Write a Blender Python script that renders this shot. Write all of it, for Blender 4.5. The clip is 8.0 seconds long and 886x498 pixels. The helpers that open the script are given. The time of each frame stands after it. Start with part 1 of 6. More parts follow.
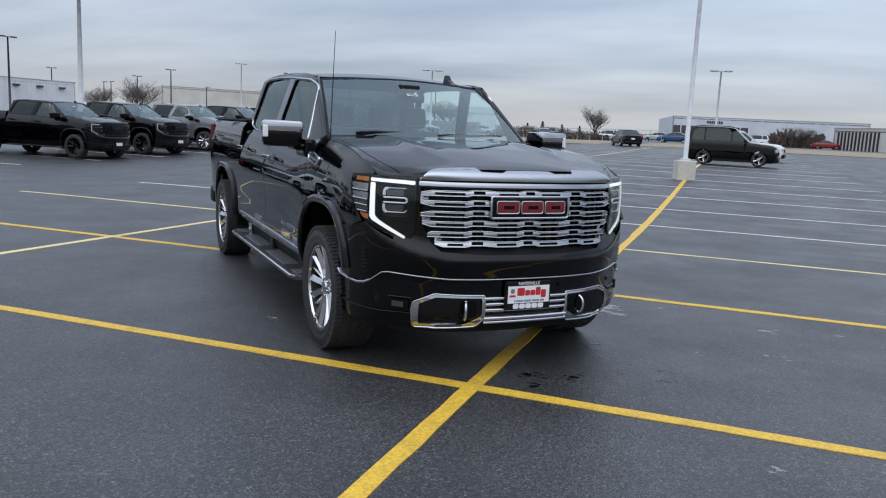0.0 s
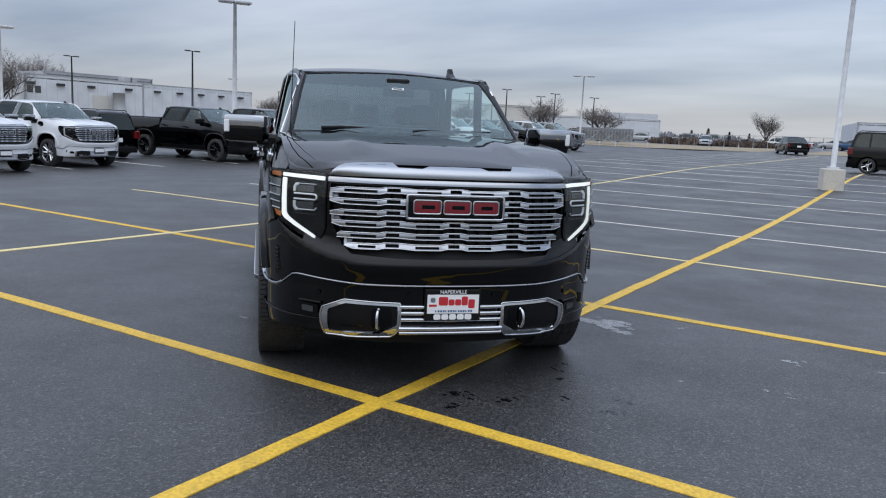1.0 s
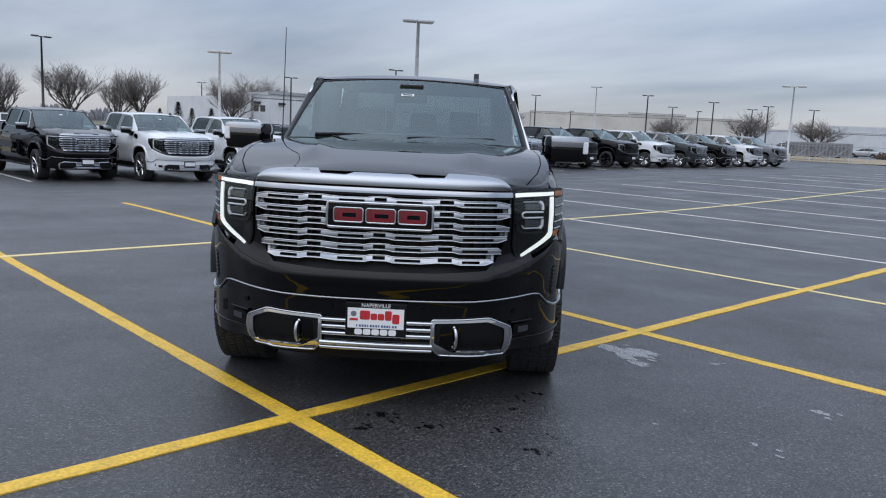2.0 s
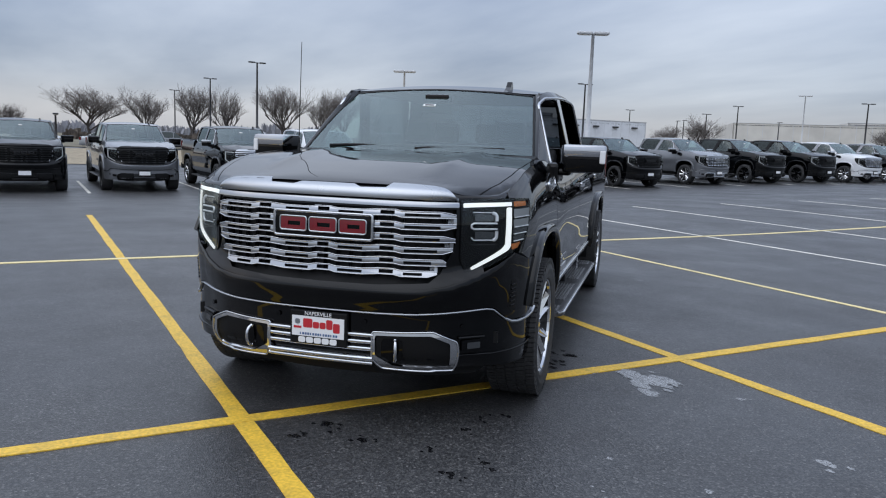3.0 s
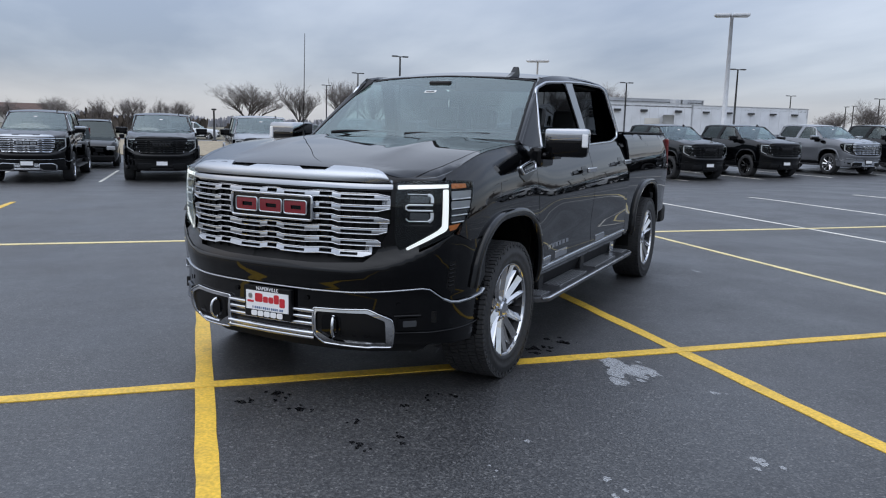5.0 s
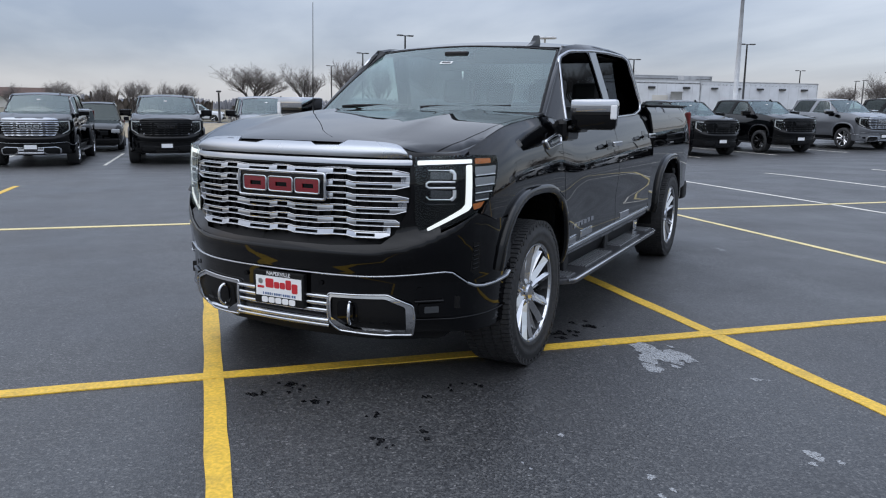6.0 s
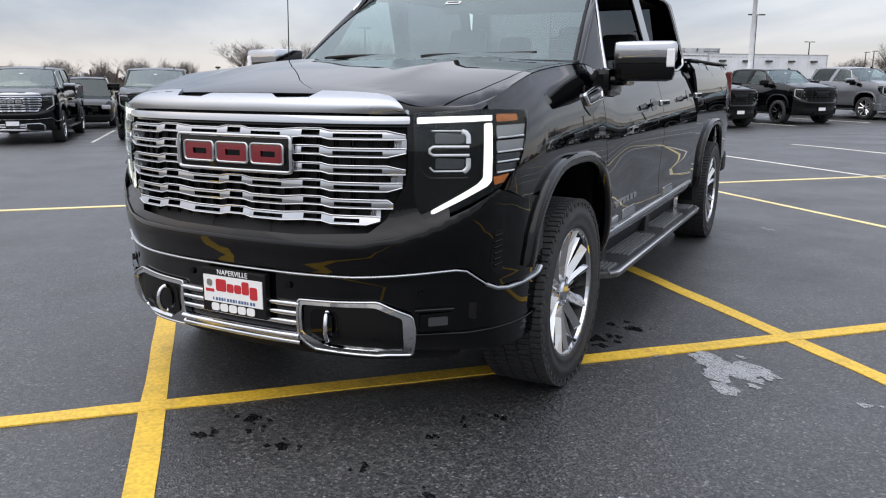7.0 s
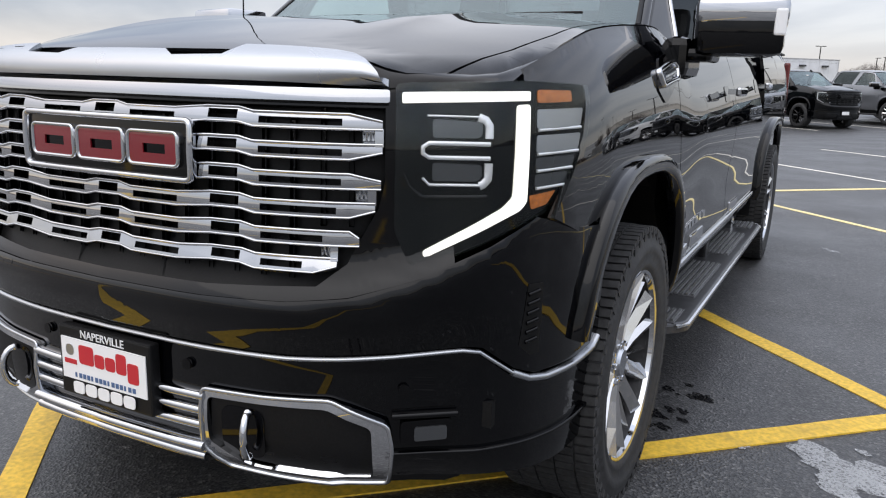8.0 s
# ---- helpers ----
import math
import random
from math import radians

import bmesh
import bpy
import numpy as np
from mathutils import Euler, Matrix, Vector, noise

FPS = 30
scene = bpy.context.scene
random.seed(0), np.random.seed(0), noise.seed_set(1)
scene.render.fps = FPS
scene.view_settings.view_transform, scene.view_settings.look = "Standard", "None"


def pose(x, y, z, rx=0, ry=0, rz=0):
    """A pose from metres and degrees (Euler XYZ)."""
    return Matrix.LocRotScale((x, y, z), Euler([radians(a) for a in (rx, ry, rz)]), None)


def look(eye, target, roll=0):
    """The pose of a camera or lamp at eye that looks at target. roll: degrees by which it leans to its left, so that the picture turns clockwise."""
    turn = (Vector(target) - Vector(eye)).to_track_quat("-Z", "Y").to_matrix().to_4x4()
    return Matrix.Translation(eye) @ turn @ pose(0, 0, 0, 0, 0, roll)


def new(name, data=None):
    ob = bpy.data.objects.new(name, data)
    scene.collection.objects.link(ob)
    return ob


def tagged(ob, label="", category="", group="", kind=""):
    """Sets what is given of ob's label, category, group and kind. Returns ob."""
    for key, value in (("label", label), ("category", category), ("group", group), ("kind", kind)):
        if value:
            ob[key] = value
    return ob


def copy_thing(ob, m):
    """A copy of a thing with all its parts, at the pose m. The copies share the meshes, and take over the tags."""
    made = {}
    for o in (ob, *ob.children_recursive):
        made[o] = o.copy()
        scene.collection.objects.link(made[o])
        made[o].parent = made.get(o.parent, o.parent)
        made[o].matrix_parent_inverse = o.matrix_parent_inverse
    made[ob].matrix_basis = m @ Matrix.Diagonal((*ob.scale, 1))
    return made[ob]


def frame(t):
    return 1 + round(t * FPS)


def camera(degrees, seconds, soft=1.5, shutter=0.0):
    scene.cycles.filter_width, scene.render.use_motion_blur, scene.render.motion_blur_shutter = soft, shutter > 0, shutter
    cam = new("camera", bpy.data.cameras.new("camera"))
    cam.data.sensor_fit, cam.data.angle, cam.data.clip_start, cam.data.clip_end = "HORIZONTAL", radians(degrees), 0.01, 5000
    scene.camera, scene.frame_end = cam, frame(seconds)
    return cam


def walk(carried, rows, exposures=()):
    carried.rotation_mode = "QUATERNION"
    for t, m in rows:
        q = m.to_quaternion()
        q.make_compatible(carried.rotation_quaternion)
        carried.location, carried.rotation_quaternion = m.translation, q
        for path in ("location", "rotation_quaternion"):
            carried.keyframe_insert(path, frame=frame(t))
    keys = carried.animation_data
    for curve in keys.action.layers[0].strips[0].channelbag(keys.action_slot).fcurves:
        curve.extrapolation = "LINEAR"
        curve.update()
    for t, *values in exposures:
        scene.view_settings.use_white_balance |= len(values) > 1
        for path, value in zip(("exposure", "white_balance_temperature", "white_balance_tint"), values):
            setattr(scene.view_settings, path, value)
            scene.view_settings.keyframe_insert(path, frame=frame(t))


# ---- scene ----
cam = camera(59.7, 8.0, soft=1.15)
METRES, EYE, TILT, LEAN, TURN = 7.732, 1.5, 0.0, 0.0, 20.2
ROWS = [
    (0.0, 0.0, 0.0, 0.0, 0.42, -8.95, -2.69),
    (0.5, 0.0849, 0.0318, -0.001, 5.93, -8.81, -2.7),
    (1.0, 0.1701, 0.0712, -0.0033, 12.28, -8.95, -2.69),
    (1.5, 0.255, 0.1178, -0.0036, 19.46, -8.79, -2.66),
    (3.0, 0.4596, 0.2733, -0.0012, 41.49, -7.97, -2.0),
    (3.5, 0.5081, 0.3212, -0.0036, 46.7, -7.86, -1.67),
    (4.0, 0.5441, 0.3545, -0.0023, 49.99, -7.95, -1.51),
    (4.5, 0.5656, 0.3647, -0.002, 51.72, -8.25, -1.4),
    (6.0, 0.5296, 0.3799, -0.0083, 52.69, -10.39, -0.69),
    (6.5, 0.4817, 0.4128, -0.0216, 52.81, -11.42, -0.21),
    (7.0, 0.4252, 0.4567, -0.0259, 52.95, -12.11, -0.18),
    (7.5, 0.3656, 0.4988, -0.0304, 53.07, -12.45, -0.63),
    (8.0, 0.3101, 0.5444, -0.0374, 53.44, -12.39, -1.54),
]
# exposure in stops, white balance in kelvin and tint
EXPOSURES = [(0.0, 0.0, 6500, 10), (1.5, -0.03, 6500, 10), (3.0, 0.03, 6500, 10), (4.0, 0.09, 6500, 10), (5.5, 0.10, 6500, 10), (6.0, 0.14, 6550, 10), (6.5, 0.33, 6900, 11), (7.0, 0.5, 7250, 12), (7.5, 0.52, 7300, 12), (8.0, 0.54, 7300, 12)]
walk(cam, [(t, pose(0, 0, EYE, TILT, LEAN, TURN) @ pose(METRES * x, METRES * y, METRES * z, 90 + pitch, roll, yaw)) for t, x, y, z, yaw, pitch, roll in ROWS], EXPOSURES)

# ---- light: an overcast winter sky ----
world = bpy.data.worlds.new("World")
scene.world = world
world.use_nodes = True


def build_sky():
    n, l = world.node_tree.nodes, world.node_tree.links
    bg = n["Background"]
    sky = n.new("ShaderNodeTexSky")
    sky.sky_type, sky.sun_disc = "NISHITA", False
    sky.sun_elevation, sky.sun_rotation = radians(32), radians(200)
    tc = n.new("ShaderNodeTexCoord")
    sep = n.new("ShaderNodeSeparateXYZ")
    l.new(tc.outputs["Generated"], sep.inputs[0])
    # cloud deck: the view direction laid out on a flat layer overhead
    add = n.new("ShaderNodeMath")
    add.operation = "ADD"
    add.inputs[1].default_value = 0.12
    l.new(sep.outputs["Z"], add.inputs[0])
    div = n.new("ShaderNodeVectorMath")
    div.operation = "DIVIDE"
    l.new(tc.outputs["Generated"], div.inputs[0])
    l.new(add.outputs[0], div.inputs[1])
    flat = n.new("ShaderNodeVectorMath")
    flat.operation = "MULTIPLY"
    flat.inputs[1].default_value = (0.5, 1.0, 0.0)
    l.new(div.outputs[0], flat.inputs[0])
    noise_ = n.new("ShaderNodeTexNoise")
    noise_.inputs["Scale"].default_value, noise_.inputs["Detail"].default_value, noise_.inputs["Roughness"].default_value = 0.9, 6.0, 0.5
    l.new(flat.outputs[0], noise_.inputs["Vector"])
    ramp = n.new("ShaderNodeValToRGB")
    ramp.color_ramp.elements[0].position, ramp.color_ramp.elements[0].color = 0.36, (0.23, 0.275, 0.375, 1)
    ramp.color_ramp.elements[1].position, ramp.color_ramp.elements[1].color = 0.64, (0.54, 0.585, 0.67, 1)
    # broad banks and finer streaks of cloud together
    bank = n.new("ShaderNodeTexNoise")
    bank.inputs["Scale"].default_value, bank.inputs["Detail"].default_value = 0.33, 3.0
    l.new(flat.outputs[0], bank.inputs["Vector"])
    both_ = n.new("ShaderNodeMix")
    both_.data_type = "FLOAT"
    both_.inputs["Factor"].default_value = 0.5
    l.new(noise_.outputs["Fac"], both_.inputs["A"])
    l.new(bank.outputs["Fac"], both_.inputs["B"])
    # a darker bank of cloud stands in the west
    west = n.new("ShaderNodeMapRange")
    west.interpolation_type = "SMOOTHSTEP"
    west.inputs["From Min"].default_value, west.inputs["From Max"].default_value = -0.6, -1.0
    west.inputs["To Max"].default_value = 0.10
    l.new(sep.outputs["X"], west.inputs["Value"])
    high = n.new("ShaderNodeMapRange")
    high.interpolation_type = "SMOOTHSTEP"
    high.inputs["From Min"].default_value, high.inputs["From Max"].default_value = 0.02, 0.08
    l.new(sep.outputs["Z"], high.inputs["Value"])
    top = n.new("ShaderNodeMapRange")
    top.interpolation_type = "SMOOTHSTEP"
    top.inputs["From Min"].default_value, top.inputs["From Max"].default_value = 0.40, 0.12
    l.new(sep.outputs["Z"], top.inputs["Value"])
    prod, prod2, less = (n.new("ShaderNodeMath") for k in range(3))
    prod.operation = prod2.operation = "MULTIPLY"
    less.operation = "SUBTRACT"
    l.new(west.outputs[0], prod.inputs[0])
    l.new(high.outputs[0], prod.inputs[1])
    l.new(prod.outputs[0], prod2.inputs[0])
    l.new(top.outputs[0], prod2.inputs[1])
    l.new(both_.outputs["Result"], less.inputs[0])
    l.new(prod2.outputs[0], less.inputs[1])
    l.new(less.outputs[0], ramp.inputs[0])
    # thin warm light under the clouds along the horizon
    low = n.new("ShaderNodeMapRange")
    low.interpolation_type = "SMOOTHSTEP"
    low.inputs["From Min"].default_value, low.inputs["From Max"].default_value = 0.075, 0.01
    low.inputs["To Max"].default_value = 0.55
    l.new(sep.outputs["Z"], low.inputs["Value"])
    warm = n.new("ShaderNodeMix")
    warm.data_type = "RGBA"
    warm.inputs["B"].default_value = (0.60, 0.60, 0.62, 1)
    l.new(low.outputs[0], warm.inputs["Factor"])
    l.new(ramp.outputs[0], warm.inputs["A"])
    mix = n.new("ShaderNodeMix")
    mix.data_type = "RGBA"
    mix.inputs["Factor"].default_value = 0.02
    l.new(warm.outputs["Result"], mix.inputs["A"])
    l.new(sky.outputs[0], mix.inputs["B"])
    l.new(mix.outputs["Result"], bg.inputs[0])
    # an overcast sky is about three times as bright overhead as at the horizon
    lum = n.new("ShaderNodeMapRange")
    lum.inputs["From Min"].default_value, lum.inputs["From Max"].default_value = 0.0, 1.0
    lum.inputs["To Min"].default_value, lum.inputs["To Max"].default_value = 0.89, 3.0
    l.new(sep.outputs["Z"], lum.inputs["Value"])
    l.new(lum.outputs[0], bg.inputs[1])


build_sky()
sun_data = bpy.data.lights.new("sun", "SUN")
sun_data.energy, sun_data.angle, sun_data.color = 0.6, radians(80), (1.0, 0.98, 0.96)
sun = new("sun", sun_data)
sun.matrix_basis = look((0, 0, 30), (-12, 10, 0))

# ---- materials ----
def material(name, base, rough=0.5, metal=0.0, grain=None, bump=0.0, stain=None, coat=0.0, coat_rough=0.03, ior=1.5, rough_var=0.0, transmission=0.0, emit=None, random_tint=0.0, spec=0.5):
    """A surface: base colour; grain (scale, strength of its light and dark), stain (scale, strength, colour), bump in metres, clear coat."""
    mt = bpy.data.materials.new(name)
    mt.use_nodes = True
    nt = mt.node_tree
    n, l = nt.nodes, nt.links
    b = n["Principled BSDF"]
    b.inputs["Base Color"].default_value = (*base, 1)
    b.inputs["Roughness"].default_value = rough
    b.inputs["Metallic"].default_value = metal
    b.inputs["IOR"].default_value = ior
    b.inputs["Coat Weight"].default_value = coat
    b.inputs["Coat Roughness"].default_value = coat_rough
    b.inputs["Coat IOR"].default_value = 1.40
    b.inputs["Transmission Weight"].default_value = transmission
    b.inputs["Specular IOR Level"].default_value = spec
    if emit:
        b.inputs["Emission Color"].default_value = (*emit[0], 1)
        b.inputs["Emission Strength"].default_value = emit[1]
    tc = n.new("ShaderNodeTexCoord")
    out = None
    if grain or stain or random_tint:
        out = n.new("ShaderNodeRGB").outputs[0]
        out.default_value = (*base, 1)

        def mixed(fac, colour, how):
            mx = n.new("ShaderNodeMix")
            mx.data_type, mx.blend_type = "RGBA", how
            l.new(fac, mx.inputs["Factor"])
            l.new(out, mx.inputs["A"])
            mx.inputs["B"].default_value = (*colour, 1)
            return mx.outputs["Result"]

        def ramped(scale, lo, hi, detail=6.0, top=1.0):
            t = n.new("ShaderNodeTexNoise")
            t.inputs["Scale"].default_value = scale
            t.inputs["Detail"].default_value = detail
            l.new(tc.outputs["Object"], t.inputs["Vector"])
            mr = n.new("ShaderNodeMapRange")
            mr.inputs["From Min"].default_value, mr.inputs["From Max"].default_value = lo, hi
            mr.inputs["To Max"].default_value = top
            l.new(t.outputs["Fac"], mr.inputs["Value"])
            return mr.outputs[0]
        if grain:
            out = mixed(ramped(grain[0], 0.35, 0.65, top=grain[1]), (0, 0, 0), "MIX")
        if stain:
            out = mixed(ramped(stain[0], 0.5, 0.72, 5.0, stain[1]), stain[2], "MIX")
        if random_tint:
            oi = n.new("ShaderNodeObjectInfo")
            mr = n.new("ShaderNodeMapRange")
            mr.inputs["To Max"].default_value = random_tint
            l.new(oi.outputs["Random"], mr.inputs["Value"])
            out = mixed(mr.outputs[0], (0, 0, 0), "MIX")
        l.new(out, b.inputs["Base Color"])
    if rough_var:
        t = n.new("ShaderNodeTexNoise")
        t.inputs["Scale"].default_value = 3.0
        l.new(tc.outputs["Object"], t.inputs["Vector"])
        mr = n.new("ShaderNodeMapRange")
        mr.inputs["To Min"].default_value, mr.inputs["To Max"].default_value = max(0, rough - rough_var), rough + rough_var
        l.new(t.outputs["Fac"], mr.inputs["Value"])
        l.new(mr.outputs[0], b.inputs["Roughness"])
    if bump:
        t = n.new("ShaderNodeTexNoise")
        t.inputs["Scale"].default_value = grain[0] if grain else 40.0
        t.inputs["Detail"].default_value = 6.0
        l.new(tc.outputs["Object"], t.inputs["Vector"])
        bp = n.new("ShaderNodeBump")
        bp.inputs["Distance"].default_value = bump
        bp.inputs["Strength"].default_value = 0.6
        l.new(t.outputs["Fac"], bp.inputs["Height"])
        l.new(bp.outputs[0], b.inputs["Normal"])
    return mt


def car_paint(name, base, metal=0.0):
    """Clear-coated paint with a faint film of dust; its gloss grows to the edges."""
    mt = material(name, base, rough=0.35, metal=metal, stain=(2.2, 0.003, (0.3, 0.29, 0.27)), coat=1.0, coat_rough=0.012, spec=0.0 if max(base) < 0.1 else 0.3)
    n, l = mt.node_tree.nodes, mt.node_tree.links
    p = n["Principled BSDF"]
    p.inputs["Coat IOR"].default_value = 1.65
    lw, mr = n.new("ShaderNodeLayerWeight"), n.new("ShaderNodeMapRange")
    mr.inputs["From Min"].default_value, mr.inputs["From Max"].default_value = 0.1, 0.6
    mr.inputs["To Min"].default_value, mr.inputs["To Max"].default_value = 0.4, 1.0
    l.new(lw.outputs["Facing"], mr.inputs["Value"])
    l.new(mr.outputs[0], p.inputs["Coat Weight"])
    return mt


def glass_material(name, tint, least=0.05):
    """Thin glass: what lies behind, tinted, and a gloss that grows to the edges."""
    mt = bpy.data.materials.new(name)
    mt.use_nodes = True
    n, l = mt.node_tree.nodes, mt.node_tree.links
    n.remove(n["Principled BSDF"])
    tr = n.new("ShaderNodeBsdfTransparent")
    tr.inputs[0].default_value = (*tint, 1)
    gl = n.new("ShaderNodeBsdfGlossy")
    gl.inputs["Roughness"].default_value = 0.0
    gl.inputs["Color"].default_value = (0.88, 1.0, 0.98, 1)
    fr = n.new("ShaderNodeLayerWeight")
    fr.inputs[0].default_value = 0.5
    pw = n.new("ShaderNodeMath")
    pw.operation = "POWER"
    pw.inputs[1].default_value = 5.0
    l.new(fr.outputs["Facing"], pw.inputs[0])
    mr = n.new("ShaderNodeMapRange")
    mr.inputs["To Min"].default_value, mr.inputs["To Max"].default_value = least, 1.0
    l.new(pw.outputs[0], mr.inputs["Value"])
    mx = n.new("ShaderNodeMixShader")
    l.new(mr.outputs[0], mx.inputs[0])
    l.new(tr.outputs[0], mx.inputs[1])
    l.new(gl.outputs[0], mx.inputs[2])
    l.new(mx.outputs[0], n["Material Output"].inputs[0])
    return mt


black_paint = car_paint("black_paint", (0.0006, 0.0007, 0.0012))
white_paint = car_paint("white_paint", (0.72, 0.73, 0.74))
grey_paint = car_paint("grey_paint", (0.15, 0.157, 0.17), 0.4)
dark_grey_paint = car_paint("dark_grey_paint", (0.035, 0.038, 0.042), 0.3)
silver_paint = car_paint("silver_paint", (0.42, 0.43, 0.44), 0.5)
red_paint = car_paint("red_paint", (0.25, 0.015, 0.012))
blue_paint = car_paint("blue_paint", (0.02, 0.07, 0.16), 0.3)
chrome = material("chrome", (0.54, 0.55, 0.57), rough=0.06, metal=1.0, rough_var=0.03)
satin_chrome = material("satin_chrome", (0.42, 0.435, 0.455), rough=0.28, metal=1.0, rough_var=0.06)
pillar_trim = material("pillar_trim", (0.30, 0.305, 0.315), rough=0.08, metal=1.0)
edge_chrome = material("edge_chrome", (0.55, 0.56, 0.58), rough=0.12, metal=1.0)
lamp_trim = material("lamp_trim", (0.80, 0.81, 0.82), rough=0.3, metal=0.55)
grille_chrome = material("grille_chrome", (0.43, 0.44, 0.46), rough=0.07, metal=1.0, rough_var=0.03)
wheel_chrome = material("polished_wheel", (0.68, 0.67, 0.66), rough=0.14, metal=1.0, rough_var=0.06)
board_metal = material("board_metal", (0.72, 0.73, 0.75), rough=0.2, metal=0.9, grain=(30, 0.15), rough_var=0.08)
board_dark = material("board_dark", (0.09, 0.09, 0.095), rough=0.32, metal=0.6, grain=(30, 0.2))
pad_grey = material("tread_pad_rubber", (0.06, 0.06, 0.063), rough=0.45, grain=(60, 0.3))
rib_grey = material("tread_rib", (0.45, 0.455, 0.46), rough=0.3, metal=0.8, grain=(60, 0.3))
gloss_black = material("gloss_black_plastic", (0.001, 0.001, 0.0014), rough=0.05, spec=0.28)
matt_black = material("matt_black_plastic", (0.006, 0.006, 0.0065), rough=0.5, spec=0.22, grain=(180, 0.4), bump=0.0006)
rubber = material("tyre_rubber", (0.030, 0.030, 0.031), rough=0.72, grain=(60, 0.5), stain=(6, 0.3, (0.05, 0.049, 0.047)), bump=0.0012)
dark_metal = material("dark_metal", (0.03, 0.03, 0.032), rough=0.5, metal=0.6, grain=(30, 0.5))
lens = glass_material("lamp_lens", (0.94, 0.95, 0.95), 0.022)
windscreen_glass = glass_material("windscreen_glass", (0.62, 0.80, 0.77), 0.15)
side_glass = glass_material("side_glass", (0.40, 0.46, 0.46), 0.09)
privacy_glass = glass_material("privacy_glass", (0.10, 0.11, 0.12), 0.055)
led_white = material("daylight_led", (0.9, 0.9, 0.9), rough=0.3, emit=((0.95, 0.98, 0.91), 0.5))
projector_glass = material("projector_glass", (0.10, 0.105, 0.11), rough=0.12, metal=0.7, rough_var=0.08)
amber = material("amber_reflector", (0.55, 0.16, 0.03), rough=0.2, coat=0.6, grain=(90, 0.35))
red_lens = material("red_lens", (0.14, 0.008, 0.008), rough=0.15, coat=0.6)
badge_red = material("badge_red", (0.17, 0.006, 0.012), rough=0.25, coat=0.8)
plate_white = material("plate_white", (0.8, 0.8, 0.8), rough=0.4)
print_red = material("print_red", (0.5, 0.02, 0.03), rough=0.5)
print_blue = material("print_blue", (0.06, 0.12, 0.25), rough=0.5)
seat_black = material("seat_leather", (0.012, 0.012, 0.013), rough=0.55, grain=(120, 0.3), bump=0.0008)
interior_grey = material("interior_trim", (0.02, 0.02, 0.021), rough=0.6, grain=(90, 0.3))
paper_white = material("sticker_paper", (0.75, 0.77, 0.75), rough=0.6)

# ---- building helpers ----
def mesh_of(bm, name):
    me = bpy.data.meshes.new(name)
    bm.to_mesh(me)
    bm.free()
    return me


def part(name, data, material, parent, label="", m=None):
    """Links a bmesh or mesh as ONE mesh object under a thing or a part."""
    me = mesh_of(data, name) if isinstance(data, bmesh.types.BMesh) else data
    if material is not None and not me.materials:
        me.materials.append(material)
    ob = new(name, me)
    ob.parent = parent
    if m is not None:
        ob.matrix_basis = m
    return tagged(ob, label)


def thing(name, m, label, category, group="", kind=""):
    ob = new(name)
    ob.matrix_basis = m
    ob.empty_display_size = 0.2
    return tagged(ob, label, category, group, kind)


def smooth(bm, angle=40):
    for f in bm.faces:
        f.smooth = True
    for e in bm.edges:
        if len(e.link_faces) == 2 and e.calc_face_angle(0) > radians(angle):
            e.smooth = False
    return bm


def add_box(bm, x0, x1, y0, y1, z0, z1, m=None, chamfer=0.0):
    """A box, by its corners; chamfer rounds its edges."""
    r = bmesh.ops.create_cube(bm, size=1, matrix=(m or Matrix()) @ Matrix.Translation(((x0 + x1) / 2, (y0 + y1) / 2, (z0 + z1) / 2)) @ Matrix.Diagonal((x1 - x0, y1 - y0, z1 - z0, 1)))
    if chamfer:
        es = list({e for v in r["verts"] for e in v.link_edges})
        bmesh.ops.bevel(bm, geom=es, offset=chamfer, segments=2, affect="EDGES", profile=0.6)
    return bm


def box(x0, x1, y0, y1, z0, z1, m=None, chamfer=0.0):
    return add_box(bmesh.new(), x0, x1, y0, y1, z0, z1, m, chamfer)


def add_tube(bm, path, radius, sides=8, caps=True):
    """A round tube along points; radius may be one number or one for each point."""
    path = [Vector(p) for p in path]
    rs = radius if isinstance(radius, (list, tuple)) else [radius] * len(path)
    rings = []
    ref = Vector((0.13, 0.31, 0.94))
    for i, p in enumerate(path):
        d = (path[min(i + 1, len(path) - 1)] - path[max(i - 1, 0)]).normalized()
        if abs(d.dot(ref)) > 0.95:
            ref = Vector((0.95, 0.2, 0.1))
        a = d.cross(ref).normalized()
        b = d.cross(a)
        rings.append([bm.verts.new(p + (a * math.cos(k * math.tau / sides) + b * math.sin(k * math.tau / sides)) * rs[i]) for k in range(sides)])
    for r0, r1 in zip(rings, rings[1:]):
        for k in range(sides):
            f = bm.faces.new((r0[k], r0[(k + 1) % sides], r1[(k + 1) % sides], r1[k]))
            f.smooth = True
    if caps:
        bm.faces.new(rings[0])
        bm.faces.new(rings[-1][::-1])
    return bm


def tube(path, radius, sides=8):
    return add_tube(bmesh.new(), path, radius, sides)


def add_lathe(bm, profile, n, close=False):
    """Turns (radius, y) points round the y axis."""
    rings = [[bm.verts.new((r * math.cos(k * math.tau / n), y, r * math.sin(k * math.tau / n))) for k in range(n)] for r, y in profile]
    pairs = list(zip(rings, rings[1:])) + ([(rings[-1], rings[0])] if close else [])
    for r0, r1 in pairs:
        for k in range(n):
            bm.faces.new((r0[k], r0[(k + 1) % n], r1[(k + 1) % n], r1[k])).smooth = True
    return bm


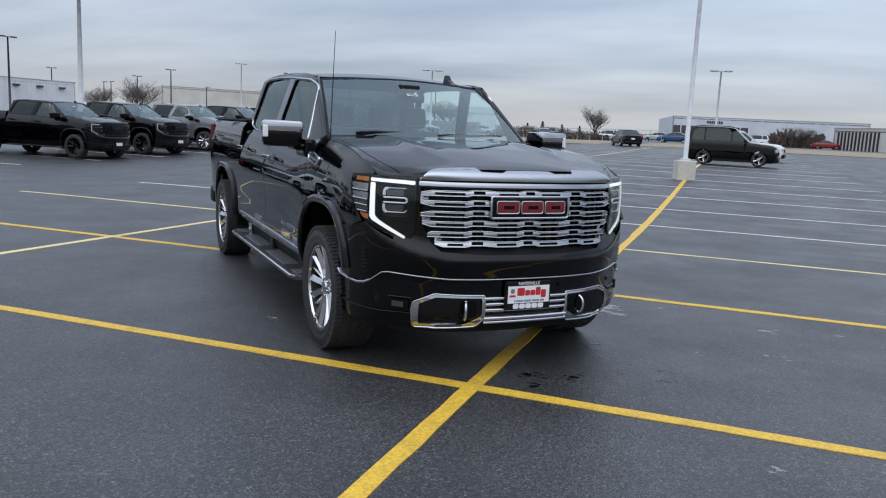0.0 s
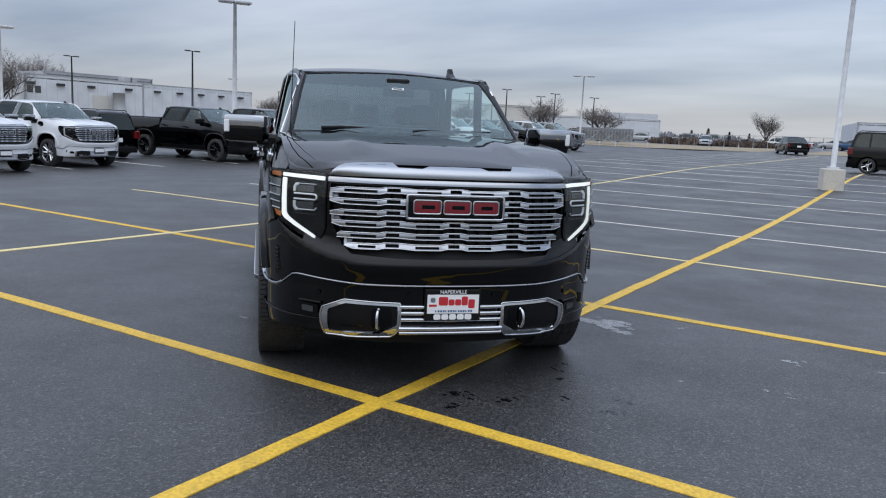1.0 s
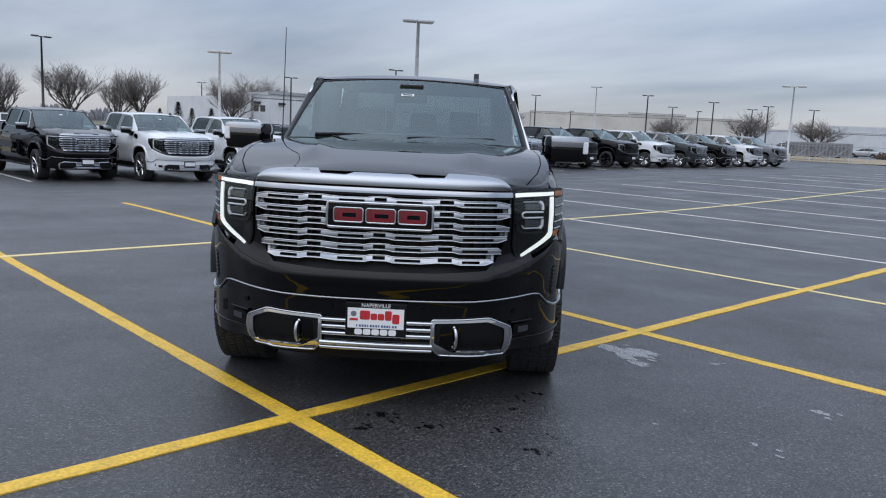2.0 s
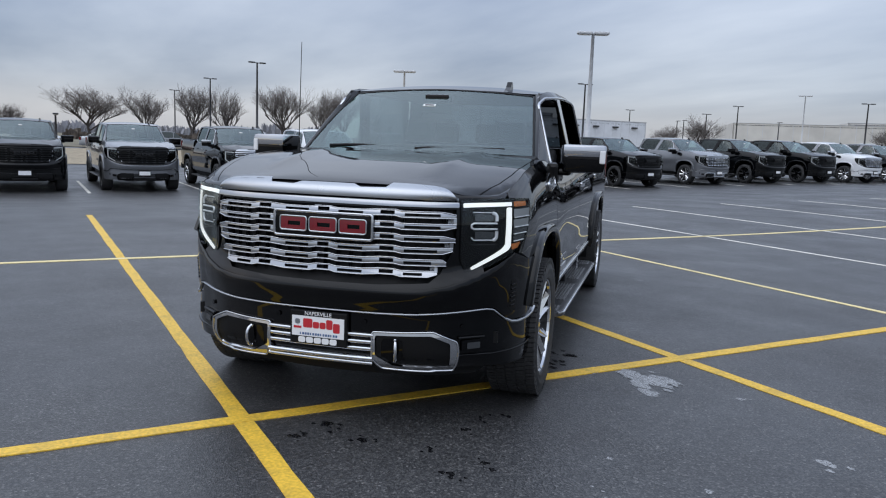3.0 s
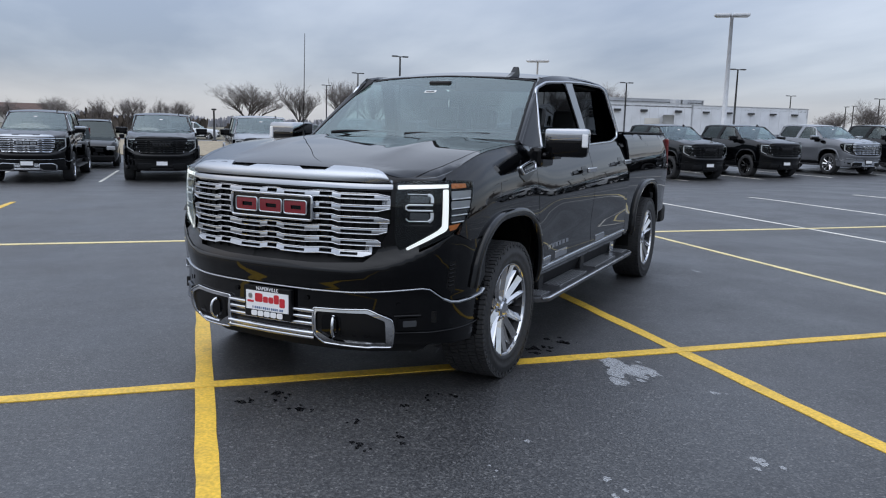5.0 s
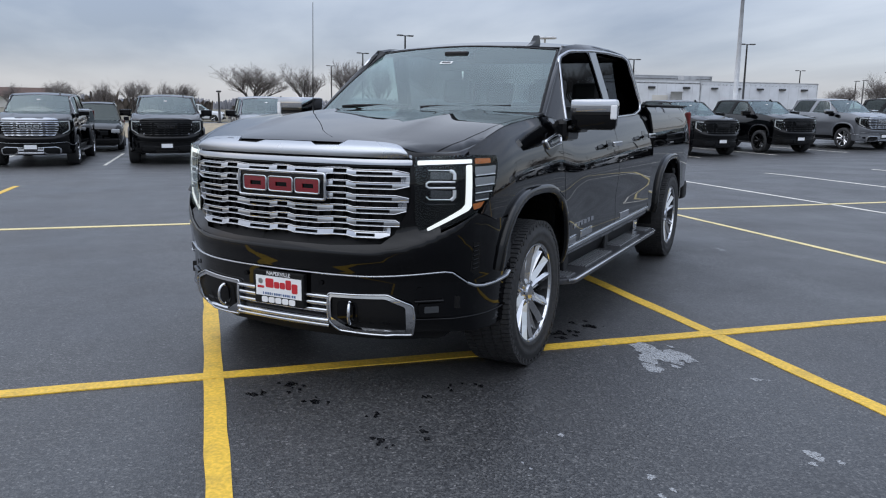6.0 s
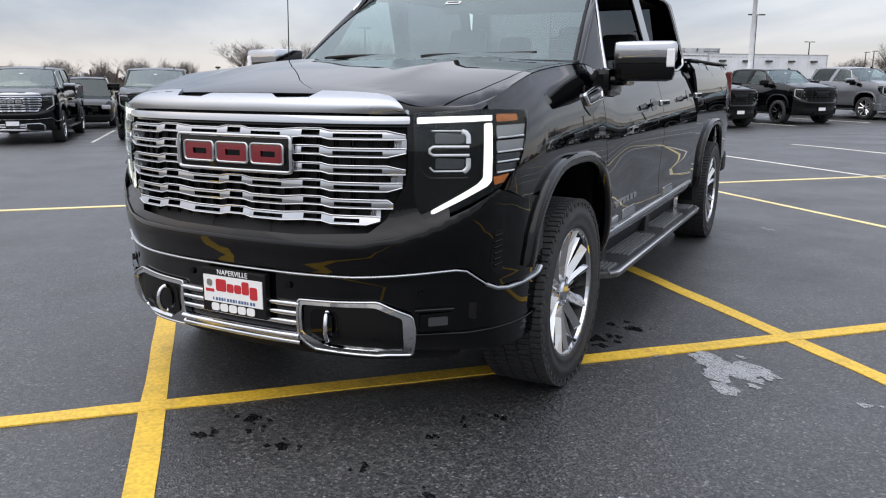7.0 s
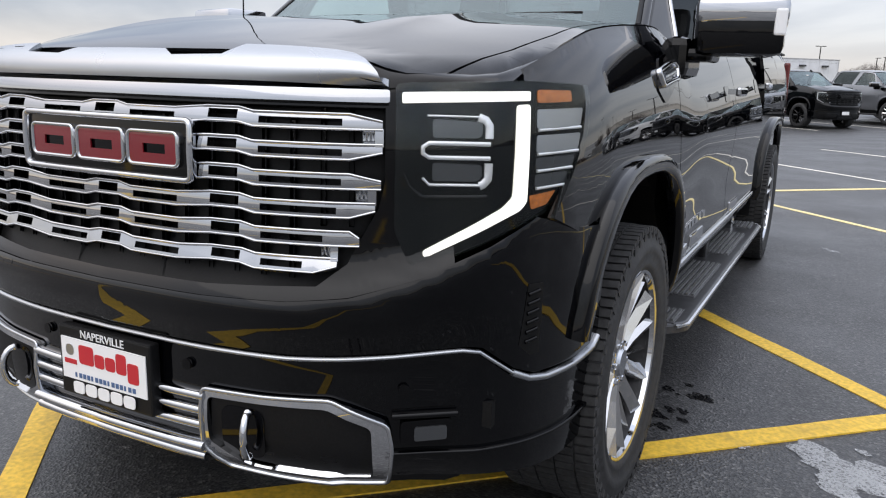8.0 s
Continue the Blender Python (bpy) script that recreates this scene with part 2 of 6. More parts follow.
def curve_of(pts):
    """A smooth monotone curve through (x, y) points."""
    pts = sorted(pts)
    xs, ys = np.array([p[0] for p in pts], float), np.array([p[1] for p in pts], float)
    h, d = np.diff(xs), np.diff(ys) / np.diff(xs)
    m = np.zeros(len(xs))
    m[0], m[-1] = d[0], d[-1]
    for i in range(1, len(xs) - 1):
        if d[i - 1] * d[i] > 0:
            w1, w2 = 2 * h[i] + h[i - 1], h[i] + 2 * h[i - 1]
            m[i] = (w1 + w2) / (w1 / d[i - 1] + w2 / d[i])

    def f(x):
        x = min(max(x, xs[0]), xs[-1])
        i = min(int(np.searchsorted(xs, x, side="right")) - 1, len(xs) - 2)
        t = (x - xs[i]) / h[i]
        return float((2 * t ** 3 - 3 * t ** 2 + 1) * ys[i] + (t ** 3 - 2 * t ** 2 + t) * h[i] * m[i] + (3 * t ** 2 - 2 * t ** 3) * ys[i + 1] + (t ** 3 - t ** 2) * h[i] * m[i + 1])
    return f


def rounded(pts, r=0.03, n=4):
    """A closed outline with its corners rounded."""
    out = []
    for i, p in enumerate(pts):
        p, a, b = Vector(p), Vector(pts[i - 1]), Vector(pts[(i + 1) % len(pts)])
        ra, rb = min(r, (a - p).length * 0.45), min(r, (b - p).length * 0.45)
        p0, p1 = p + (a - p).normalized() * ra, p + (b - p).normalized() * rb
        for k in range(n + 1):
            t = k / n
            out.append(tuple((1 - t) ** 2 * p0 + 2 * t * (1 - t) * p + t * t * p1))
    return out


def dense(pts, step, closed=True):
    out = []
    for i in range(len(pts) if closed else len(pts) - 1):
        a, b = Vector(pts[i]), Vector(pts[(i + 1) % len(pts)])
        k = max(1, math.ceil((b - a).length / step))
        out += [tuple(a.lerp(b, j / k)) for j in range(k)]
    if not closed:
        out.append(tuple(pts[-1]))
    return out


MIDDLE = Vector((-1.9, 0, 0.9))


def panel(name, outline, surf, step=0.07, flange=0.018, holes=(), sign=1, lift=0.0, back=False):
    """A mesh: the outline in (u, v), laid on the surface surf(u, v), with its edges turned in. sign -1 mirrors it in y."""
    bm = bmesh.new()
    for loop in (outline, *holes):
        vs = [bm.verts.new((u, v, 0)) for u, v in dense(loop, step)]
        for a, b in zip(vs, vs[1:] + vs[:1]):
            bm.edges.new((a, b))
    bmesh.ops.triangle_fill(bm, use_beauty=True, use_dissolve=False, edges=bm.edges[:])
    us, vs = [p[0] for p in outline], [p[1] for p in outline]
    for lo, hi, axis in ((min(us), max(us), (1, 0, 0)), (min(vs), max(vs), (0, 1, 0))):
        k = max(1, math.ceil((hi - lo) / step))
        for j in range(1, k):
            c = lo + (hi - lo) * j / k
            bmesh.ops.bisect_plane(bm, geom=bm.verts[:] + bm.edges[:] + bm.faces[:], dist=1e-5, plane_co=Vector(axis) * c, plane_no=axis)
    bm.verts.index_update()
    pos, nor = [], []
    for v in bm.verts:
        u, w = v.co.x, v.co.y
        p = Vector(surf(u, w))
        e = 0.004
        n = (Vector(surf(u + e, w)) - Vector(surf(u - e, w))).cross(Vector(surf(u, w + e)) - Vector(surf(u, w - e))).normalized()
        away = p - MIDDLE
        if n.dot(away) < 0:
            n = -n
        p = p + n * lift
        if sign < 0:
            p, n = Vector((p.x, -p.y, p.z)), Vector((n.x, -n.y, n.z))
        pos.append(p)
        nor.append(n)
    faces, norms = [], []
    for f in bm.faces:
        ids = [v.index for v in f.verts]
        fn = (pos[ids[1]] - pos[ids[0]]).cross(pos[ids[2]] - pos[ids[0]])
        if fn.dot(nor[ids[0]]) < 0:
            ids = ids[::-1]
        faces.append(ids)
        norms += [nor[i] for i in ids]
    if flange:
        edges = [e for e in bm.edges if len(e.link_faces) == 1]
        low = {}
        for e in edges:
            for v in e.verts:
                if v.index not in low:
                    low[v.index] = len(pos)
                    pos.append(pos[v.index] - nor[v.index] * flange)
        for e in edges:
            a, b = e.verts[0].index, e.verts[1].index
            ids = [a, b, low[b], low[a]]
            c = sum((pos[v.index] for v in e.link_faces[0].verts), Vector()) / len(e.link_faces[0].verts)
            fn = (pos[b] - pos[a]).cross(pos[low[b]] - pos[b])
            if fn.dot((pos[a] + pos[b]) / 2 - c) < 0:
                ids, fn = ids[::-1], -fn
            faces.append(ids)
            norms += [fn.normalized()] * 4
    bm.free()
    me = bpy.data.meshes.new(name)
    me.from_pydata([tuple(p) for p in pos], [], faces)
    for p in me.polygons:
        p.use_smooth = True
    me.normals_split_custom_set([tuple(n) for n in norms])
    return me


def strip(name, path, width, height, closed=False, sign=1):
    """A bar of rectangular section with chamfered top along (point, normal) pairs."""
    pts = [(Vector(p), Vector(n).normalized()) for p, n in path]
    bm = bmesh.new()
    rings = []
    k = len(pts)
    for i, (p, n) in enumerate(pts):
        a = pts[(i - 1) % k if closed else max(i - 1, 0)][0]
        b = pts[(i + 1) % k if closed else min(i + 1, k - 1)][0]
        s = (b - a).normalized().cross(n).normalized()
        w, c = width / 2, min(width, height) * 0.3
        prof = [(-w, -0.004), (-w, height - c), (-w + c, height), (w - c, height), (w, height - c), (w, -0.004)]
        ring = []
        for u, h in prof:
            q = p + s * u + n * h
            ring.append(bm.verts.new((q.x, q.y * sign, q.z)))
        rings.append(ring)
    m = len(rings[0])
    for i in range(k if closed else k - 1):
        r0, r1 = rings[i], rings[(i + 1) % k]
        for j in range(m - 1):
            f = bm.faces.new((r0[j], r0[j + 1], r1[j + 1], r1[j]))
            f.smooth = True
    if not closed:
        bm.faces.new(rings[0])
        bm.faces.new(rings[-1])
    bmesh.ops.recalc_face_normals(bm, faces=bm.faces[:])
    return smooth(bm, 50)


def extrude_outline(pts, depth, m=None, chamfer=0.0):
    """A flat outline in (x, y), given the thickness depth in z, with chamfered front edges."""
    bm = bmesh.new()
    f = bm.faces.new([bm.verts.new((x, y, 0)) for x, y in pts])
    if f.normal.z < 0:
        f.normal_flip()
    r = bmesh.ops.extrude_face_region(bm, geom=[f])
    top = [v for v in r["geom"] if isinstance(v, bmesh.types.BMVert)]
    bmesh.ops.translate(bm, verts=top, vec=(0, 0, depth))
    bmesh.ops.recalc_face_normals(bm, faces=bm.faces[:])
    if chamfer:
        ts = set(top)
        es = [e for e in bm.edges if e.verts[0] in ts and e.verts[1] in ts]
        bmesh.ops.bevel(bm, geom=es, offset=chamfer, segments=2, affect="EDGES", profile=0.6)
    if m is not None:
        bm.transform(m)
    return bm


def steps(a, b, n):
    return [a + (b - a) * k / n for k in range(n + 1)]



# ---- the lot ----
def asphalt_material():
    """Sealed asphalt: stone grain, broad worn patches, damp and dry areas."""
    mt = material("asphalt", (0.06, 0.06, 0.063), rough=0.6)
    n, l = mt.node_tree.nodes, mt.node_tree.links
    b = n["Principled BSDF"]
    b.inputs["Specular IOR Level"].default_value = 0.8
    tc = n.new("ShaderNodeTexCoord")

    def noise_of(scale, detail=5.0, rough=0.6):
        t = n.new("ShaderNodeTexNoise")
        t.inputs["Scale"].default_value, t.inputs["Detail"].default_value, t.inputs["Roughness"].default_value = scale, detail, rough
        l.new(tc.outputs["Object"], t.inputs["Vector"])
        return t.outputs["Fac"]

    def ramp_of(src, stops):
        r = n.new("ShaderNodeValToRGB")
        els = r.color_ramp.elements
        while len(els) < len(stops):
            els.new(0.5)
        for e, (p, c) in zip(els, stops):
            e.position, e.color = p, (*c, 1)
        l.new(src, r.inputs[0])
        return r.outputs[0]

    def mix_of(how, a, b_, f=1.0):
        m = n.new("ShaderNodeMix")
        m.data_type, m.blend_type = "RGBA", how
        m.inputs["Factor"].default_value = f
        l.new(a, m.inputs["A"])
        l.new(b_, m.inputs["B"])
        return m.outputs["Result"]
    vor = n.new("ShaderNodeTexVoronoi")
    vor.inputs["Scale"].default_value = 112.0
    l.new(tc.outputs["Object"], vor.inputs["Vector"])
    stones = ramp_of(vor.outputs["Color"], [(0.0, (0.004, 0.004, 0.005)), (0.5, (0.030, 0.030, 0.031)), (0.82, (0.072, 0.071, 0.069)), (1.0, (0.19, 0.185, 0.178))])
    patch = ramp_of(noise_of(0.35, 6.0, 0.62), [(0.3, (0.78, 0.78, 0.79)), (0.55, (1.0, 1.0, 1.0)), (0.75, (1.3, 1.29, 1.28))])
    streak_map = n.new("ShaderNodeMapping")
    streak_map.inputs["Scale"].default_value = (0.25, 1.6, 1)
    l.new(tc.outputs["Object"], streak_map.inputs["Vector"])
    st = n.new("ShaderNodeTexNoise")
    st.inputs["Scale"].default_value, st.inputs["Detail"].default_value = 1.3, 7.0
    l.new(streak_map.outputs[0], st.inputs["Vector"])
    streak = ramp_of(st.outputs["Fac"], [(0.35, (0.88, 0.88, 0.89)), (0.65, (1.1, 1.1, 1.1))])
    specks = ramp_of(noise_of(23.0, 2.0), [(0.0, (1, 1, 1)), (0.72, (1, 1, 1)), (0.80, (1.5, 1.48, 1.45))])
    col = mix_of("MULTIPLY", mix_of("MULTIPLY", mix_of("MULTIPLY", stones, patch), streak), specks)
    l.new(col, b.inputs["Base Color"])
    ro = n.new("ShaderNodeMapRange")
    ro.inputs["From Min"].default_value, ro.inputs["From Max"].default_value = 0.3, 0.7
    ro.inputs["To Min"].default_value, ro.inputs["To Max"].default_value = 0.34, 0.58
    l.new(noise_of(0.8, 6.0), ro.inputs["Value"])
    l.new(ro.outputs[0], b.inputs["Roughness"])
    bp = n.new("ShaderNodeBump")
    bp.inputs["Distance"].default_value, bp.inputs["Strength"].default_value = 0.004, 0.45
    l.new(vor.outputs["Distance"], bp.inputs["Height"])
    l.new(bp.outputs[0], b.inputs["Normal"])
    return mt


asphalt = asphalt_material()
yellow_line = material("yellow_line_paint", (0.82, 0.51, 0.05), rough=0.55, grain=(55, 0.3), stain=(7.0, 0.3, (0.16, 0.12, 0.05)), bump=0.001)
faded_line = material("faded_yellow_paint", (0.80, 0.66, 0.32), rough=0.6, grain=(30, 0.15), stain=(1.5, 0.3, (0.2, 0.18, 0.12)))
white_line = material("worn_line_paint", (0.74, 0.71, 0.63), rough=0.6, grain=(30, 0.15), stain=(1.5, 0.3, (0.2, 0.19, 0.16)))
concrete = material("concrete", (0.60, 0.57, 0.50), rough=0.85, grain=(14, 0.12), stain=(3, 0.25, (0.25, 0.24, 0.22)), bump=0.003)
dry_grass = material("dry_grass", (0.38, 0.31, 0.21), rough=0.95, grain=(3.0, 0.45), stain=(0.4, 0.6, (0.22, 0.19, 0.12)), bump=0.02)


def ease(t):
    t = min(max(t, 0.0), 1.0)
    return t * t * (3 - 2 * t)


def gz(x, y):
    """The ground's height: level round the truck, rising gently to the far end of the lot."""
    return 0.38 * ease((y - 13) / 25) + 0.008 * min(max(y - 42, 0), 60) + (-0.22) * ease((-x - 11) / 9)


def sheet(name, xs, ys, material_, lift=0.0):
    bm = bmesh.new()
    rows = [[bm.verts.new((x, y, gz(x, y) + lift)) for x in xs] for y in ys]
    for r0, r1 in zip(rows, rows[1:]):
        for j in range(len(xs) - 1):
            bm.faces.new((r0[j], r0[j + 1], r1[j + 1], r1[j])).smooth = True
    ob = new(name, mesh_of(bm, name))
    ob.data.materials.append(material_)
    return ob


tagged(sheet("ground", [-1500, -300, -80] + steps(-40, 20, 120) + [80, 300, 1500], [-1500, -300, -60, -20] + steps(0, 110, 74) + [200, 500, 1500], asphalt), "dark sealed asphalt of a wide parking lot", "ground", kind="structure")


def painted_line(x0, y0, x1, y1, width, material_, label, lift=0.004):
    """A line of road paint with slightly ragged edges, lying on the ground."""
    d = Vector((x1 - x0, y1 - y0))
    k = max(2, int(d.length / 0.25))
    nrm = Vector((-d.y, d.x)).normalized()
    bm = bmesh.new()
    last = None
    for j in range(k + 1):
        c = Vector((x0, y0)) + d * j / k
        a, b = c + nrm * (width / 2 + random.uniform(-0.005, 0.005)), c - nrm * (width / 2 + random.uniform(-0.005, 0.005))
        cur = [bm.verts.new((p.x, p.y, gz(p.x, p.y) + h)) for p, h in ((a, -0.01), (a, lift), (b, lift), (b, -0.01))]
        if last:
            for q in range(3):
                bm.faces.new((last[q], cur[q], cur[q + 1], last[q + 1]))
        last = cur
    bmesh.ops.recalc_face_normals(bm, faces=bm.faces[:])
    ob = new("painted_line", mesh_of(bm, "painted_line"))
    ob.data.materials.append(material_)
    return tagged(ob, label, "road marking", "lines of the parking lot")


STALL = 3.15
painted_line(-12.15, 4.18, 4.2, 4.168, 0.098, yellow_line, "bright yellow stall line on dark asphalt")
for k in range(-2, 22):
    y = 4.15 + STALL * k
    if k == 0:
        continue
    near = k in (-1, 1)
    painted_line(-12.2 + 0.1 * math.sin(k), y + 0.02, 4.15 + 0.1 * math.cos(k), y, 0.10 if near else 0.074, yellow_line if near else faded_line if k == 2 else white_line, "yellow stall line on dark asphalt" if near else "worn pale stall line across the asphalt")
painted_line(-1.31, -4, -1.31, 12, 0.100, yellow_line, "wide bright yellow line down the lot", 0.006)
painted_line(-1.31, 12, -1.45, 34, 0.120, yellow_line, "wide yellow line running to the lamp post", 0.006)
painted_line(-1.45, 34, -1.5, 66, 0.12, faded_line, "faded yellow line beyond the lamp post", 0.006)
painted_line(-6.98, -4, -6.95, 70, 0.095, faded_line, "yellow line between two rows of stalls", 0.006)
for k in range(-1, 17):
    y = 1.6 + 3.13 * k
    x = -19.9
    painted_line(x - 5.4, y, x, y, 0.085, white_line, "worn pale stall line between parked trucks")

# verges of dry grass beyond the asphalt
tagged(sheet("verge_west", steps(-70, -38, 8), steps(-60, 50, 20), dry_grass, 0.03), "winter-dry grass verge along the lot", "grass", kind="structure")
tagged(sheet("verge_north", steps(-60, 160, 24), steps(75, 104, 6), dry_grass, 0.03), "winter-dry grass strip behind the lot", "grass", kind="structure")
tagged(sheet("verge_far", steps(-400, -75, 12), steps(-300, 400, 20), material("winter_field", (0.2, 0.175, 0.12), rough=0.95, grain=(0.4, 0.5), stain=(0.05, 0.6, (0.1, 0.1, 0.06))), 0.05), "dull winter field in the distance", "grass", kind="structure")


def blot(cx, cy, size, stretch, seed, spots, material_, name, label):
    """A stain: some ragged patches of film on the asphalt."""
    rnd = random.Random(seed)
    bm = bmesh.new()
    for s in range(spots):
        a, r = rnd.uniform(0, math.tau), rnd.uniform(0, 1) ** 0.7
        x0, y0 = cx + math.cos(a) * r * size * stretch, cy + math.sin(a) * r * size
        rad = size * rnd.uniform(0.10, 0.55) * (1 - 0.6 * r)
        ring = []
        for j in range(14):
            t = j * math.tau / 14
            q = rad * (0.7 + 0.6 * noise.noise((x0 * 9 + math.cos(t) * 1.3, y0 * 9 + math.sin(t) * 1.3, seed)))
            ring.append(bm.verts.new((x0 + q * 1.5 * math.cos(t), y0 + q * math.sin(t), gz(x0, y0) + 0.0015 + 0.0002 * s)))
        bm.faces.new(ring)
    ob = new(name, mesh_of(bm, name))
    ob.data.materials.append(material_)
    return tagged(ob, label, "stain", kind="stuff")


def film_material(name, colour, rough, cover):
    mt = material(name, colour, rough=rough)
    n, l = mt.node_tree.nodes, mt.node_tree.links
    tc, t, mr = n.new("ShaderNodeTexCoord"), n.new("ShaderNodeTexNoise"), n.new("ShaderNodeMapRange")
    t.inputs["Scale"].default_value, t.inputs["Detail"].default_value = 110.0, 6.0
    l.new(tc.outputs["Object"], t.inputs["Vector"])
    mr.inputs["From Min"].default_value, mr.inputs["From Max"].default_value, mr.inputs["To Max"].default_value = 0.30, 0.54, cover
    l.new(t.outputs["Fac"], mr.inputs["Value"])
    l.new(mr.outputs[0], n["Principled BSDF"].inputs["Alpha"])
    return mt


salt_film = film_material("salt_film", (0.40, 0.41, 0.42), 0.8, 0.72)
oil_film = film_material("oil_film", (0.006, 0.006, 0.007), 0.18, 0.9)
for i, (x, y, s, k) in enumerate(((-1.06, 6.67, 0.27, 16), (0.40, 6.59, 0.10, 4), (0.95, 6.78, 0.08, 4), (0.39, 5.81, 0.09, 4), (-0.14, 5.65, 0.06, 3), (0.14, 5.34, 0.05, 3), (-3.9, 9.33, 0.09, 4), (0.34, 3.74, 0.06, 3), (-3.19, 4.95, 0.07, 4), (-0.44, 7.0, 0.08, 4))):
    blot(x, y, s, 1.4, 20 + i, k, salt_film, "salt_stain", "whitish dried salt stain on the asphalt")
for i, (x, y, s, k) in enumerate(((-0.83, 5.38, 0.075, 5), (-0.78, 5.49, 0.06, 4), (-1.0, 4.37, 0.07, 6), (-1.05, 4.55, 0.08, 7), (-0.80, 4.65, 0.07, 6), (-0.69, 5.17, 0.06, 4), (-0.24, 4.85, 0.07, 6), (-0.30, 5.03, 0.07, 6), (-0.55, 4.9, 0.05, 4), (-1.52, 6.38, 0.13, 9), (-1.73, 6.60, 0.12, 8), (-0.99, 4.59, 0.04, 4))):
    blot(x, y, s, 1.2, 60 + i, k, oil_film, "oil_stain", "wet black oil spots on the asphalt")

# ---- the pickup truck: x ahead of the front axle, y to its left, z up ----
AXLES = (0.045, -3.745)
SIDE = curve_of([(0.40, 0.90), (0.46, 0.945), (0.54, 0.982), (0.62, 0.99), (0.75, 0.986), (0.88, 0.996), (0.96, 1.004), (1.01, 1.006), (1.08, 1.001), (1.15, 0.991), (1.22, 0.976), (1.30, 0.952), (1.36, 0.931), (1.40, 0.907)])
WING = curve_of([(0.40, 0.90), (0.46, 0.945), (0.54, 0.985), (0.62, 0.999), (0.75, 1.005), (0.84, 1.006), (0.93, 1.0035), (1.02, 0.998), (1.12, 0.989), (1.22, 0.974), (1.30, 0.953), (1.36, 0.931), (1.40, 0.907)])
BELT = curve_of([(-3.0, 1.40), (-1.7, 1.378), (-1.0, 1.352), (-0.7, 1.348), (-0.5, 1.37), (-0.3, 1.388), (0, 1.372), (0.3, 1.342), (0.55, 1.283), (0.70, 1.236), (0.80, 1.204)])
PLAN = curve_of([(-5, 0.97), (-4.4, 1.0), (0.35, 1.0), (0.6, 0.985), (0.75, 0.957), (0.85, 0.93)])
BED = curve_of([(0.42, 0.92), (0.55, 0.982), (0.75, 0.985), (1.0, 1.002), (1.08, 1.005), (1.2, 0.998), (1.32, 0.982), (1.42, 0.958), (1.455, 0.942), (1.475, 0.912)])
NOSE = [(1.045, 0), (1.04, 0.2), (1.02, 0.4), (0.975, 0.57), (0.91, 0.69), (0.85, 0.77), (0.775, 0.87), (0.68, 0.945), (0.56, 0.99), (0.42, 1.005)]
lengths = [0.0]
for (xa, ya), (xb, yb) in zip(NOSE, NOSE[1:]):
    lengths.append(lengths[-1] + math.hypot(xb - xa, yb - ya))
NOSE_X = curve_of([(s, p[0]) for s, p in zip(lengths, NOSE)])
NOSE_Y = curve_of([(s, p[1]) for s, p in zip(lengths, NOSE)])
S_AT_Y = curve_of([(p[1], s) for s, p in zip(lengths, NOSE)])
S_END = lengths[-1]
NOSE_OUT = curve_of([(0.28, -0.07), (0.33, -0.035), (0.38, -0.008), (0.45, 0.0), (0.60, 0.0), (0.64, 0.010), (0.69, 0.026), (0.722, 0.029), (0.745, 0.020), (0.79, -0.008), (0.84, -0.022), (0.95, -0.022), (1.05, -0.020), (1.17, -0.034), (1.25, -0.06)])


RIDGE = curve_of([(0.0, 0.0), (0.3, 0.002), (0.5, 0.010), (0.62, 0.025), (0.78, 0.068), (0.93, 0.132), (1.05, 0.19), (1.4, 0.19)])


def front(s, z, z0):
    """A point of the truck's front at s along it from its middle and z0 up, pushed out as at height z."""
    a = abs(s)
    fade = 1 if a < 0.8 else max(0.25, 1 - (a - 0.8) / 0.35)
    x, y = NOSE_X(a), NOSE_Y(a)
    dx, dy = NOSE_X(a + 0.01) - NOSE_X(a - 0.01), NOSE_Y(a + 0.01) - NOSE_Y(a - 0.01)
    if a > S_END - 0.011:
        dx, dy = -1.0, 0.1
    if a < 0.011:
        dx, dy = 0.0, 1.0
    k = math.hypot(dx, dy)
    o = NOSE_OUT(z) * fade
    return (x + dy / k * o, math.copysign(1, s) * (y - dx / k * o), z0)


def nose(s, z):
    """The truck's front, unrolled; the ledge under the grille rises to the lamps."""
    rise = RIDGE(abs(s))
    return front(s, z - rise * min(max((z - 0.62) / (0.12 + rise), 0.0), 1.0) * min(max((0.90 + rise - z) / 0.16, 0.0), 1.0), z)


def lamp_face(s, z):
    """The smooth face of the headlights, without the ledge."""
    return front(s, max(z, 0.88), z)


def side(x, zn):
    """Doors and wings: zn is the height, squeezed above 1.0 to end at the belt line."""
    z = zn if zn < 1.0 else 1.0 + (zn - 1.0) * (BELT(x) - 1.0) / 0.4
    t = min(max((x + 1.0) / 0.6, 0.0), 1.0)
    t = t * t * (3 - 2 * t)
    return (x, (SIDE(zn) * (1 - t) + WING(zn) * t) * PLAN(x), z)


def bed_side(x, z):
    return (x, BED(z) * PLAN(x), z)


def house(x, z):
    """The cab's sides above the belt."""
    front = -0.5 - (z - 1.372) * 1.17
    near = min(max(1 - (front - x) / 0.5, 0.0), 1.3)
    return (x, 0.915 - (z - 1.33) * 0.2 - max(0, z - 1.84) ** 2 * 9 - 0.075 * near ** 2, z)


HOOD_MID = curve_of([(-0.45, 1.422), (0, 1.41), (0.4, 1.372), (0.7, 1.322), (0.9, 1.278), (1.0, 1.235)])


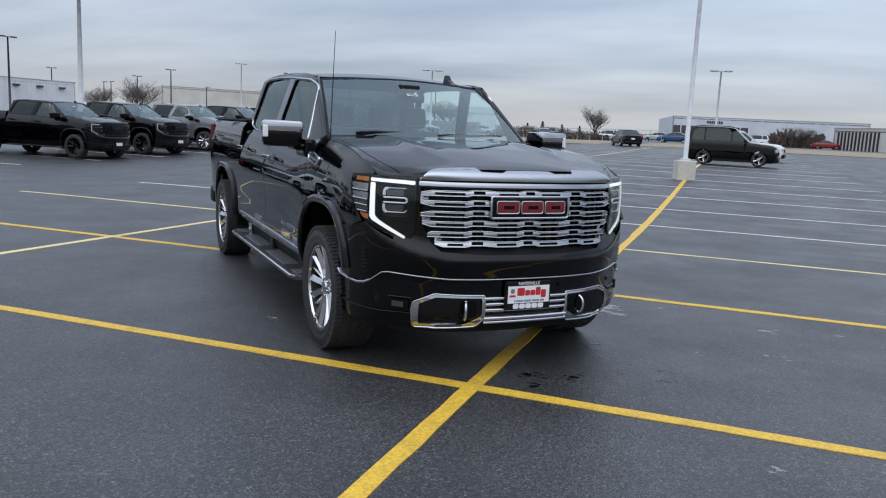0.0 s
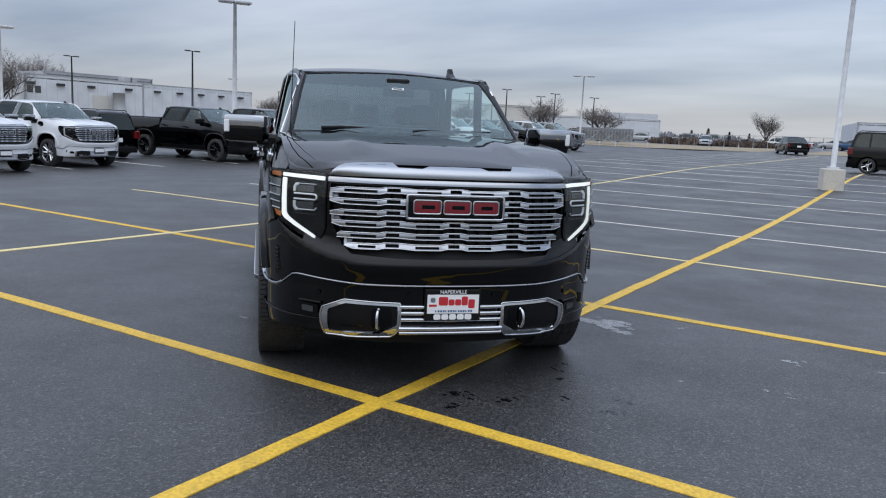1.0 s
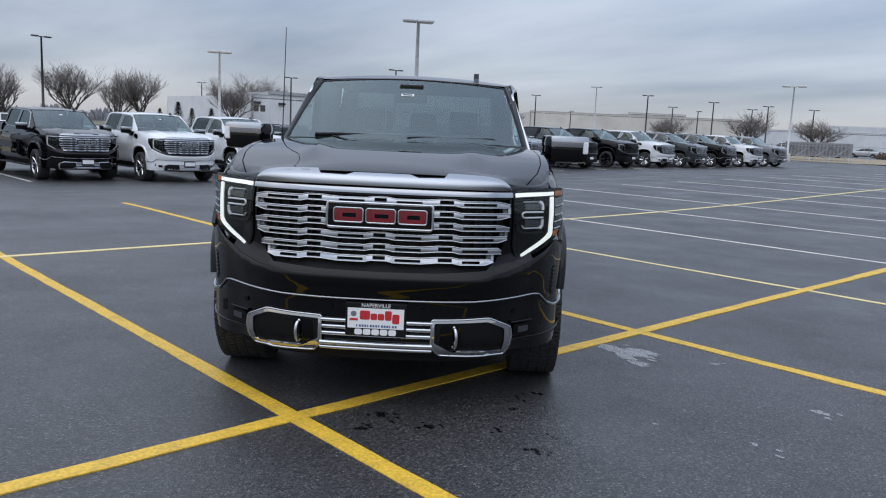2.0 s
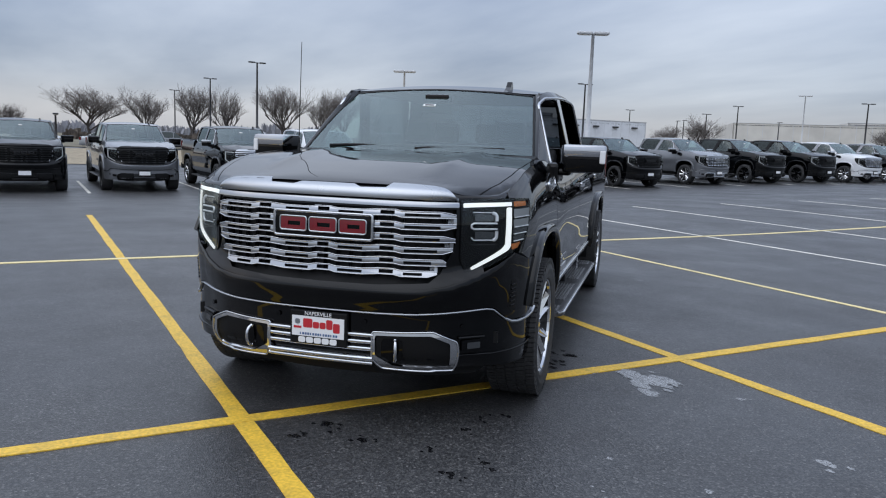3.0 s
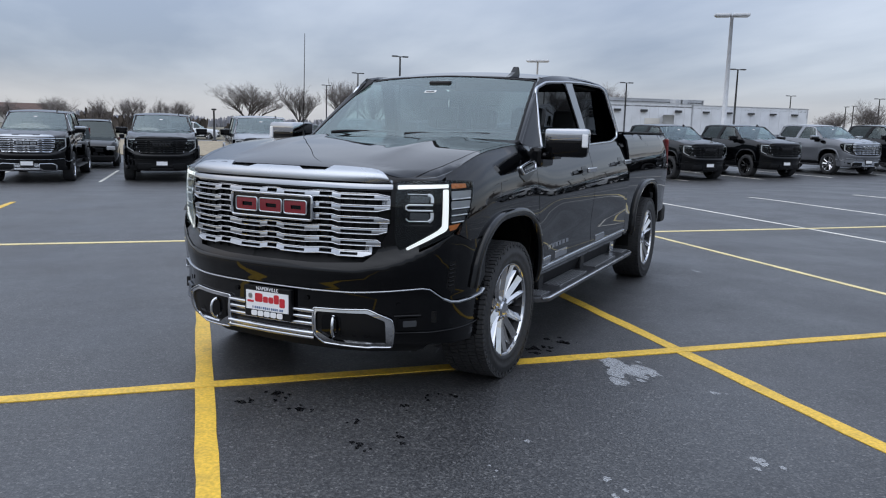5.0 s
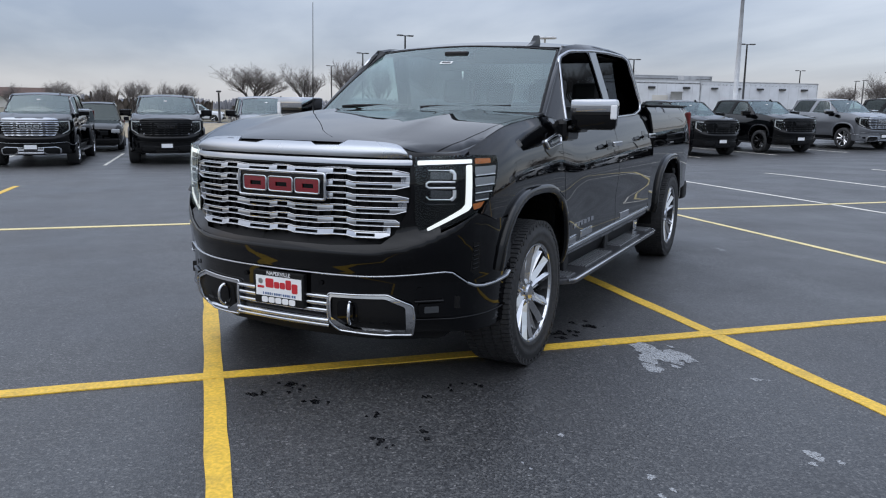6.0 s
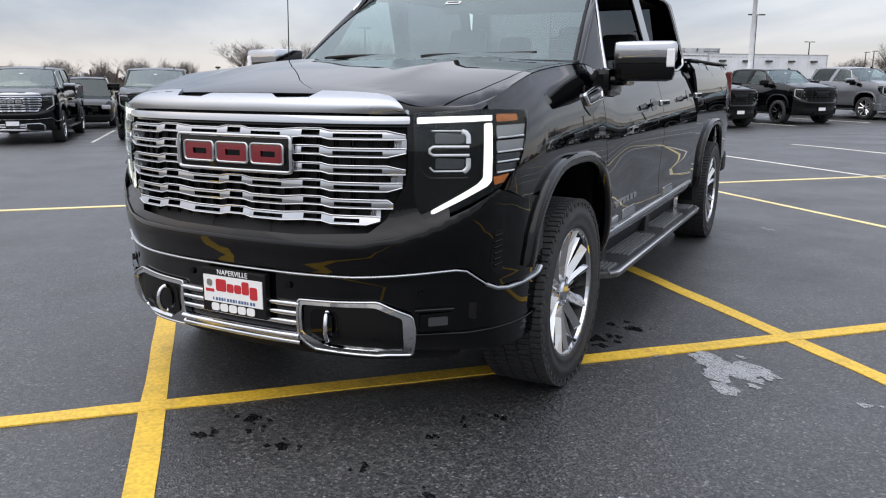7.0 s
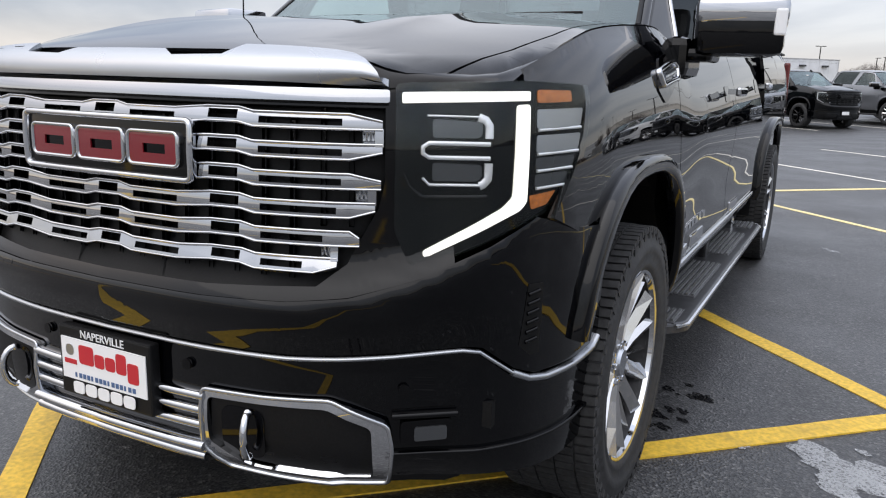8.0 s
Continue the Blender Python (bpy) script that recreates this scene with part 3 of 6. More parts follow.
def hood(x, y):
    e = 0.9 * PLAN(x)
    t = min(abs(y) / e, 1)
    zt = BELT(x) + 0.004
    crease = 0.013 * math.exp(-((abs(y) - 0.47) / 0.07) ** 2) * min(1, max(0, (0.75 - x) / 0.3))
    roll = max(0.0, (x - HOOD_FRONT(min(max(abs(y), 0.5), 0.895)) + 0.09) / 0.09) * min(1, max(0, (abs(y) - 0.58) / 0.08))
    return (x, y, zt + (HOOD_MID(x) - zt) * (1 - t ** 2.6) + crease - 0.02 * roll * roll)


HOOD_FRONT = curve_of([(0.5, 0.91), (0.61, 0.89), (0.69, 0.846), (0.76, 0.80), (0.835, 0.745), (0.868, 0.68), (0.895, 0.60)])
ROOF_MID = curve_of([(-1.02, 1.862), (-1.15, 1.892), (-1.4, 1.925), (-1.75, 1.942), (-2.2, 1.942), (-2.55, 1.925), (-2.74, 1.89)])


def roof(x, y):
    return (x, y, ROOF_MID(x) - 0.048 * (abs(y) / 0.78) ** 2.2)


def windscreen(u, v):
    """u from -1 to 1 across, v from 0 at the foot to 1 at the top."""
    w = 0.825 + (0.70 - 0.825) * v
    x = -0.365 + (-1.045 + 0.365) * v - (0.105 - 0.03 * v) * u * u
    z = 1.424 + (1.868 - 1.424) * v - (0.014 + 0.016 * v) * u * u + 0.02 * math.sin(math.pi * v)
    return (x, w * u, z)


def both(pts):
    """The outline of the left half (from the middle and back to it), mirrored to the whole."""
    return pts + [(-u, v) for u, v in pts[::-1] if abs(u) > 1e-6]


def arch(cx, w=0.52, top=1.0, foot_front=0.5, foot_rear=0.5, n=22):
    """A wheel opening's edge, from its front foot over the top to its rear foot."""
    pts = []
    for k in range(n + 1):
        a = math.pi * k / n
        c, s = math.cos(a), math.sin(a)
        pts.append((cx + w * math.copysign(abs(c) ** 0.72, c), 0.45 + (top - 0.45) * abs(s) ** 0.72))
    return [(cx + w, foot_front)] + [p for p in pts if p[1] > 0.5] + [(cx - w, foot_rear)]


def surface_normal(f, u, v, e=0.004):
    n = (Vector(f(u + e, v)) - Vector(f(u - e, v))).cross(Vector(f(u, v + e)) - Vector(f(u, v - e))).normalized()
    return n if n.dot(Vector(f(u, v)) - MIDDLE) > 0 else -n


def along(f, pts, lift=0.0):
    out = []
    for u, v in pts:
        n = surface_normal(f, u, v)
        out.append((Vector(f(u, v)) + n * lift, n))
    return out


def ease_step(t):
    t = min(max(t, 0.0), 1.0)
    return t * t * (3 - 2 * t)


def nose_block(bm, s0, s1, za, zb, d0, d1, rise0=0.0, rise1=0.0, inset=0.003):
    """A small chamfered bar on the truck's front, from s0 to s1, za to zb; its ends may be raised."""
    n0, n1 = surface_normal(nose, s0, za), surface_normal(nose, s1, za)
    vs = []
    for d, i in ((d0, 0), (d1 - inset, 0), (d1, inset)):
        for s, n, r, si in ((s0, n0, rise0, i), (s1, n1, rise1, -i)):
            for z, zi in ((za, i * 1.6), (zb, -i)):
                vs.append(bm.verts.new(Vector(nose(s + si, z + r + zi)) + n * (d - (0.24 * (zb - za) if z == za and i else 0.0))))
    for a in (0, 4):
        for q in ((0, 1), (1, 3), (3, 2), (2, 0)):
            bm.faces.new((vs[a + q[0]], vs[a + q[1]], vs[a + q[1] + 4], vs[a + q[0] + 4]))
    bm.faces.new((vs[8], vs[9], vs[11], vs[10]))


def tyre_mesh():
    """A tyre's carcass."""
    bm = bmesh.new()
    half = [(0.262, 0.10), (0.272, 0.122), (0.285, 0.130), (0.30, 0.137), (0.304, 0.133), (0.33, 0.142), (0.352, 0.143), (0.356, 0.138), (0.378, 0.136), (0.394, 0.124), (0.399, 0.10)]
    add_lathe(bm, half + [(0.399, 0.0)] + [(r, -y) for r, y in half[::-1]], 48)
    bmesh.ops.recalc_face_normals(bm, faces=bm.faces[:])
    return mesh_of(bm, "tyre")


def tread_mesh(n=92):
    """n rows of tread blocks round a tyre."""
    bm = bmesh.new()
    for k in range(n):
        a = k * math.tau / n
        for y0, y1, r1, sh, wd in ((-0.136, -0.088, 0.405, 0.0, 0.80), (-0.082, -0.032, 0.4065, 0.5, 0.9), (-0.027, 0.027, 0.407, 0.15, 0.92), (0.032, 0.082, 0.4065, 0.6, 0.9), (0.088, 0.136, 0.405, 0.1, 0.80)):
            w = math.tau / n * wd * 0.40
            m = Matrix.Rotation(-(a + sh * math.tau / n), 4, "Y")
            vs = [bm.verts.new(m @ Vector((r, y, t * (1 if r < 0.4 else 0.94)))) for r in (0.386, r1) for y, t in ((y0, -w / 2), (y1, -w / 2 + 0.004), (y1, w / 2 + 0.004), (y0, w / 2))]
            for q in ((4, 5, 6, 7), (0, 1, 5, 4), (1, 2, 6, 5), (2, 3, 7, 6), (3, 0, 4, 7)):
                bm.faces.new([vs[i] for i in q])
        if k % 2 == 0:
            m = Matrix.Rotation(-a, 4, "Y")
            add_box(bm, 0.372, 0.392, 0.131, 0.139, -0.010, 0.010, m)
    return mesh_of(bm, "tread")


def rim_mesh():
    """The bright lip and hub with its nuts."""
    bm = bmesh.new()
    add_lathe(bm, [(0.255, 0.09), (0.268, 0.122), (0.264, 0.127), (0.256, 0.124), (0.250, 0.10)], 64)
    add_lathe(bm, [(0.0, 0.098), (0.036, 0.098), (0.042, 0.088), (0.066, 0.086), (0.084, 0.076), (0.09, 0.05), (0.07, 0.0)], 36)
    for k in range(6):
        a = (k + 0.5) * math.tau / 6
        c = Vector((math.cos(a), 0, math.sin(a)))
        rings = [[bm.verts.new(c * 0.056 + Vector((r * math.cos(j * math.tau / 6), y, r * math.sin(j * math.tau / 6)))) for j in range(6)] for r, y in ((0.007, 0.096), (0.009, 0.092), (0.009, 0.06))]
        bm.faces.new(rings[0])
        for r0, r1 in zip(rings, rings[1:]):
            for j in range(6):
                bm.faces.new((r0[j], r0[(j + 1) % 6], r1[(j + 1) % 6], r1[j]))
    bmesh.ops.recalc_face_normals(bm, faces=bm.faces[:])
    return mesh_of(smooth(bm, 35), "wheel")


def spoke_mesh(sgn):
    """One of a pair of leaning, ridged spokes."""
    bm = bmesh.new()
    ring = []
    for r, off, w, y, dp in ((0.06, 0.28, 0.044, 0.084, 0.03), (0.11, 0.23, 0.046, 0.088, 0.03), (0.18, 0.215, 0.046, 0.100, 0.028), (0.254, 0.225, 0.056, 0.114, 0.026)):
        a = sgn * off
        c, t = Vector((math.cos(a), 0, math.sin(a))), Vector((-math.sin(a), 0, math.cos(a)))
        ring.append([bm.verts.new(c * r + t * u * w + Vector((0, yy, 0))) for u, yy in ((-0.5, y - dp), (-0.5, y - 0.012), (-0.22 * sgn, y + 0.006), (0.5, y - 0.012), (0.5, y - dp))])
    for r0, r1 in zip(ring, ring[1:]):
        for j in range(5):
            bm.faces.new((r0[j], r0[(j + 1) % 5], r1[(j + 1) % 5], r1[j]))
    bm.faces.new(ring[0])
    bm.faces.new(ring[-1])
    bmesh.ops.recalc_face_normals(bm, faces=bm.faces[:])
    return mesh_of(bm, "spoke")


def words(text, size, material_, parent, m, name="lettering"):
    """Words as flat raised mesh, centred at m, in its x-y plane."""
    c = bpy.data.curves.new("words", "FONT")
    c.body, c.size, c.align_x, c.align_y, c.extrude = text, size, "CENTER", "CENTER", 0.0008
    tmp = new("words", c)
    me = bpy.data.meshes.new_from_object(tmp.evaluated_get(bpy.context.evaluated_depsgraph_get()))
    bpy.data.objects.remove(tmp)
    me.transform(m)
    me.materials.clear()
    return part(name, me, material_, parent)


LEFT_PANES = []


def pickup(m, label, group=""):
    """A full-size crew-cab pickup with a bright bar grille."""
    tr = thing("pickup_truck", m, label, "pickup truck", group)
    P, C = black_paint, chrome
    # painted panels
    part("hood", panel("hood", [(-0.405, 0)] + [(-0.385, -0.3), (-0.34, -0.6), (-0.29, -0.862), (0.2, -0.868), (0.45, -0.852), (0.62, -0.82), (0.74, -0.775), (0.795, -0.75), (0.846, -0.69), (0.89, -0.61), (0.925, -0.4), (0.935, -0.2), (0.938, 0), (0.935, 0.2), (0.925, 0.4), (0.89, 0.61), (0.846, 0.69), (0.795, 0.75), (0.74, 0.775), (0.62, 0.82), (0.45, 0.852), (0.2, 0.868), (-0.29, 0.862), (-0.34, 0.6), (-0.385, 0.3)], hood, 0.06), P, tr)
    part("roof", panel("roof", [(-1.06, 0), (-1.075, -0.3), (-1.11, -0.62), (-1.16, -0.70), (-1.3, -0.745), (-1.5, -0.775), (-2.5, -0.785), (-2.68, -0.76), (-2.735, -0.6), (-2.74, 0), (-2.735, 0.6), (-2.68, 0.76), (-2.5, 0.785), (-1.5, 0.775), (-1.3, 0.745), (-1.16, 0.70), (-1.11, 0.62), (-1.075, 0.3)], roof, 0.08), P, tr)
    f_arch, r_arch = arch(AXLES[0], 0.51, 0.975), arch(AXLES[1], 0.52, 0.975)
    window = rounded([(-0.735, 1.338), (-0.80, 1.50), (-0.96, 1.775), (-1.12, 1.826), (-1.5, 1.85), (-2.0, 1.868), (-2.42, 1.866), (-2.55, 1.835), (-2.79, 1.50), (-2.77, 1.435), (-2.53, 1.394), (-1.6, 1.368)], 0.05)
    front_win = rounded([(-0.755, 1.347), (-0.815, 1.50), (-0.975, 1.765), (-1.125, 1.814), (-1.425, 1.836), (-1.60, 1.55), (-1.69, 1.378)], 0.035)
    rear_win = rounded([(-1.62, 1.846), (-1.95, 1.856), (-2.41, 1.855), (-2.535, 1.828), (-2.775, 1.50), (-2.755, 1.443), (-2.52, 1.404), (-1.87, 1.386), (-1.79, 1.56)], 0.035)
    for s in (1, -1):
        wing = [(-0.455, 0.50), (-0.455, 1.40), (0.55, 1.40), (0.69, 1.40), (0.715, 1.37), (0.70, 1.345), (0.575, 1.292), (0.565, 1.20), (0.58, 1.09), (0.64, 1.0), (0.70, 0.93), (0.585, 0.885)]
        wing += [p for p in f_arch if p[1] > 0.5 and not (p[0] > 0.3 and p[1] < 0.88)] + [(-0.452, 0.5)]
        part("front_wing", panel("front_wing", wing, side, 0.04, sign=s), P, tr)
        top = [(-0.43, 0.869), (-0.29, 0.868), (0.2, 0.874), (0.45, 0.858), (0.62, 0.826), (0.74, 0.781), (0.795, 0.756), (0.80, 0.765), (0.76, 0.825), (0.72, 0.858), (0.68, 0.878), (0.62, 0.890), (0.55, 0.898), (0.45, 0.903), (0.2, 0.9065), (-0.43, 0.9065)]
        part("wing_top", panel("wing_top", top, hood, 0.05, sign=s), P, tr)
        fd = part("front_door", panel("front_door", rounded([(-0.462, 0.505), (-0.462, 1.40), (-1.738, 1.40), (-1.738, 0.505)], 0.02), side, 0.04, sign=s), P, tr)
        rd = part("rear_door", panel("rear_door", rounded([(-1.746, 0.505), (-1.746, 1.40), (-2.895, 1.40), (-2.895, 0.75), (-2.84, 0.505)], 0.02), side, 0.04, sign=s), P, tr)
        part("cab_side", panel("cab_side", [(-0.5, 1.372), (-0.62, 1.48), (-0.86, 1.69), (-1.03, 1.825), (-1.12, 1.862), (-1.3, 1.885), (-1.7, 1.905), (-2.2, 1.91), (-2.52, 1.895), (-2.66, 1.852), (-2.74, 1.73), (-2.9, 1.44), (-2.9, 1.40), (-1.7, 1.376), (-1.0, 1.349), (-0.7, 1.345)], house, 0.07, holes=(front_win, rear_win), sign=s), P, tr)
        # windscreen pillar
        def pillar(t, k):
            a = Vector(windscreen(1.0, t))
            b = Vector(house(*[(-0.5, 1.372), (-0.62, 1.48), (-0.86, 1.69), (-1.03, 1.825), (-1.12, 1.862)][0])) if t <= 0 else Vector(house(-0.5 - 0.56 * t, 1.372 + 0.468 * t))
            q = a.lerp(b, k)
            return tuple(q + Vector((0.01, 0.022, 0.008)) * (4 * k * (1 - k)))
        part("windscreen_pillar", panel("windscreen_pillar", [(-0.02, 0.03), (1.03, 0.03), (1.03, 0.97), (-0.02, 0.97)], pillar, 0.12, sign=s), P, tr)
        bs = [(-2.905, 0.52), (-2.905, 1.475), (-4.82, 1.475), (-4.83, 1.3), (-4.80, 0.62), (-4.28, 0.60)]
        bs += r_arch[::-1]
        part("bed_side", panel("bed_side", bs, bed_side, 0.07, sign=s), P, tr)
        part("rail_cap", box(-4.82, -2.91, (0.84 if s > 0 else -0.932), (0.932 if s > 0 else -0.84), 1.472, 1.487, None, 0.006), matt_black, tr)
        # chrome round the windows, panes, centre pillar
        part("window_trim", strip("window_trim", along(house, dense(window, 0.05), 0.001), 0.015, 0.010, True, s), C, tr)
        front_pane = panel("front_side_window", front_win, house, 0.15, 0.004, sign=s, lift=-0.012)
        rear_pane = panel("rear_side_window", rear_win, house, 0.15, 0.004, sign=s, lift=-0.012)
        if s < 0:
            part("front_side_window", front_pane, side_glass, tr)
            part("rear_side_window", rear_pane, privacy_glass, tr)
        else:
            # wound down on this truck, closed on the parked ones
            LEFT_PANES[:] = [front_pane, rear_pane]
        part("centre_pillar", panel("centre_pillar", rounded([(-1.44, 1.835), (-1.60, 1.845), (-1.775, 1.56), (-1.85, 1.38), (-1.71, 1.375), (-1.615, 1.55)], 0.01), house, 0.1, 0.01, sign=s, lift=0.004), pillar_trim, tr)
        # wheel arches
        for ar, f, nm in ((f_arch, side, "wheel_arch_trim"), (r_arch, bed_side, "wheel_arch_trim")):
            path = []
            for u, v in dense(ar, 0.05, False):
                if u > 0.3 and v < 0.7:
                    q = (u - 0.005, v)
                else:
                    q = (u, v)
                path.append(q)
            cx = AXLES[0] if f is side else AXLES[1]
            path = [(u, v) for u, v in path if f is bed_side or u < cx or v > 0.60]
            path = [(cx + (u - cx) * 1.03, 0.45 + (v - 0.45) * 1.03 if v > 0.55 else v) for u, v in path]
            part(nm, strip(nm, along(f, path, 0.002), 0.052, 0.030, False, s), P, tr)
            liner = bmesh.new()
            ring = []
            for k in range(19):
                a = math.radians(-8 + 196 * k / 18)
                ring.append([liner.verts.new((cx + 0.525 * math.cos(a), y * s, 0.45 + 0.53 * math.sin(a))) for y in (0.45, 0.955)])
            for a, b in zip(ring, ring[1:]):
                liner.faces.new((a[0], a[1], b[1], b[0]))
            add_box(liner, cx - 0.55, cx + 0.55, s * 0.42 - 0.02, s * 0.42 + 0.02, 0.35, 1.0)
            part("wheel_well", liner, matt_black, tr)
        # door handles
        for door, hx, hz in ((fd, -1.49, 1.192), (rd, -2.62, 1.222)):
            hd = part("handle", box(hx - 0.105, hx + 0.105, s * 1.045 - 0.012, s * 1.045 + 0.012, hz - 0.019, hz + 0.019, None, 0.009), C, door, "chrome handle")
            part("handle_recess", panel("handle_recess", rounded([(hx - 0.08, hz - 0.035), (hx + 0.06, hz - 0.035), (hx + 0.06, hz + 0.04), (hx - 0.08, hz + 0.04)], 0.03), side, 0.1, 0.002, sign=s, lift=0.002), gloss_black, door)
            for e in (-0.085, 0.085):
                part("handle_post", box(hx + e - 0.012, hx + e + 0.012, s * 1.02 - 0.02, s * 1.02 + 0.02, hz - 0.012, hz + 0.012), C, hd)
        # badge bars on the door
        for k in range(6):
            x0 = -0.67 - 0.082 * k
            part("badge_bar", panel("badge_bar", rounded([(x0, 0.675), (x0 - 0.062, 0.675), (x0 - 0.062, 0.703), (x0, 0.703)], 0.006), side, 0.1, 0.004, sign=s, lift=0.005), C, fd)
        # wing vent with its bright surround; the black panel also paints the mirror's reflection
        vent = [(-0.17, 1.25), (-0.13, 1.20), (-0.22, 1.155), (-0.30, 1.18), (-0.43, 1.225), (-0.445, 1.285), (-0.36, 1.315), (-0.20, 1.29)]
        vt = part("wing_vent", panel("wing_vent", [(u, 1.0 + (v - 1.0) * 0.4 / (BELT(u) - 1.0)) for u, v in rounded(vent, 0.02)], side, 0.1, 0.004, sign=s, lift=0.004), gloss_black, tr)
        ring = [(-0.15, 1.250), (-0.18, 1.207), (-0.41, 1.230), (-0.435, 1.268), (-0.39, 1.286)]
        part("vent_surround", strip("vent_surround", along(side, dense([(u, 1.0 + (v - 1.0) * 0.4 / (BELT(u) - 1.0)) for u, v in rounded(ring, 0.015)], 0.03), 0.005), 0.014, 0.012, True, s), C, vt)
        part("vent_bar", strip("vent_bar", along(side, [(u, 1.0 + (v - 1.0) * 0.4 / (BELT(u) - 1.0)) for u, v in ((-0.21, 1.235), (-0.31, 1.247), (-0.39, 1.257))], 0.005), 0.022, 0.008, False, s), satin_chrome, vt)
        # sill, running board
        part("sill", panel("sill", [(-0.46, 0.36), (-0.46, 0.50), (-2.88, 0.50), (-2.88, 0.36)], lambda x, z: (x, 0.93 + (z - 0.5) * 0.35, z), 0.3, 0.02, sign=s), matt_black, tr)
        part("sill_trim", strip("sill_trim", along(side, dense([(-0.50, 0.555), (-2.84, 0.575)], 0.2, False), 0.002), 0.03, 0.012, False, s), C, tr)
        part("sill_trim", strip("sill_trim", along(side, dense([(-0.50, 0.605), (-0.72, 0.607)], 0.1, False), 0.002), 0.05, 0.008, False, s), C, tr)
        for bx in (-0.98, -2.02):
            part("sill_step", box(bx - 0.13, bx + 0.13, s * 0.985 - 0.012, s * 0.985 + 0.012, 0.588, 0.640, None, 0.006), C, tr)
        plan = rounded([(-0.44, s * 0.85), (-0.47, s * 1.00), (-0.55, s * 1.062), (-2.90, s * 1.062), (-2.97, s * 1.00), (-2.99, s * 0.85)], 0.03, 3)
        rb = part("running_board", extrude_outline(plan[::s], 0.036, Matrix.Translation((0, 0, 0.342)), 0.010), board_dark, tr, "dark running board with silver ribs")
        part("board_edge", tube([(-0.50, s * 1.03, 0.366), (-0.56, s * 1.060, 0.366), (-2.89, s * 1.060, 0.366), (-2.95, s * 1.03, 0.366)], 0.009, 6), board_metal, rb, "bright edge strip")
        for a, b in ((-2.94, -2.70), (-2.50, -1.82), (-1.60, -0.90), (-0.70, -0.50)):
            tp = part("tread_pad", box(a, b, s * 0.955 - 0.068, s * 0.955 + 0.068, 0.376, 0.381, None, 0.003), pad_grey, rb)
            ribs = bmesh.new()
            for k in range(6):
                y = s * 0.955 - 0.056 + 0.0224 * k
                add_box(ribs, a + 0.02, b - 0.02, y - 0.005, y + 0.005, 0.380, 0.387)
            part("tread_ribs", ribs, rib_grey, tp)
        for bx in (-0.75, -1.75, -2.7):
            part("board_bracket", box(bx - 0.05, bx + 0.05, s * 0.83 - 0.1, s * 0.83 + 0.1, 0.33, 0.50, None, 0.01), C if bx < -2 else dark_metal, rb)
        # mirror
        mm = Matrix.Translation((-0.60, s * 1.122, -0.006)) @ Matrix.Rotation(s * radians(14), 4, "Z")
        mr = part("door_mirror", box(-0.10, 0.10, -0.140, 0.140, 1.318, 1.492, mm, 0.035), gloss_black, tr)
        for f in mr.data.polygons:
            f.use_smooth = True
        mr.data.set_sharp_from_angle(angle=radians(40))
        cap = bmesh.new()
        add_box(cap, -0.108, 0.104, -0.142, 0.146, 1.418, 1.503, mm, 0.024)
        y0, y1 = (0.06, 0.147) if s > 0 else (-0.147, -0.06)
        add_box(cap, -0.108, 0.084, y0, y1, 1.402, 1.498, mm, 0.022)
        part("mirror_cap", smooth(cap, 40), C, mr, "chrome mirror cap")
        y0, y1 = (0.098, 0.136) if s > 0 else (-0.136, -0.098)
        part("turn_lamp", box(0.085, 0.108, y0, y1, 1.383, 1.468, mm, 0.008), plate_white, mr)
        arm = bmesh.new()
        add_box(arm, -0.70, -0.52, (0.88 if s > 0 else -1.06), (1.06 if s > 0 else -0.88), 1.292, 1.338, None, 0.018)
        add_box(arm, -0.76, -0.50, (0.90 if s > 0 else -0.985), (0.985 if s > 0 else -0.90), 1.24, 1.375, None, 0.03)
        part("mirror_arm", arm, gloss_black, mr)
        part("mirror_glass", box(-0.112, -0.106, -0.125, 0.125, 1.35, 1.475, mm), C, mr)
        # tail lamp
        part("tail_lamp", box(-4.845, -4.79, (0.87 if s > 0 else -0.985), (0.985 if s > 0 else -0.87), 1.0, 1.42, None, 0.015), red_lens, tr)

    # glass and cowl
    part("windscreen", panel("windscreen", [(-0.985, 0.0), (-0.5, -0.005), (0, -0.01), (0.5, -0.005), (0.985, 0.0), (0.985, 0.985), (0.5, 0.995), (0, 1.0), (-0.5, 0.995), (-0.985, 0.985)], windscreen, 0.12, 0.004), windscreen_glass, tr)
    part("windscreen_seal", strip("windscreen_seal", along(windscreen, dense([(-0.99, 0.0), (-0.99, 0.99), (0, 1.005), (0.99, 0.99), (0.99, 0.0)], 0.08, False)), 0.016, 0.004), matt_black, tr)
    part("cowl", panel("cowl", [(-0.26, -0.84), (-0.36, 0), (-0.26, 0.84), (-0.50, 0.84), (-0.42, 0), (-0.50, -0.84)], lambda x, y: (x, y, 1.408 - 0.012 * (y / 0.84) ** 2 - 0.14 * (x + 0.36)), 0.1, 0.02), matt_black, tr)
    for pts in (((-0.385, 0.02, 1.432), (-0.40, 0.1, 1.44), (-0.44, 0.42, 1.446), (-0.475, 0.62, 1.452)), ((-0.43, -0.62, 1.432), (-0.43, -0.5, 1.442), (-0.42, -0.22, 1.446), (-0.415, -0.06, 1.448))):
        part("wiper", tube(pts, [0.014, 0.012, 0.009, 0.006], 6), matt_black, tr)
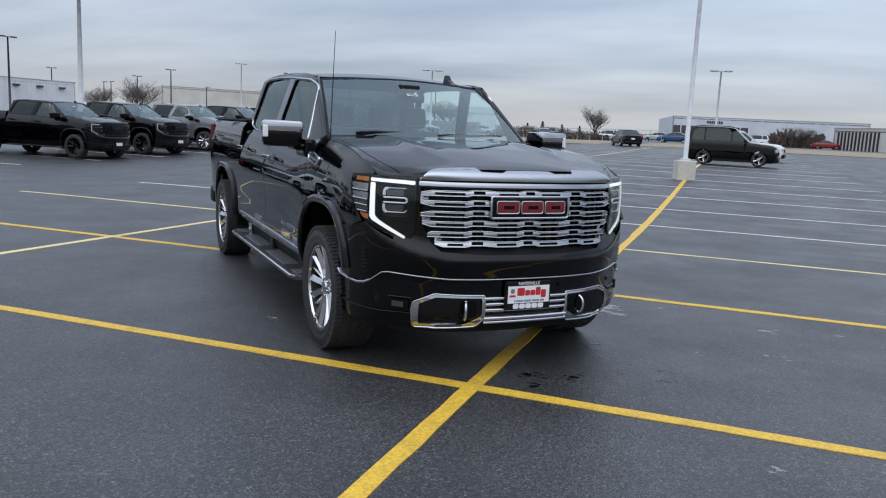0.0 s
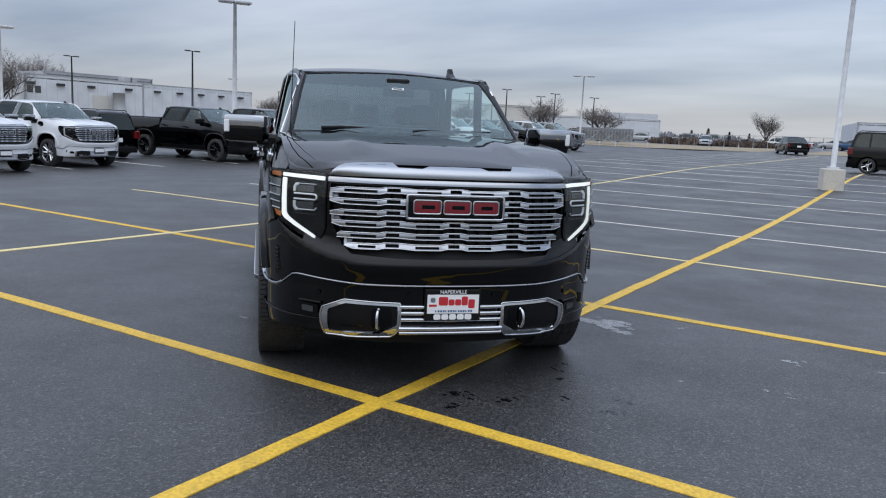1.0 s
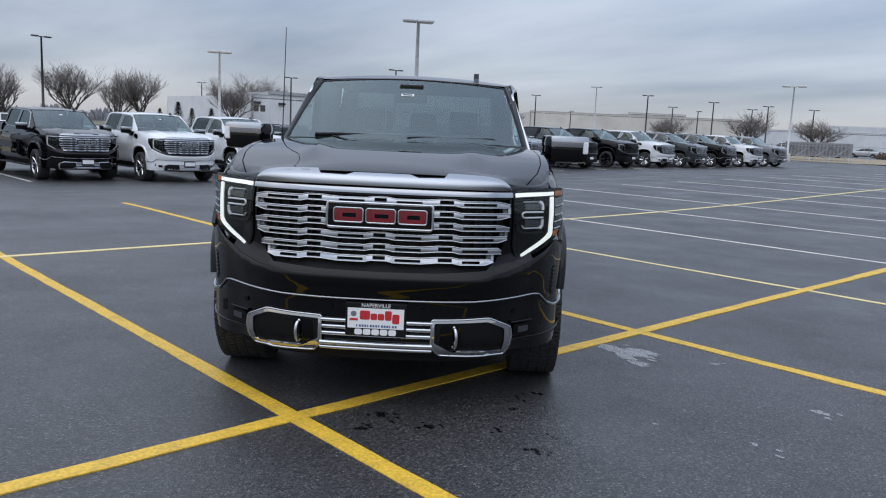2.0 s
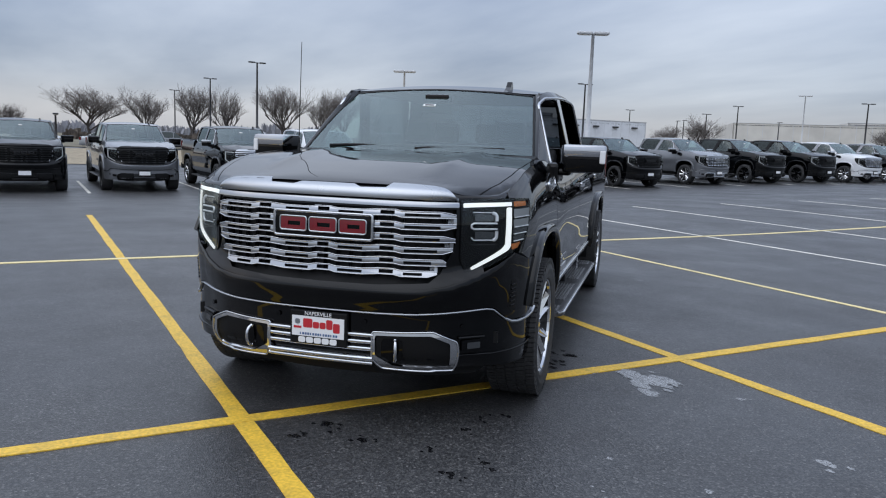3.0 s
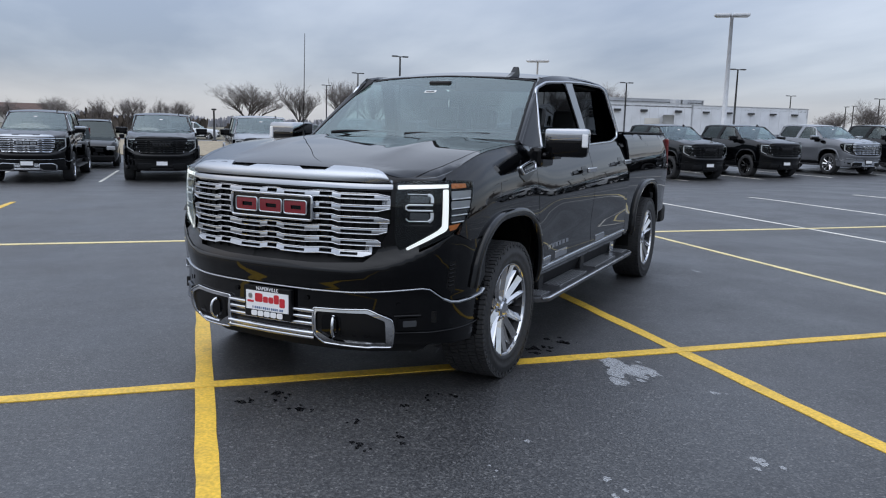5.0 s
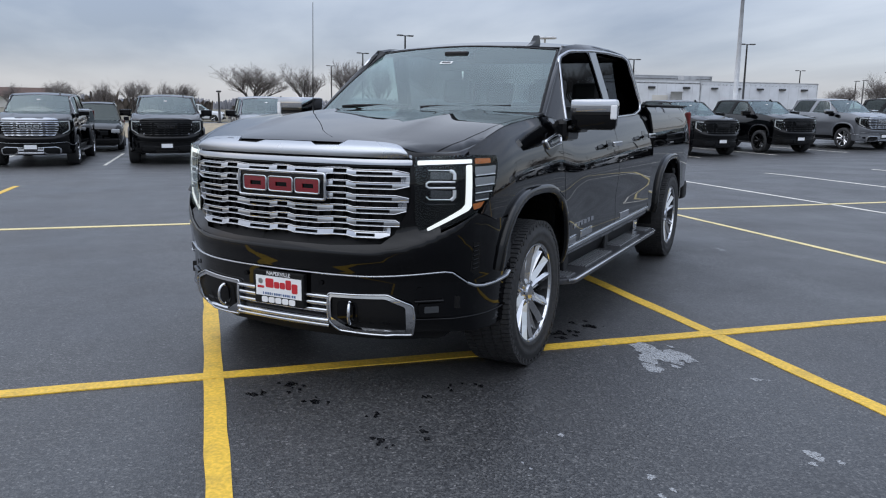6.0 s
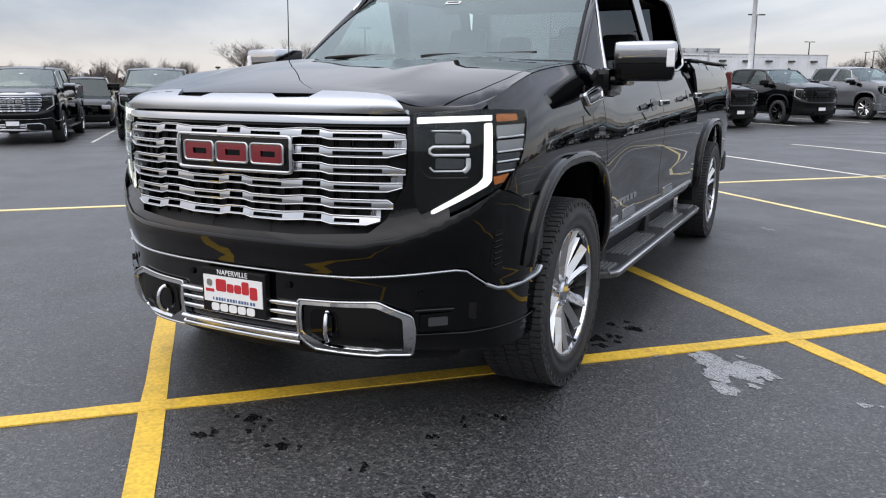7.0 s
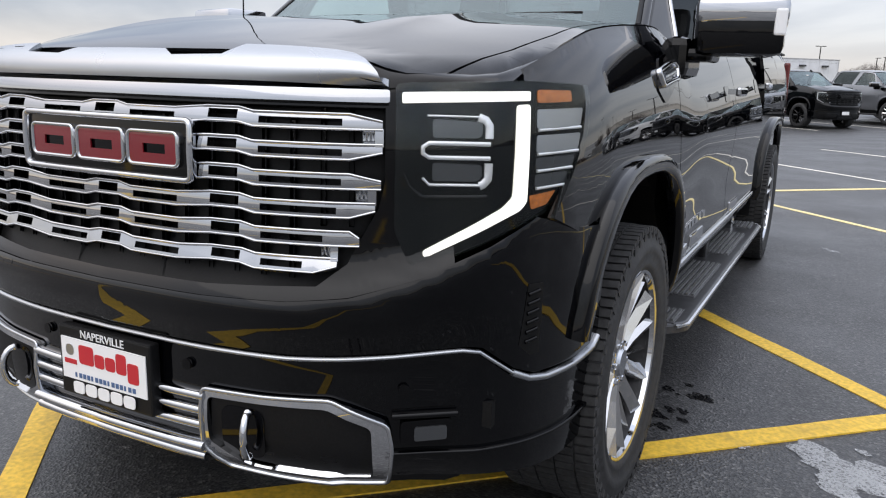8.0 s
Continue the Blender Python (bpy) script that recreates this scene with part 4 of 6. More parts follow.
    part("rear_window", panel("rear_window", [(-0.68, 1.46), (0.68, 1.46), (0.64, 1.84), (-0.64, 1.84)], lambda y, z: (-2.86 + (z - 1.45) * 0.35, y, z), 0.3, 0.004), privacy_glass, tr)
    part("cab_back", panel("cab_back", [(-0.89, 0.55), (0.89, 0.55), (0.89, 1.40), (0.79, 1.86), (-0.79, 1.86), (-0.89, 1.40)], lambda y, z: (-2.87 + max(0, z - 1.45) * 0.35, y, z), 0.3, 0.01, holes=([(-0.68, 1.46), (0.68, 1.46), (0.64, 1.84), (-0.64, 1.84)],)), P, tr)
    part("windscreen_sticker", panel("windscreen_sticker", [(-0.09, 0.66), (0.035, 0.66), (0.035, 0.70), (-0.09, 0.70)], windscreen, 0.05, 0.001, lift=0.003), paper_white, tr)
    part("sticker_print", panel("sticker_print", [(-0.075, 0.67), (0.02, 0.67), (0.02, 0.69), (-0.075, 0.69)], windscreen, 0.05, 0.0, lift=0.0045), interior_grey, tr)
    # roof aerial and mast
    fin = extrude_outline([(0.02, 0), (-0.20, 0), (-0.19, 0.04), (-0.175, 0.082), (-0.15, 0.088), (-0.10, 0.045), (-0.04, 0.018)], 0.04, Matrix.Translation((-1.10, 0.50, 1.862)) @ Matrix.Rotation(radians(90), 4, "X"), 0.008)
    part("roof_aerial", fin, gloss_black, tr)
    part("aerial_mast", tube([(-0.372, -0.834, 1.37), (-0.37, -0.832, 1.46), (-0.365, -0.815, 2.133)], [0.012, 0.0035, 0.0022], 6), matt_black, tr)

    # front: painted bumper skin; satin strips paint the sky's highlight on the ledge below
    sy = S_AT_Y
    skin = both([(0, 0.625), (sy(0.5), 0.628), (sy(0.83), 0.652), (sy(0.855), 0.648), (sy(0.91), 0.592), (sy(0.94), 0.574), (S_END - 0.02, 0.588), (S_END - 0.005, 0.61), (S_END - 0.015, 0.885), (sy(0.985), 0.895), (sy(0.945), 0.925), (sy(0.93), 0.93), (sy(0.86), 0.872), (sy(0.745), 0.808), (sy(0.62), 0.765), (sy(0.5), 0.75), (sy(0.3), 0.742), (0, 0.74)])
    part("front_skin", panel("front_skin", skin, nose, 0.022, 0.03), P, tr)
    low = both([(0, 0.37), (sy(0.3), 0.365), (sy(0.6), 0.335), (sy(0.8), 0.330), (sy(0.98), 0.335), (S_END - 0.05, 0.35), (S_END - 0.02, 0.575), (sy(0.94), 0.556), (sy(0.905), 0.576), (sy(0.85), 0.631), (sy(0.82), 0.637), (sy(0.5), 0.612), (0, 0.61)])
    bumper = part("front_bumper", panel("front_bumper", low, nose, 0.06, 0.05, lift=-0.004), P, tr)
    line = [(0, 0.617), (sy(0.3), 0.618), (sy(0.5), 0.621), (sy(0.7), 0.635), (sy(0.82), 0.645), (sy(0.85), 0.640), (sy(0.905), 0.585), (sy(0.93), 0.567), (sy(0.955), 0.562), (sy(0.985), 0.570), (S_END - 0.05, 0.582), (S_END - 0.02, 0.602)]
    for s in (1, -1):
        part("bumper_line", strip("bumper_line", along(nose, [(s * u, v) for u, v in dense(line, 0.04, False)]), 0.008, 0.009), satin_chrome, bumper)
        part("bumper_line", strip("bumper_line", along(nose, [(s * u, v) for u, v in dense(line[6:], 0.03, False)], 0.002), 0.015, 0.012), satin_chrome, bumper)
        lip = [(sy(0.70), 0.405), (sy(0.85), 0.405), (sy(0.97), 0.418), (S_END - 0.04, 0.44)]
        part("bumper_lip", strip("bumper_lip", along(nose, [(s * u, v) for u, v in dense(lip, 0.04, False)]), 0.010, 0.008), gloss_black, bumper)
        # bright frame of the lower opening, tow hook, fog lamp, slots
        ring = rounded([(sy(0.305), 0.508), (sy(0.58), 0.518), (sy(0.68), 0.475), (sy(0.68), 0.333), (sy(0.345), 0.340), (sy(0.30), 0.39)], 0.02, 3)
        outer = [(0.285, 0.520), (0.44, 0.524), (0.585, 0.531), (0.692, 0.480), (0.700, 0.430), (0.696, 0.318), (0.50, 0.322), (0.33, 0.330), (0.285, 0.385)]
        inner = [(0.300, 0.503), (0.578, 0.511), (0.662, 0.472), (0.667, 0.344), (0.40, 0.352), (0.302, 0.40)]

        def bezel(u, v):
            n = surface_normal(nose, u, v)
            mid = 0.42 + 0.03 * (abs(u) > sy(0.6))
            return tuple(Vector(nose(u, v)) + n * (0.016 - 0.16 * max(0.0, abs(v - mid) - 0.05)))
        bz = part("bumper_frame", panel("bumper_frame", [(s * sy(u), v) for u, v in rounded(outer, 0.012, 3)], bezel, 0.05, 0.03, holes=([(s * sy(u), v) for u, v in rounded(inner, 0.012, 3)],)), chrome, bumper, "chrome frame")
        part("frame_edge", strip("frame_edge", along(bezel, [(s * sy(u), v) for u, v in dense(rounded(outer, 0.012, 3), 0.04)], 0.0), 0.009, 0.006, True), C, bz)
        part("frame_infill", panel("frame_infill", [(s * u, v) for u, v in ring], nose, 0.1, 0.002, lift=0.003), matt_black, bz)
        hx = sy(0.405)
        part("tow_hook", tube([Vector(nose(s * hx, 0.43)) + Vector((0.01 + 0.03 * math.sin(a), s * 0.012 * math.sin(a), 0.052 * math.cos(a))) for a in [math.pi * k / 10 for k in range(11)]], 0.009, 8), C, bumper, "chrome tow hook")
        hole = part("hook_recess", panel("hook_recess", [(s * u, v) for u, v in rounded([(hx - 0.075, 0.37), (hx + 0.035, 0.37), (hx + 0.035, 0.49), (hx - 0.075, 0.49)], 0.03)], nose, 0.1, 0.001, lift=0.005), gloss_black, bumper)
        fg = part("fog_lamp", panel("fog_lamp", [(s * u, v) for u, v in rounded([(sy(0.715), 0.425), (sy(0.805), 0.43), (sy(0.805), 0.49), (sy(0.715), 0.485)], 0.01)], nose, 0.1, 0.01, lift=0.010), gloss_black, bumper)
        part("fog_lens", panel("fog_lens", [(s * u, v) for u, v in rounded([(sy(0.738), 0.440), (sy(0.796), 0.443), (sy(0.796), 0.475), (sy(0.738), 0.472)], 0.006)], nose, 0.1, 0.004, lift=0.014), projector_glass, fg)
        part("fog_shelf", strip("fog_shelf", along(nose, [(s * sy(0.70), 0.497), (s * sy(0.815), 0.50)], 0.002), 0.014, 0.012), gloss_black, bumper)
        for k in range(6):
            z = 0.655 + 0.022 * k
            part("side_slot", strip("side_slot", along(nose, [(s * sy(0.922), z - 0.003), (s * sy(0.930), z), (s * sy(0.938), z + 0.004)], 0.0), 0.009, 0.007), gloss_black, tr)
        part("slot_recess", panel("slot_recess", [(s * u, v) for u, v in [(sy(0.914), 0.645), (sy(0.932), 0.618), (sy(0.944), 0.622), (sy(0.944), 0.785), (sy(0.922), 0.785)]], nose, 0.05, 0.001, lift=0.0015), matt_black, tr)
        for yy, z in ((0.24, 0.567), (0.72, 0.555)):
            p, n = along(nose, [(s * sy(yy), z)], 0.0)[0]
            part("parking_sensor", tube([p, p + n * 0.006], 0.013, 12), gloss_black, bumper)
    for z in (0.365, 0.385, 0.43, 0.465, 0.50):
        path = [(u, z) for u in steps(-sy(0.29), sy(0.29), 8)]
        part("bumper_bar", strip("bumper_bar", along(nose, path), 0.020, 0.018 if z > 0.4 else 0.034), C, bumper, "chrome bar")
    part("lower_valance", panel("lower_valance", both([(0, 0.26), (sy(0.8), 0.27), (sy(0.9), 0.30), (sy(0.9), 0.36), (0, 0.375)]), nose, 0.1, 0.02, lift=-0.06), matt_black, tr)
    # number plate carrier with dealer's insert
    pm = Matrix.Translation((1.072, 0, 0.515)) @ Matrix(((0, 0, 1, 0), (1, 0, 0, 0), (0, 1, 0, 0), (0, 0, 0, 1)))
    fr = bmesh.new()
    add_box(fr, -0.158, 0.158, -0.088, 0.088, -0.03, 0.0, pm, 0.006)
    pl = part("plate_frame", fr, matt_black, tr)
    part("dealer_plate", box(-0.145, 0.145, -0.045, 0.060, 0.0005, 0.0035, pm), plate_white, pl)
    words("NAPERVILLE", 0.028, plate_white, pl, pm @ Matrix.Translation((0, 0.074, 0.002)))
    # the dealer's name as plain blocks: tall and low ones on the plate, wide ones on the frame
    for x0, x1, z0, z1 in ((-0.082, -0.030, 0.0, 0.048), (-0.027, 0.007, 0.0, 0.034), (0.010, 0.044, 0.0, 0.034), (0.047, 0.082, 0.0, 0.050), (0.085, 0.122, -0.016, 0.034)):
        part("print_block", extrude_outline(rounded([(x0, z0), (x1, z0), (x1, z1), (x0, z1)], 0.008, 2), 0.0014, pm @ Matrix.Translation((0, 0, 0.003))), print_red, pl)
    for k in range(15):
        x0 = -0.100 + 0.0142 * k
        part("print_bar", box(x0, x0 + (0.010 if k % 4 else 0.006), -0.038, -0.026, 0.003, 0.0046, pm), print_blue, pl)
    part("print_bar", box(-0.135, -0.092, -0.006, 0.006, 0.003, 0.0046, pm), print_red, pl)
    part("print_mark", extrude_outline(rounded([(-0.128, 0.016), (-0.100, 0.016), (-0.100, 0.044), (-0.128, 0.044)], 0.013, 3), 0.0016, pm @ Matrix.Translation((0, 0, 0.003))), satin_chrome, pl)
    for k in range(5):
        x0 = -0.108 + 0.0438 * k
        part("frame_block", extrude_outline(rounded([(x0, -0.079), (x0 + 0.039, -0.079), (x0 + 0.039, -0.049), (x0, -0.049)], 0.009, 2), 0.0022, pm @ Matrix.Translation((0, 0, 0.0035))), plate_white, pl)

    # grille
    opening = both([(0, 0.765), (sy(0.3), 0.768), (sy(0.555), 0.785), (sy(0.615), 0.83), (sy(0.672), 0.945), (sy(0.683), 1.0), (sy(0.683), 1.152), (0, 1.152)])
    gr = part("grille", panel("grille", opening, nose, 0.1, 0.0, lift=-0.045), matt_black, tr, "dark recess behind bright bars")
    sur = both([(0, 0.742), (sy(0.3), 0.744), (sy(0.5), 0.752), (sy(0.62), 0.768), (sy(0.745), 0.81), (sy(0.80), 0.84), (sy(0.80), 1.195), (sy(0.69), 1.2), (0, 1.2)])
    part("grille_surround", panel("grille_surround", sur, nose, 0.022, 0.02, holes=(opening,), lift=-0.007), gloss_black, gr, "gloss black surround")
    for u0, u1, v in ((-0.683, 0.683, 1.172),):
        def top_face(u, z):
            return tuple(Vector(nose(u, z)) + surface_normal(nose, u, 1.172) * (0.016 - (z - 1.172) * 0.06 - (z - 1.172) ** 2 * 5.0))
        part("top_bar", panel("top_bar", rounded([(-sy(0.69), 1.159), (sy(0.69), 1.159), (sy(0.69), 1.185), (-sy(0.69), 1.185)], 0.005, 2), top_face, 0.08, 0.03), grille_chrome, gr, "chrome bar")
    rib = bmesh.new()
    for k in range(-9, 10):
        s0 = sy(0.62) * k / 9
        nose_block(rib, s0 - 0.006, s0 + 0.006, 0.80 if abs(k) < 8 else 0.9, 1.15, -0.045, -0.03)
    part("grille_ribs", rib, gloss_black, gr)
    small, tall = [(-0.032, 0.032), (0.305, 0.378), (-0.378, -0.305)], 0.0075

    def bar_rise(u):
        """Steps of the bars: raised round their short slots."""
        u = abs(u)
        return tall * (1 - ease_step((u - 0.04) / 0.035) + ease_step((u - 0.215) / 0.08) - ease_step((u - 0.382) / 0.035))
    ends = (0.678, 0.678, 0.676, 0.666, 0.638, 0.596)
    for row, zc in enumerate((1.121, 1.061, 1.001, 0.941, 0.881, 0.822)):
        end = ends[row]

        def bar(u, z):
            n = surface_normal(nose, u, zc)
            return tuple(Vector(nose(u, z)) + n * (0.006 - (z - zc) * 0.05 - (z - zc) ** 2 * 6.0))
        halves = ((-1, 1),) if row != 1 else ((-1, -0.272), (0.272, 1))
        for h0, h1 in halves:
            y0, y1 = max(-end, h0 * (end if abs(h0) == 1 else 1)), min(end, h1 * (end if abs(h1) == 1 else 1))
            ys = sorted({y0, y1} | {y for y in (-0.62, -0.55, -0.48, -0.425, -0.417, -0.382, -0.305, -0.215, -0.14, -0.075, -0.04, 0.0, 0.04, 0.075, 0.14, 0.215, 0.305, 0.382, 0.417, 0.425, 0.48, 0.55, 0.62) if y0 + 0.012 < y < y1 - 0.012})
            sn = lambda y: math.copysign(sy(abs(y)), y) if y else 0.0
            lo, hi = [], []
            for y in ys:
                tip = 0.014 if abs(abs(y) - end) < 1e-6 else 0.0
                lo.append((sn(y), zc - 0.0150 + bar_rise(y) + (tip if row % 2 else 0)))
                hi.append((sn(y), zc + 0.0155 + bar_rise(y) - (0 if row % 2 else tip)))
            slots = []
            for a, b, zl, zh in [(q[0], q[1], -0.0085, 0.0105) for q in small] + [(-0.215, -0.082, -0.0075, 0.0065), (0.082, 0.215, -0.0075, 0.0065), (0.43, end - 0.072, -0.0075, 0.0065), (-end + 0.072, -0.43, -0.0075, 0.0065)]:
                if a > y0 + 0.01 and b < y1 - 0.01:
                    up = min(bar_rise(a + 0.004), bar_rise(b - 0.004))
                    slots.append([(sn(a), zc + zl + up), (sn(b), zc + zl + up), (sn(b), zc + zh + up), (sn(a), zc + zh + up)])
            for edge_, up, wide in ((lo, 0.5, 0.0045), (hi, 0.8, 0.006)):
                # rounded bright edges that face the sky
                path = [(p, n + Vector((0, 0, up))) for p, n in along(bar, dense(edge_, 0.05, False), 0.0)]
                part("bar_edge", strip("bar_edge", path, wide, 0.004), edge_chrome, gr)
            part("grille_bar", panel("grille_bar", lo + hi[::-1], bar, 0.12, 0.03, holes=slots), grille_chrome, gr, "chrome bar with slots")
        if row % 2 == 0:
            for s in (1, -1):
                e2 = min(end, ends[row + 1])
                tie = bmesh.new()
                nose_block(tie, s * sy(e2 - 0.036), s * sy(e2 - 0.002), zc - 0.046, zc - 0.014, -0.035, -0.004)
                for k in range(4):
                    nose_block(tie, s * sy(e2 - 0.034 + 0.008 * k), s * sy(e2 - 0.030 + 0.008 * k), zc - 0.036, zc - 0.022, -0.01, 0.001)
                bmesh.ops.recalc_face_normals(tie, faces=tie.faces[:])
                part("bar_tie", tie, satin_chrome, gr, "ribbed tie between two bars")
                cap = [(s * sy(e2 - 0.013), zc - 0.048), (s * sy(e2 + 0.002), zc - 0.048), (s * sy(e2 + 0.002), zc - 0.012), (s * sy(e2 - 0.013), zc - 0.012)]
                part("bar_end", panel("bar_end", cap, nose, 0.05, 0.03, lift=0.0065), grille_chrome, gr, "chrome end joining two bars")
    # emblem: a framed dark field with three red blocks
    em = part("emblem", panel("emblem", [(-0.268, 0.99), (0.268, 0.99), (0.268, 1.106), (-0.268, 1.106)], nose, 0.09, 0.02, lift=0.016), gloss_black, gr, "dark emblem field in a chrome frame")
    part("emblem_frame", strip("emblem_frame", along(nose, dense(rounded([(-0.27, 0.985), (0.27, 0.985), (0.27, 1.109), (-0.27, 1.109)], 0.015), 0.05), 0.012), 0.014, 0.014, True), C, em)
    for a, b in ((-0.235, -0.085), (-0.07, 0.08), (0.095, 0.24)):
        part("emblem_rim", strip("emblem_rim", along(nose, dense(rounded([(a, 1.013), (b, 1.013), (b, 1.083), (a, 1.083)], 0.014), 0.04), 0.017), 0.008, 0.009, True), C, em)
        part("emblem_block", panel("emblem_block", rounded([(a + 0.003, 1.016), (b - 0.003, 1.016), (b - 0.003, 1.080), (a + 0.003, 1.080)], 0.012), nose, 0.06, 0.004, holes=([(a + 0.045, 1.038), (b - 0.035, 1.038), (b - 0.035, 1.058), (a + 0.045, 1.058)],), lift=0.022), badge_red, em, "red block")

    # bright hood edge with its two scoops
    def edge(y, t):
        b, a = Vector(nose(math.copysign(sy(abs(y)), y) if y else 0.0, 1.198)), Vector(hood(0.938 - 0.055 * (abs(y) / 0.61) ** 2.2, y * (1 - 0.06 * t)))
        q = b.lerp(a, t)
        return (q.x + 0.022 * math.sin(math.pi * t) + 0.004, q.y, q.z + 0.004 * math.sin(math.pi * t))
    tm = both([(0, 0.02), (0.692, 0.02), (0.692, 0.15), (0.676, 0.5), (0.65, 0.8), (0.625, 0.93), (0.585, 0.985), (0.36, 1.0), (0.325, 0.62), (0.19, 0.58), (0.15, 0.80), (0, 0.82)])
    part("hood_edge", panel("hood_edge", tm, edge, 0.05, 0.016, lift=0.010), satin_chrome, tr, "chrome hood edge with two scoops")
    part("hood_scoop", panel("hood_scoop", both([(0, 0.03), (0.6, 0.03), (0.56, 0.98), (0, 0.98)]), edge, 0.08, 0.0, lift=-0.012), matt_black, tr)

    # headlights
    for s in (1, -1):
        def brow(y, t):
            """The hood's rolled corner between its edge and the lamp."""
            b, a = Vector(nose(sy(y), 1.188 + 0.10 * (y - 0.66))), Vector(hood(HOOD_FRONT(y) - 0.012, y * 0.995))
            q = b.lerp(a, t)
            return (q.x + 0.003 * math.sin(math.pi * t), q.y + 0.002 * math.sin(math.pi * t), q.z + 0.003 * math.sin(math.pi * t))
        part("hood_corner", panel("hood_corner", [(0.66, 0.0), (0.70, 0.0), (0.80, 0.0), (0.895, 0.0), (0.895, 1.0), (0.80, 1.0), (0.70, 1.0), (0.62, 1.0)], brow, 0.05, 0.01, sign=s), P, tr)
        so = S_END - 0.16
        hl = [(sy(0.70), 1.197), (sy(0.92), 1.212), (so, 1.207), (so + 0.012, 1.17), (so + 0.005, 1.10), (so - 0.045, 1.015), (sy(0.94), 0.938), (sy(0.86), 0.880), (sy(0.745), 0.816), (sy(0.725), 0.835), (sy(0.70), 0.90)]
        F = lambda pts: [(s * u, v) for u, v in pts]
        lamp = part("headlight", panel("headlight", F(rounded(hl, 0.012, 3)), lamp_face, 0.022, 0.02, lift=0.001), gloss_black, tr)
        part("daylight_strip", panel("daylight_strip", F(rounded([(sy(0.712), 1.182), (sy(0.918), 1.191), (sy(0.918), 1.172), (sy(0.712), 1.161)], 0.004, 2)), lamp_face, 0.022, 0.008, lift=0.007), led_white, lamp, "lit white daylight strip")
        part("daylight_strip", panel("daylight_strip", F(rounded([(sy(0.899), 1.163), (sy(0.918), 1.165), (sy(0.918), 0.962), (sy(0.909), 0.944), (sy(0.752), 0.842), (sy(0.748), 0.856), (sy(0.882), 0.950), (sy(0.897), 0.972)], 0.008, 3)), lamp_face, 0.022, 0.008, lift=0.007), led_white, lamp, "lit white daylight strip")
        mod = part("projector", panel("projector", F(rounded([(sy(0.735), 1.01), (sy(0.752), 0.988), (sy(0.855), 0.988), (sy(0.864), 1.005), (sy(0.864), 1.13), (sy(0.855), 1.144), (sy(0.742), 1.144), (sy(0.735), 1.135)], 0.006, 2)), lamp_face, 0.06, 0.004, lift=0.003), gloss_black, lamp)
        for w, pts in ((0.017, [(0.838, 1.136), (0.850, 1.131), (0.856, 1.12), (0.856, 1.094)]), (0.017, [(0.856, 1.044), (0.856, 1.012), (0.848, 1.0), (0.842, 0.997)]), (0.009, [(0.858, 1.083), (0.756, 1.083), (0.746, 1.075), (0.746, 1.062), (0.756, 1.054), (0.858, 1.054)]),
                       (0.006, [(0.843, 0.998), (0.757, 0.998), (0.746, 1.012)]), (0.004, [(0.753, 1.137), (0.84, 1.137)])):
            part("projector_trim", strip("projector_trim", along(lamp_face, F([(sy(u), v) for u, v in dense(pts, 0.03, False)]), 0.004), w, 0.006), lamp_trim, mod)
        for z0, z1 in ((1.094, 1.131), (1.006, 1.044)):
            part("projector_lens", panel("projector_lens", F(rounded([(sy(0.762), z0), (sy(0.838), z0), (sy(0.845), z0 + 0.008), (sy(0.845), z1 - 0.004), (sy(0.762), z1)], 0.006, 2)), lamp_face, 0.05, 0.004, lift=0.0055), projector_glass, mod)
        part("lamp_ledge", strip("lamp_ledge", along(lamp_face, F([(sy(u), v) for u, v in dense([(0.712, 1.02), (0.722, 0.992), (0.745, 0.970), (0.855, 0.972)], 0.03, False)]), 0.001), 0.016, 0.010), gloss_black, lamp)
        part("amber_marker", panel("amber_marker", F(rounded([(sy(0.928), 1.195), (so - 0.05, 1.195), (so - 0.045, 1.172), (sy(0.928), 1.168)], 0.006, 2)), lamp_face, 0.05, 0.004, lift=0.0045), amber, lamp, "amber marker")
        part("amber_marker", panel("amber_marker", F(rounded([(sy(0.922), 0.975), (sy(0.957), 0.985), (sy(0.945), 0.955), (sy(0.925), 0.945)], 0.004, 2)), lamp_face, 0.05, 0.004, lift=0.0045), amber, lamp, "amber marker")
        for z0, z1, e in ((1.115, 1.155, 0.006), (1.065, 1.102, 0.012), (1.03, 1.055, 0.03), (0.993, 1.02, 0.05)):
            part("side_reflector", panel("side_reflector", F(rounded([(sy(0.928), z0), (so - e - 0.008, z0 + 0.006), (so - e, z1 + 0.004), (sy(0.928), z1)], 0.006, 2)), lamp_face, 0.05, 0.004, lift=0.004), satin_chrome if z0 > 1.05 else projector_glass, lamp)
            part("reflector_edge", strip("reflector_edge", along(lamp_face, F([(sy(0.930), z0 - 0.003), (so - e - 0.01, z0 + 0.003)]), 0.004), 0.006, 0.005), lamp_trim, lamp)
        part("lens", panel("lens", F(rounded(hl, 0.012, 3)), lamp_face, 0.022, 0.004, lift=0.012), lens, lamp, "clear lens")

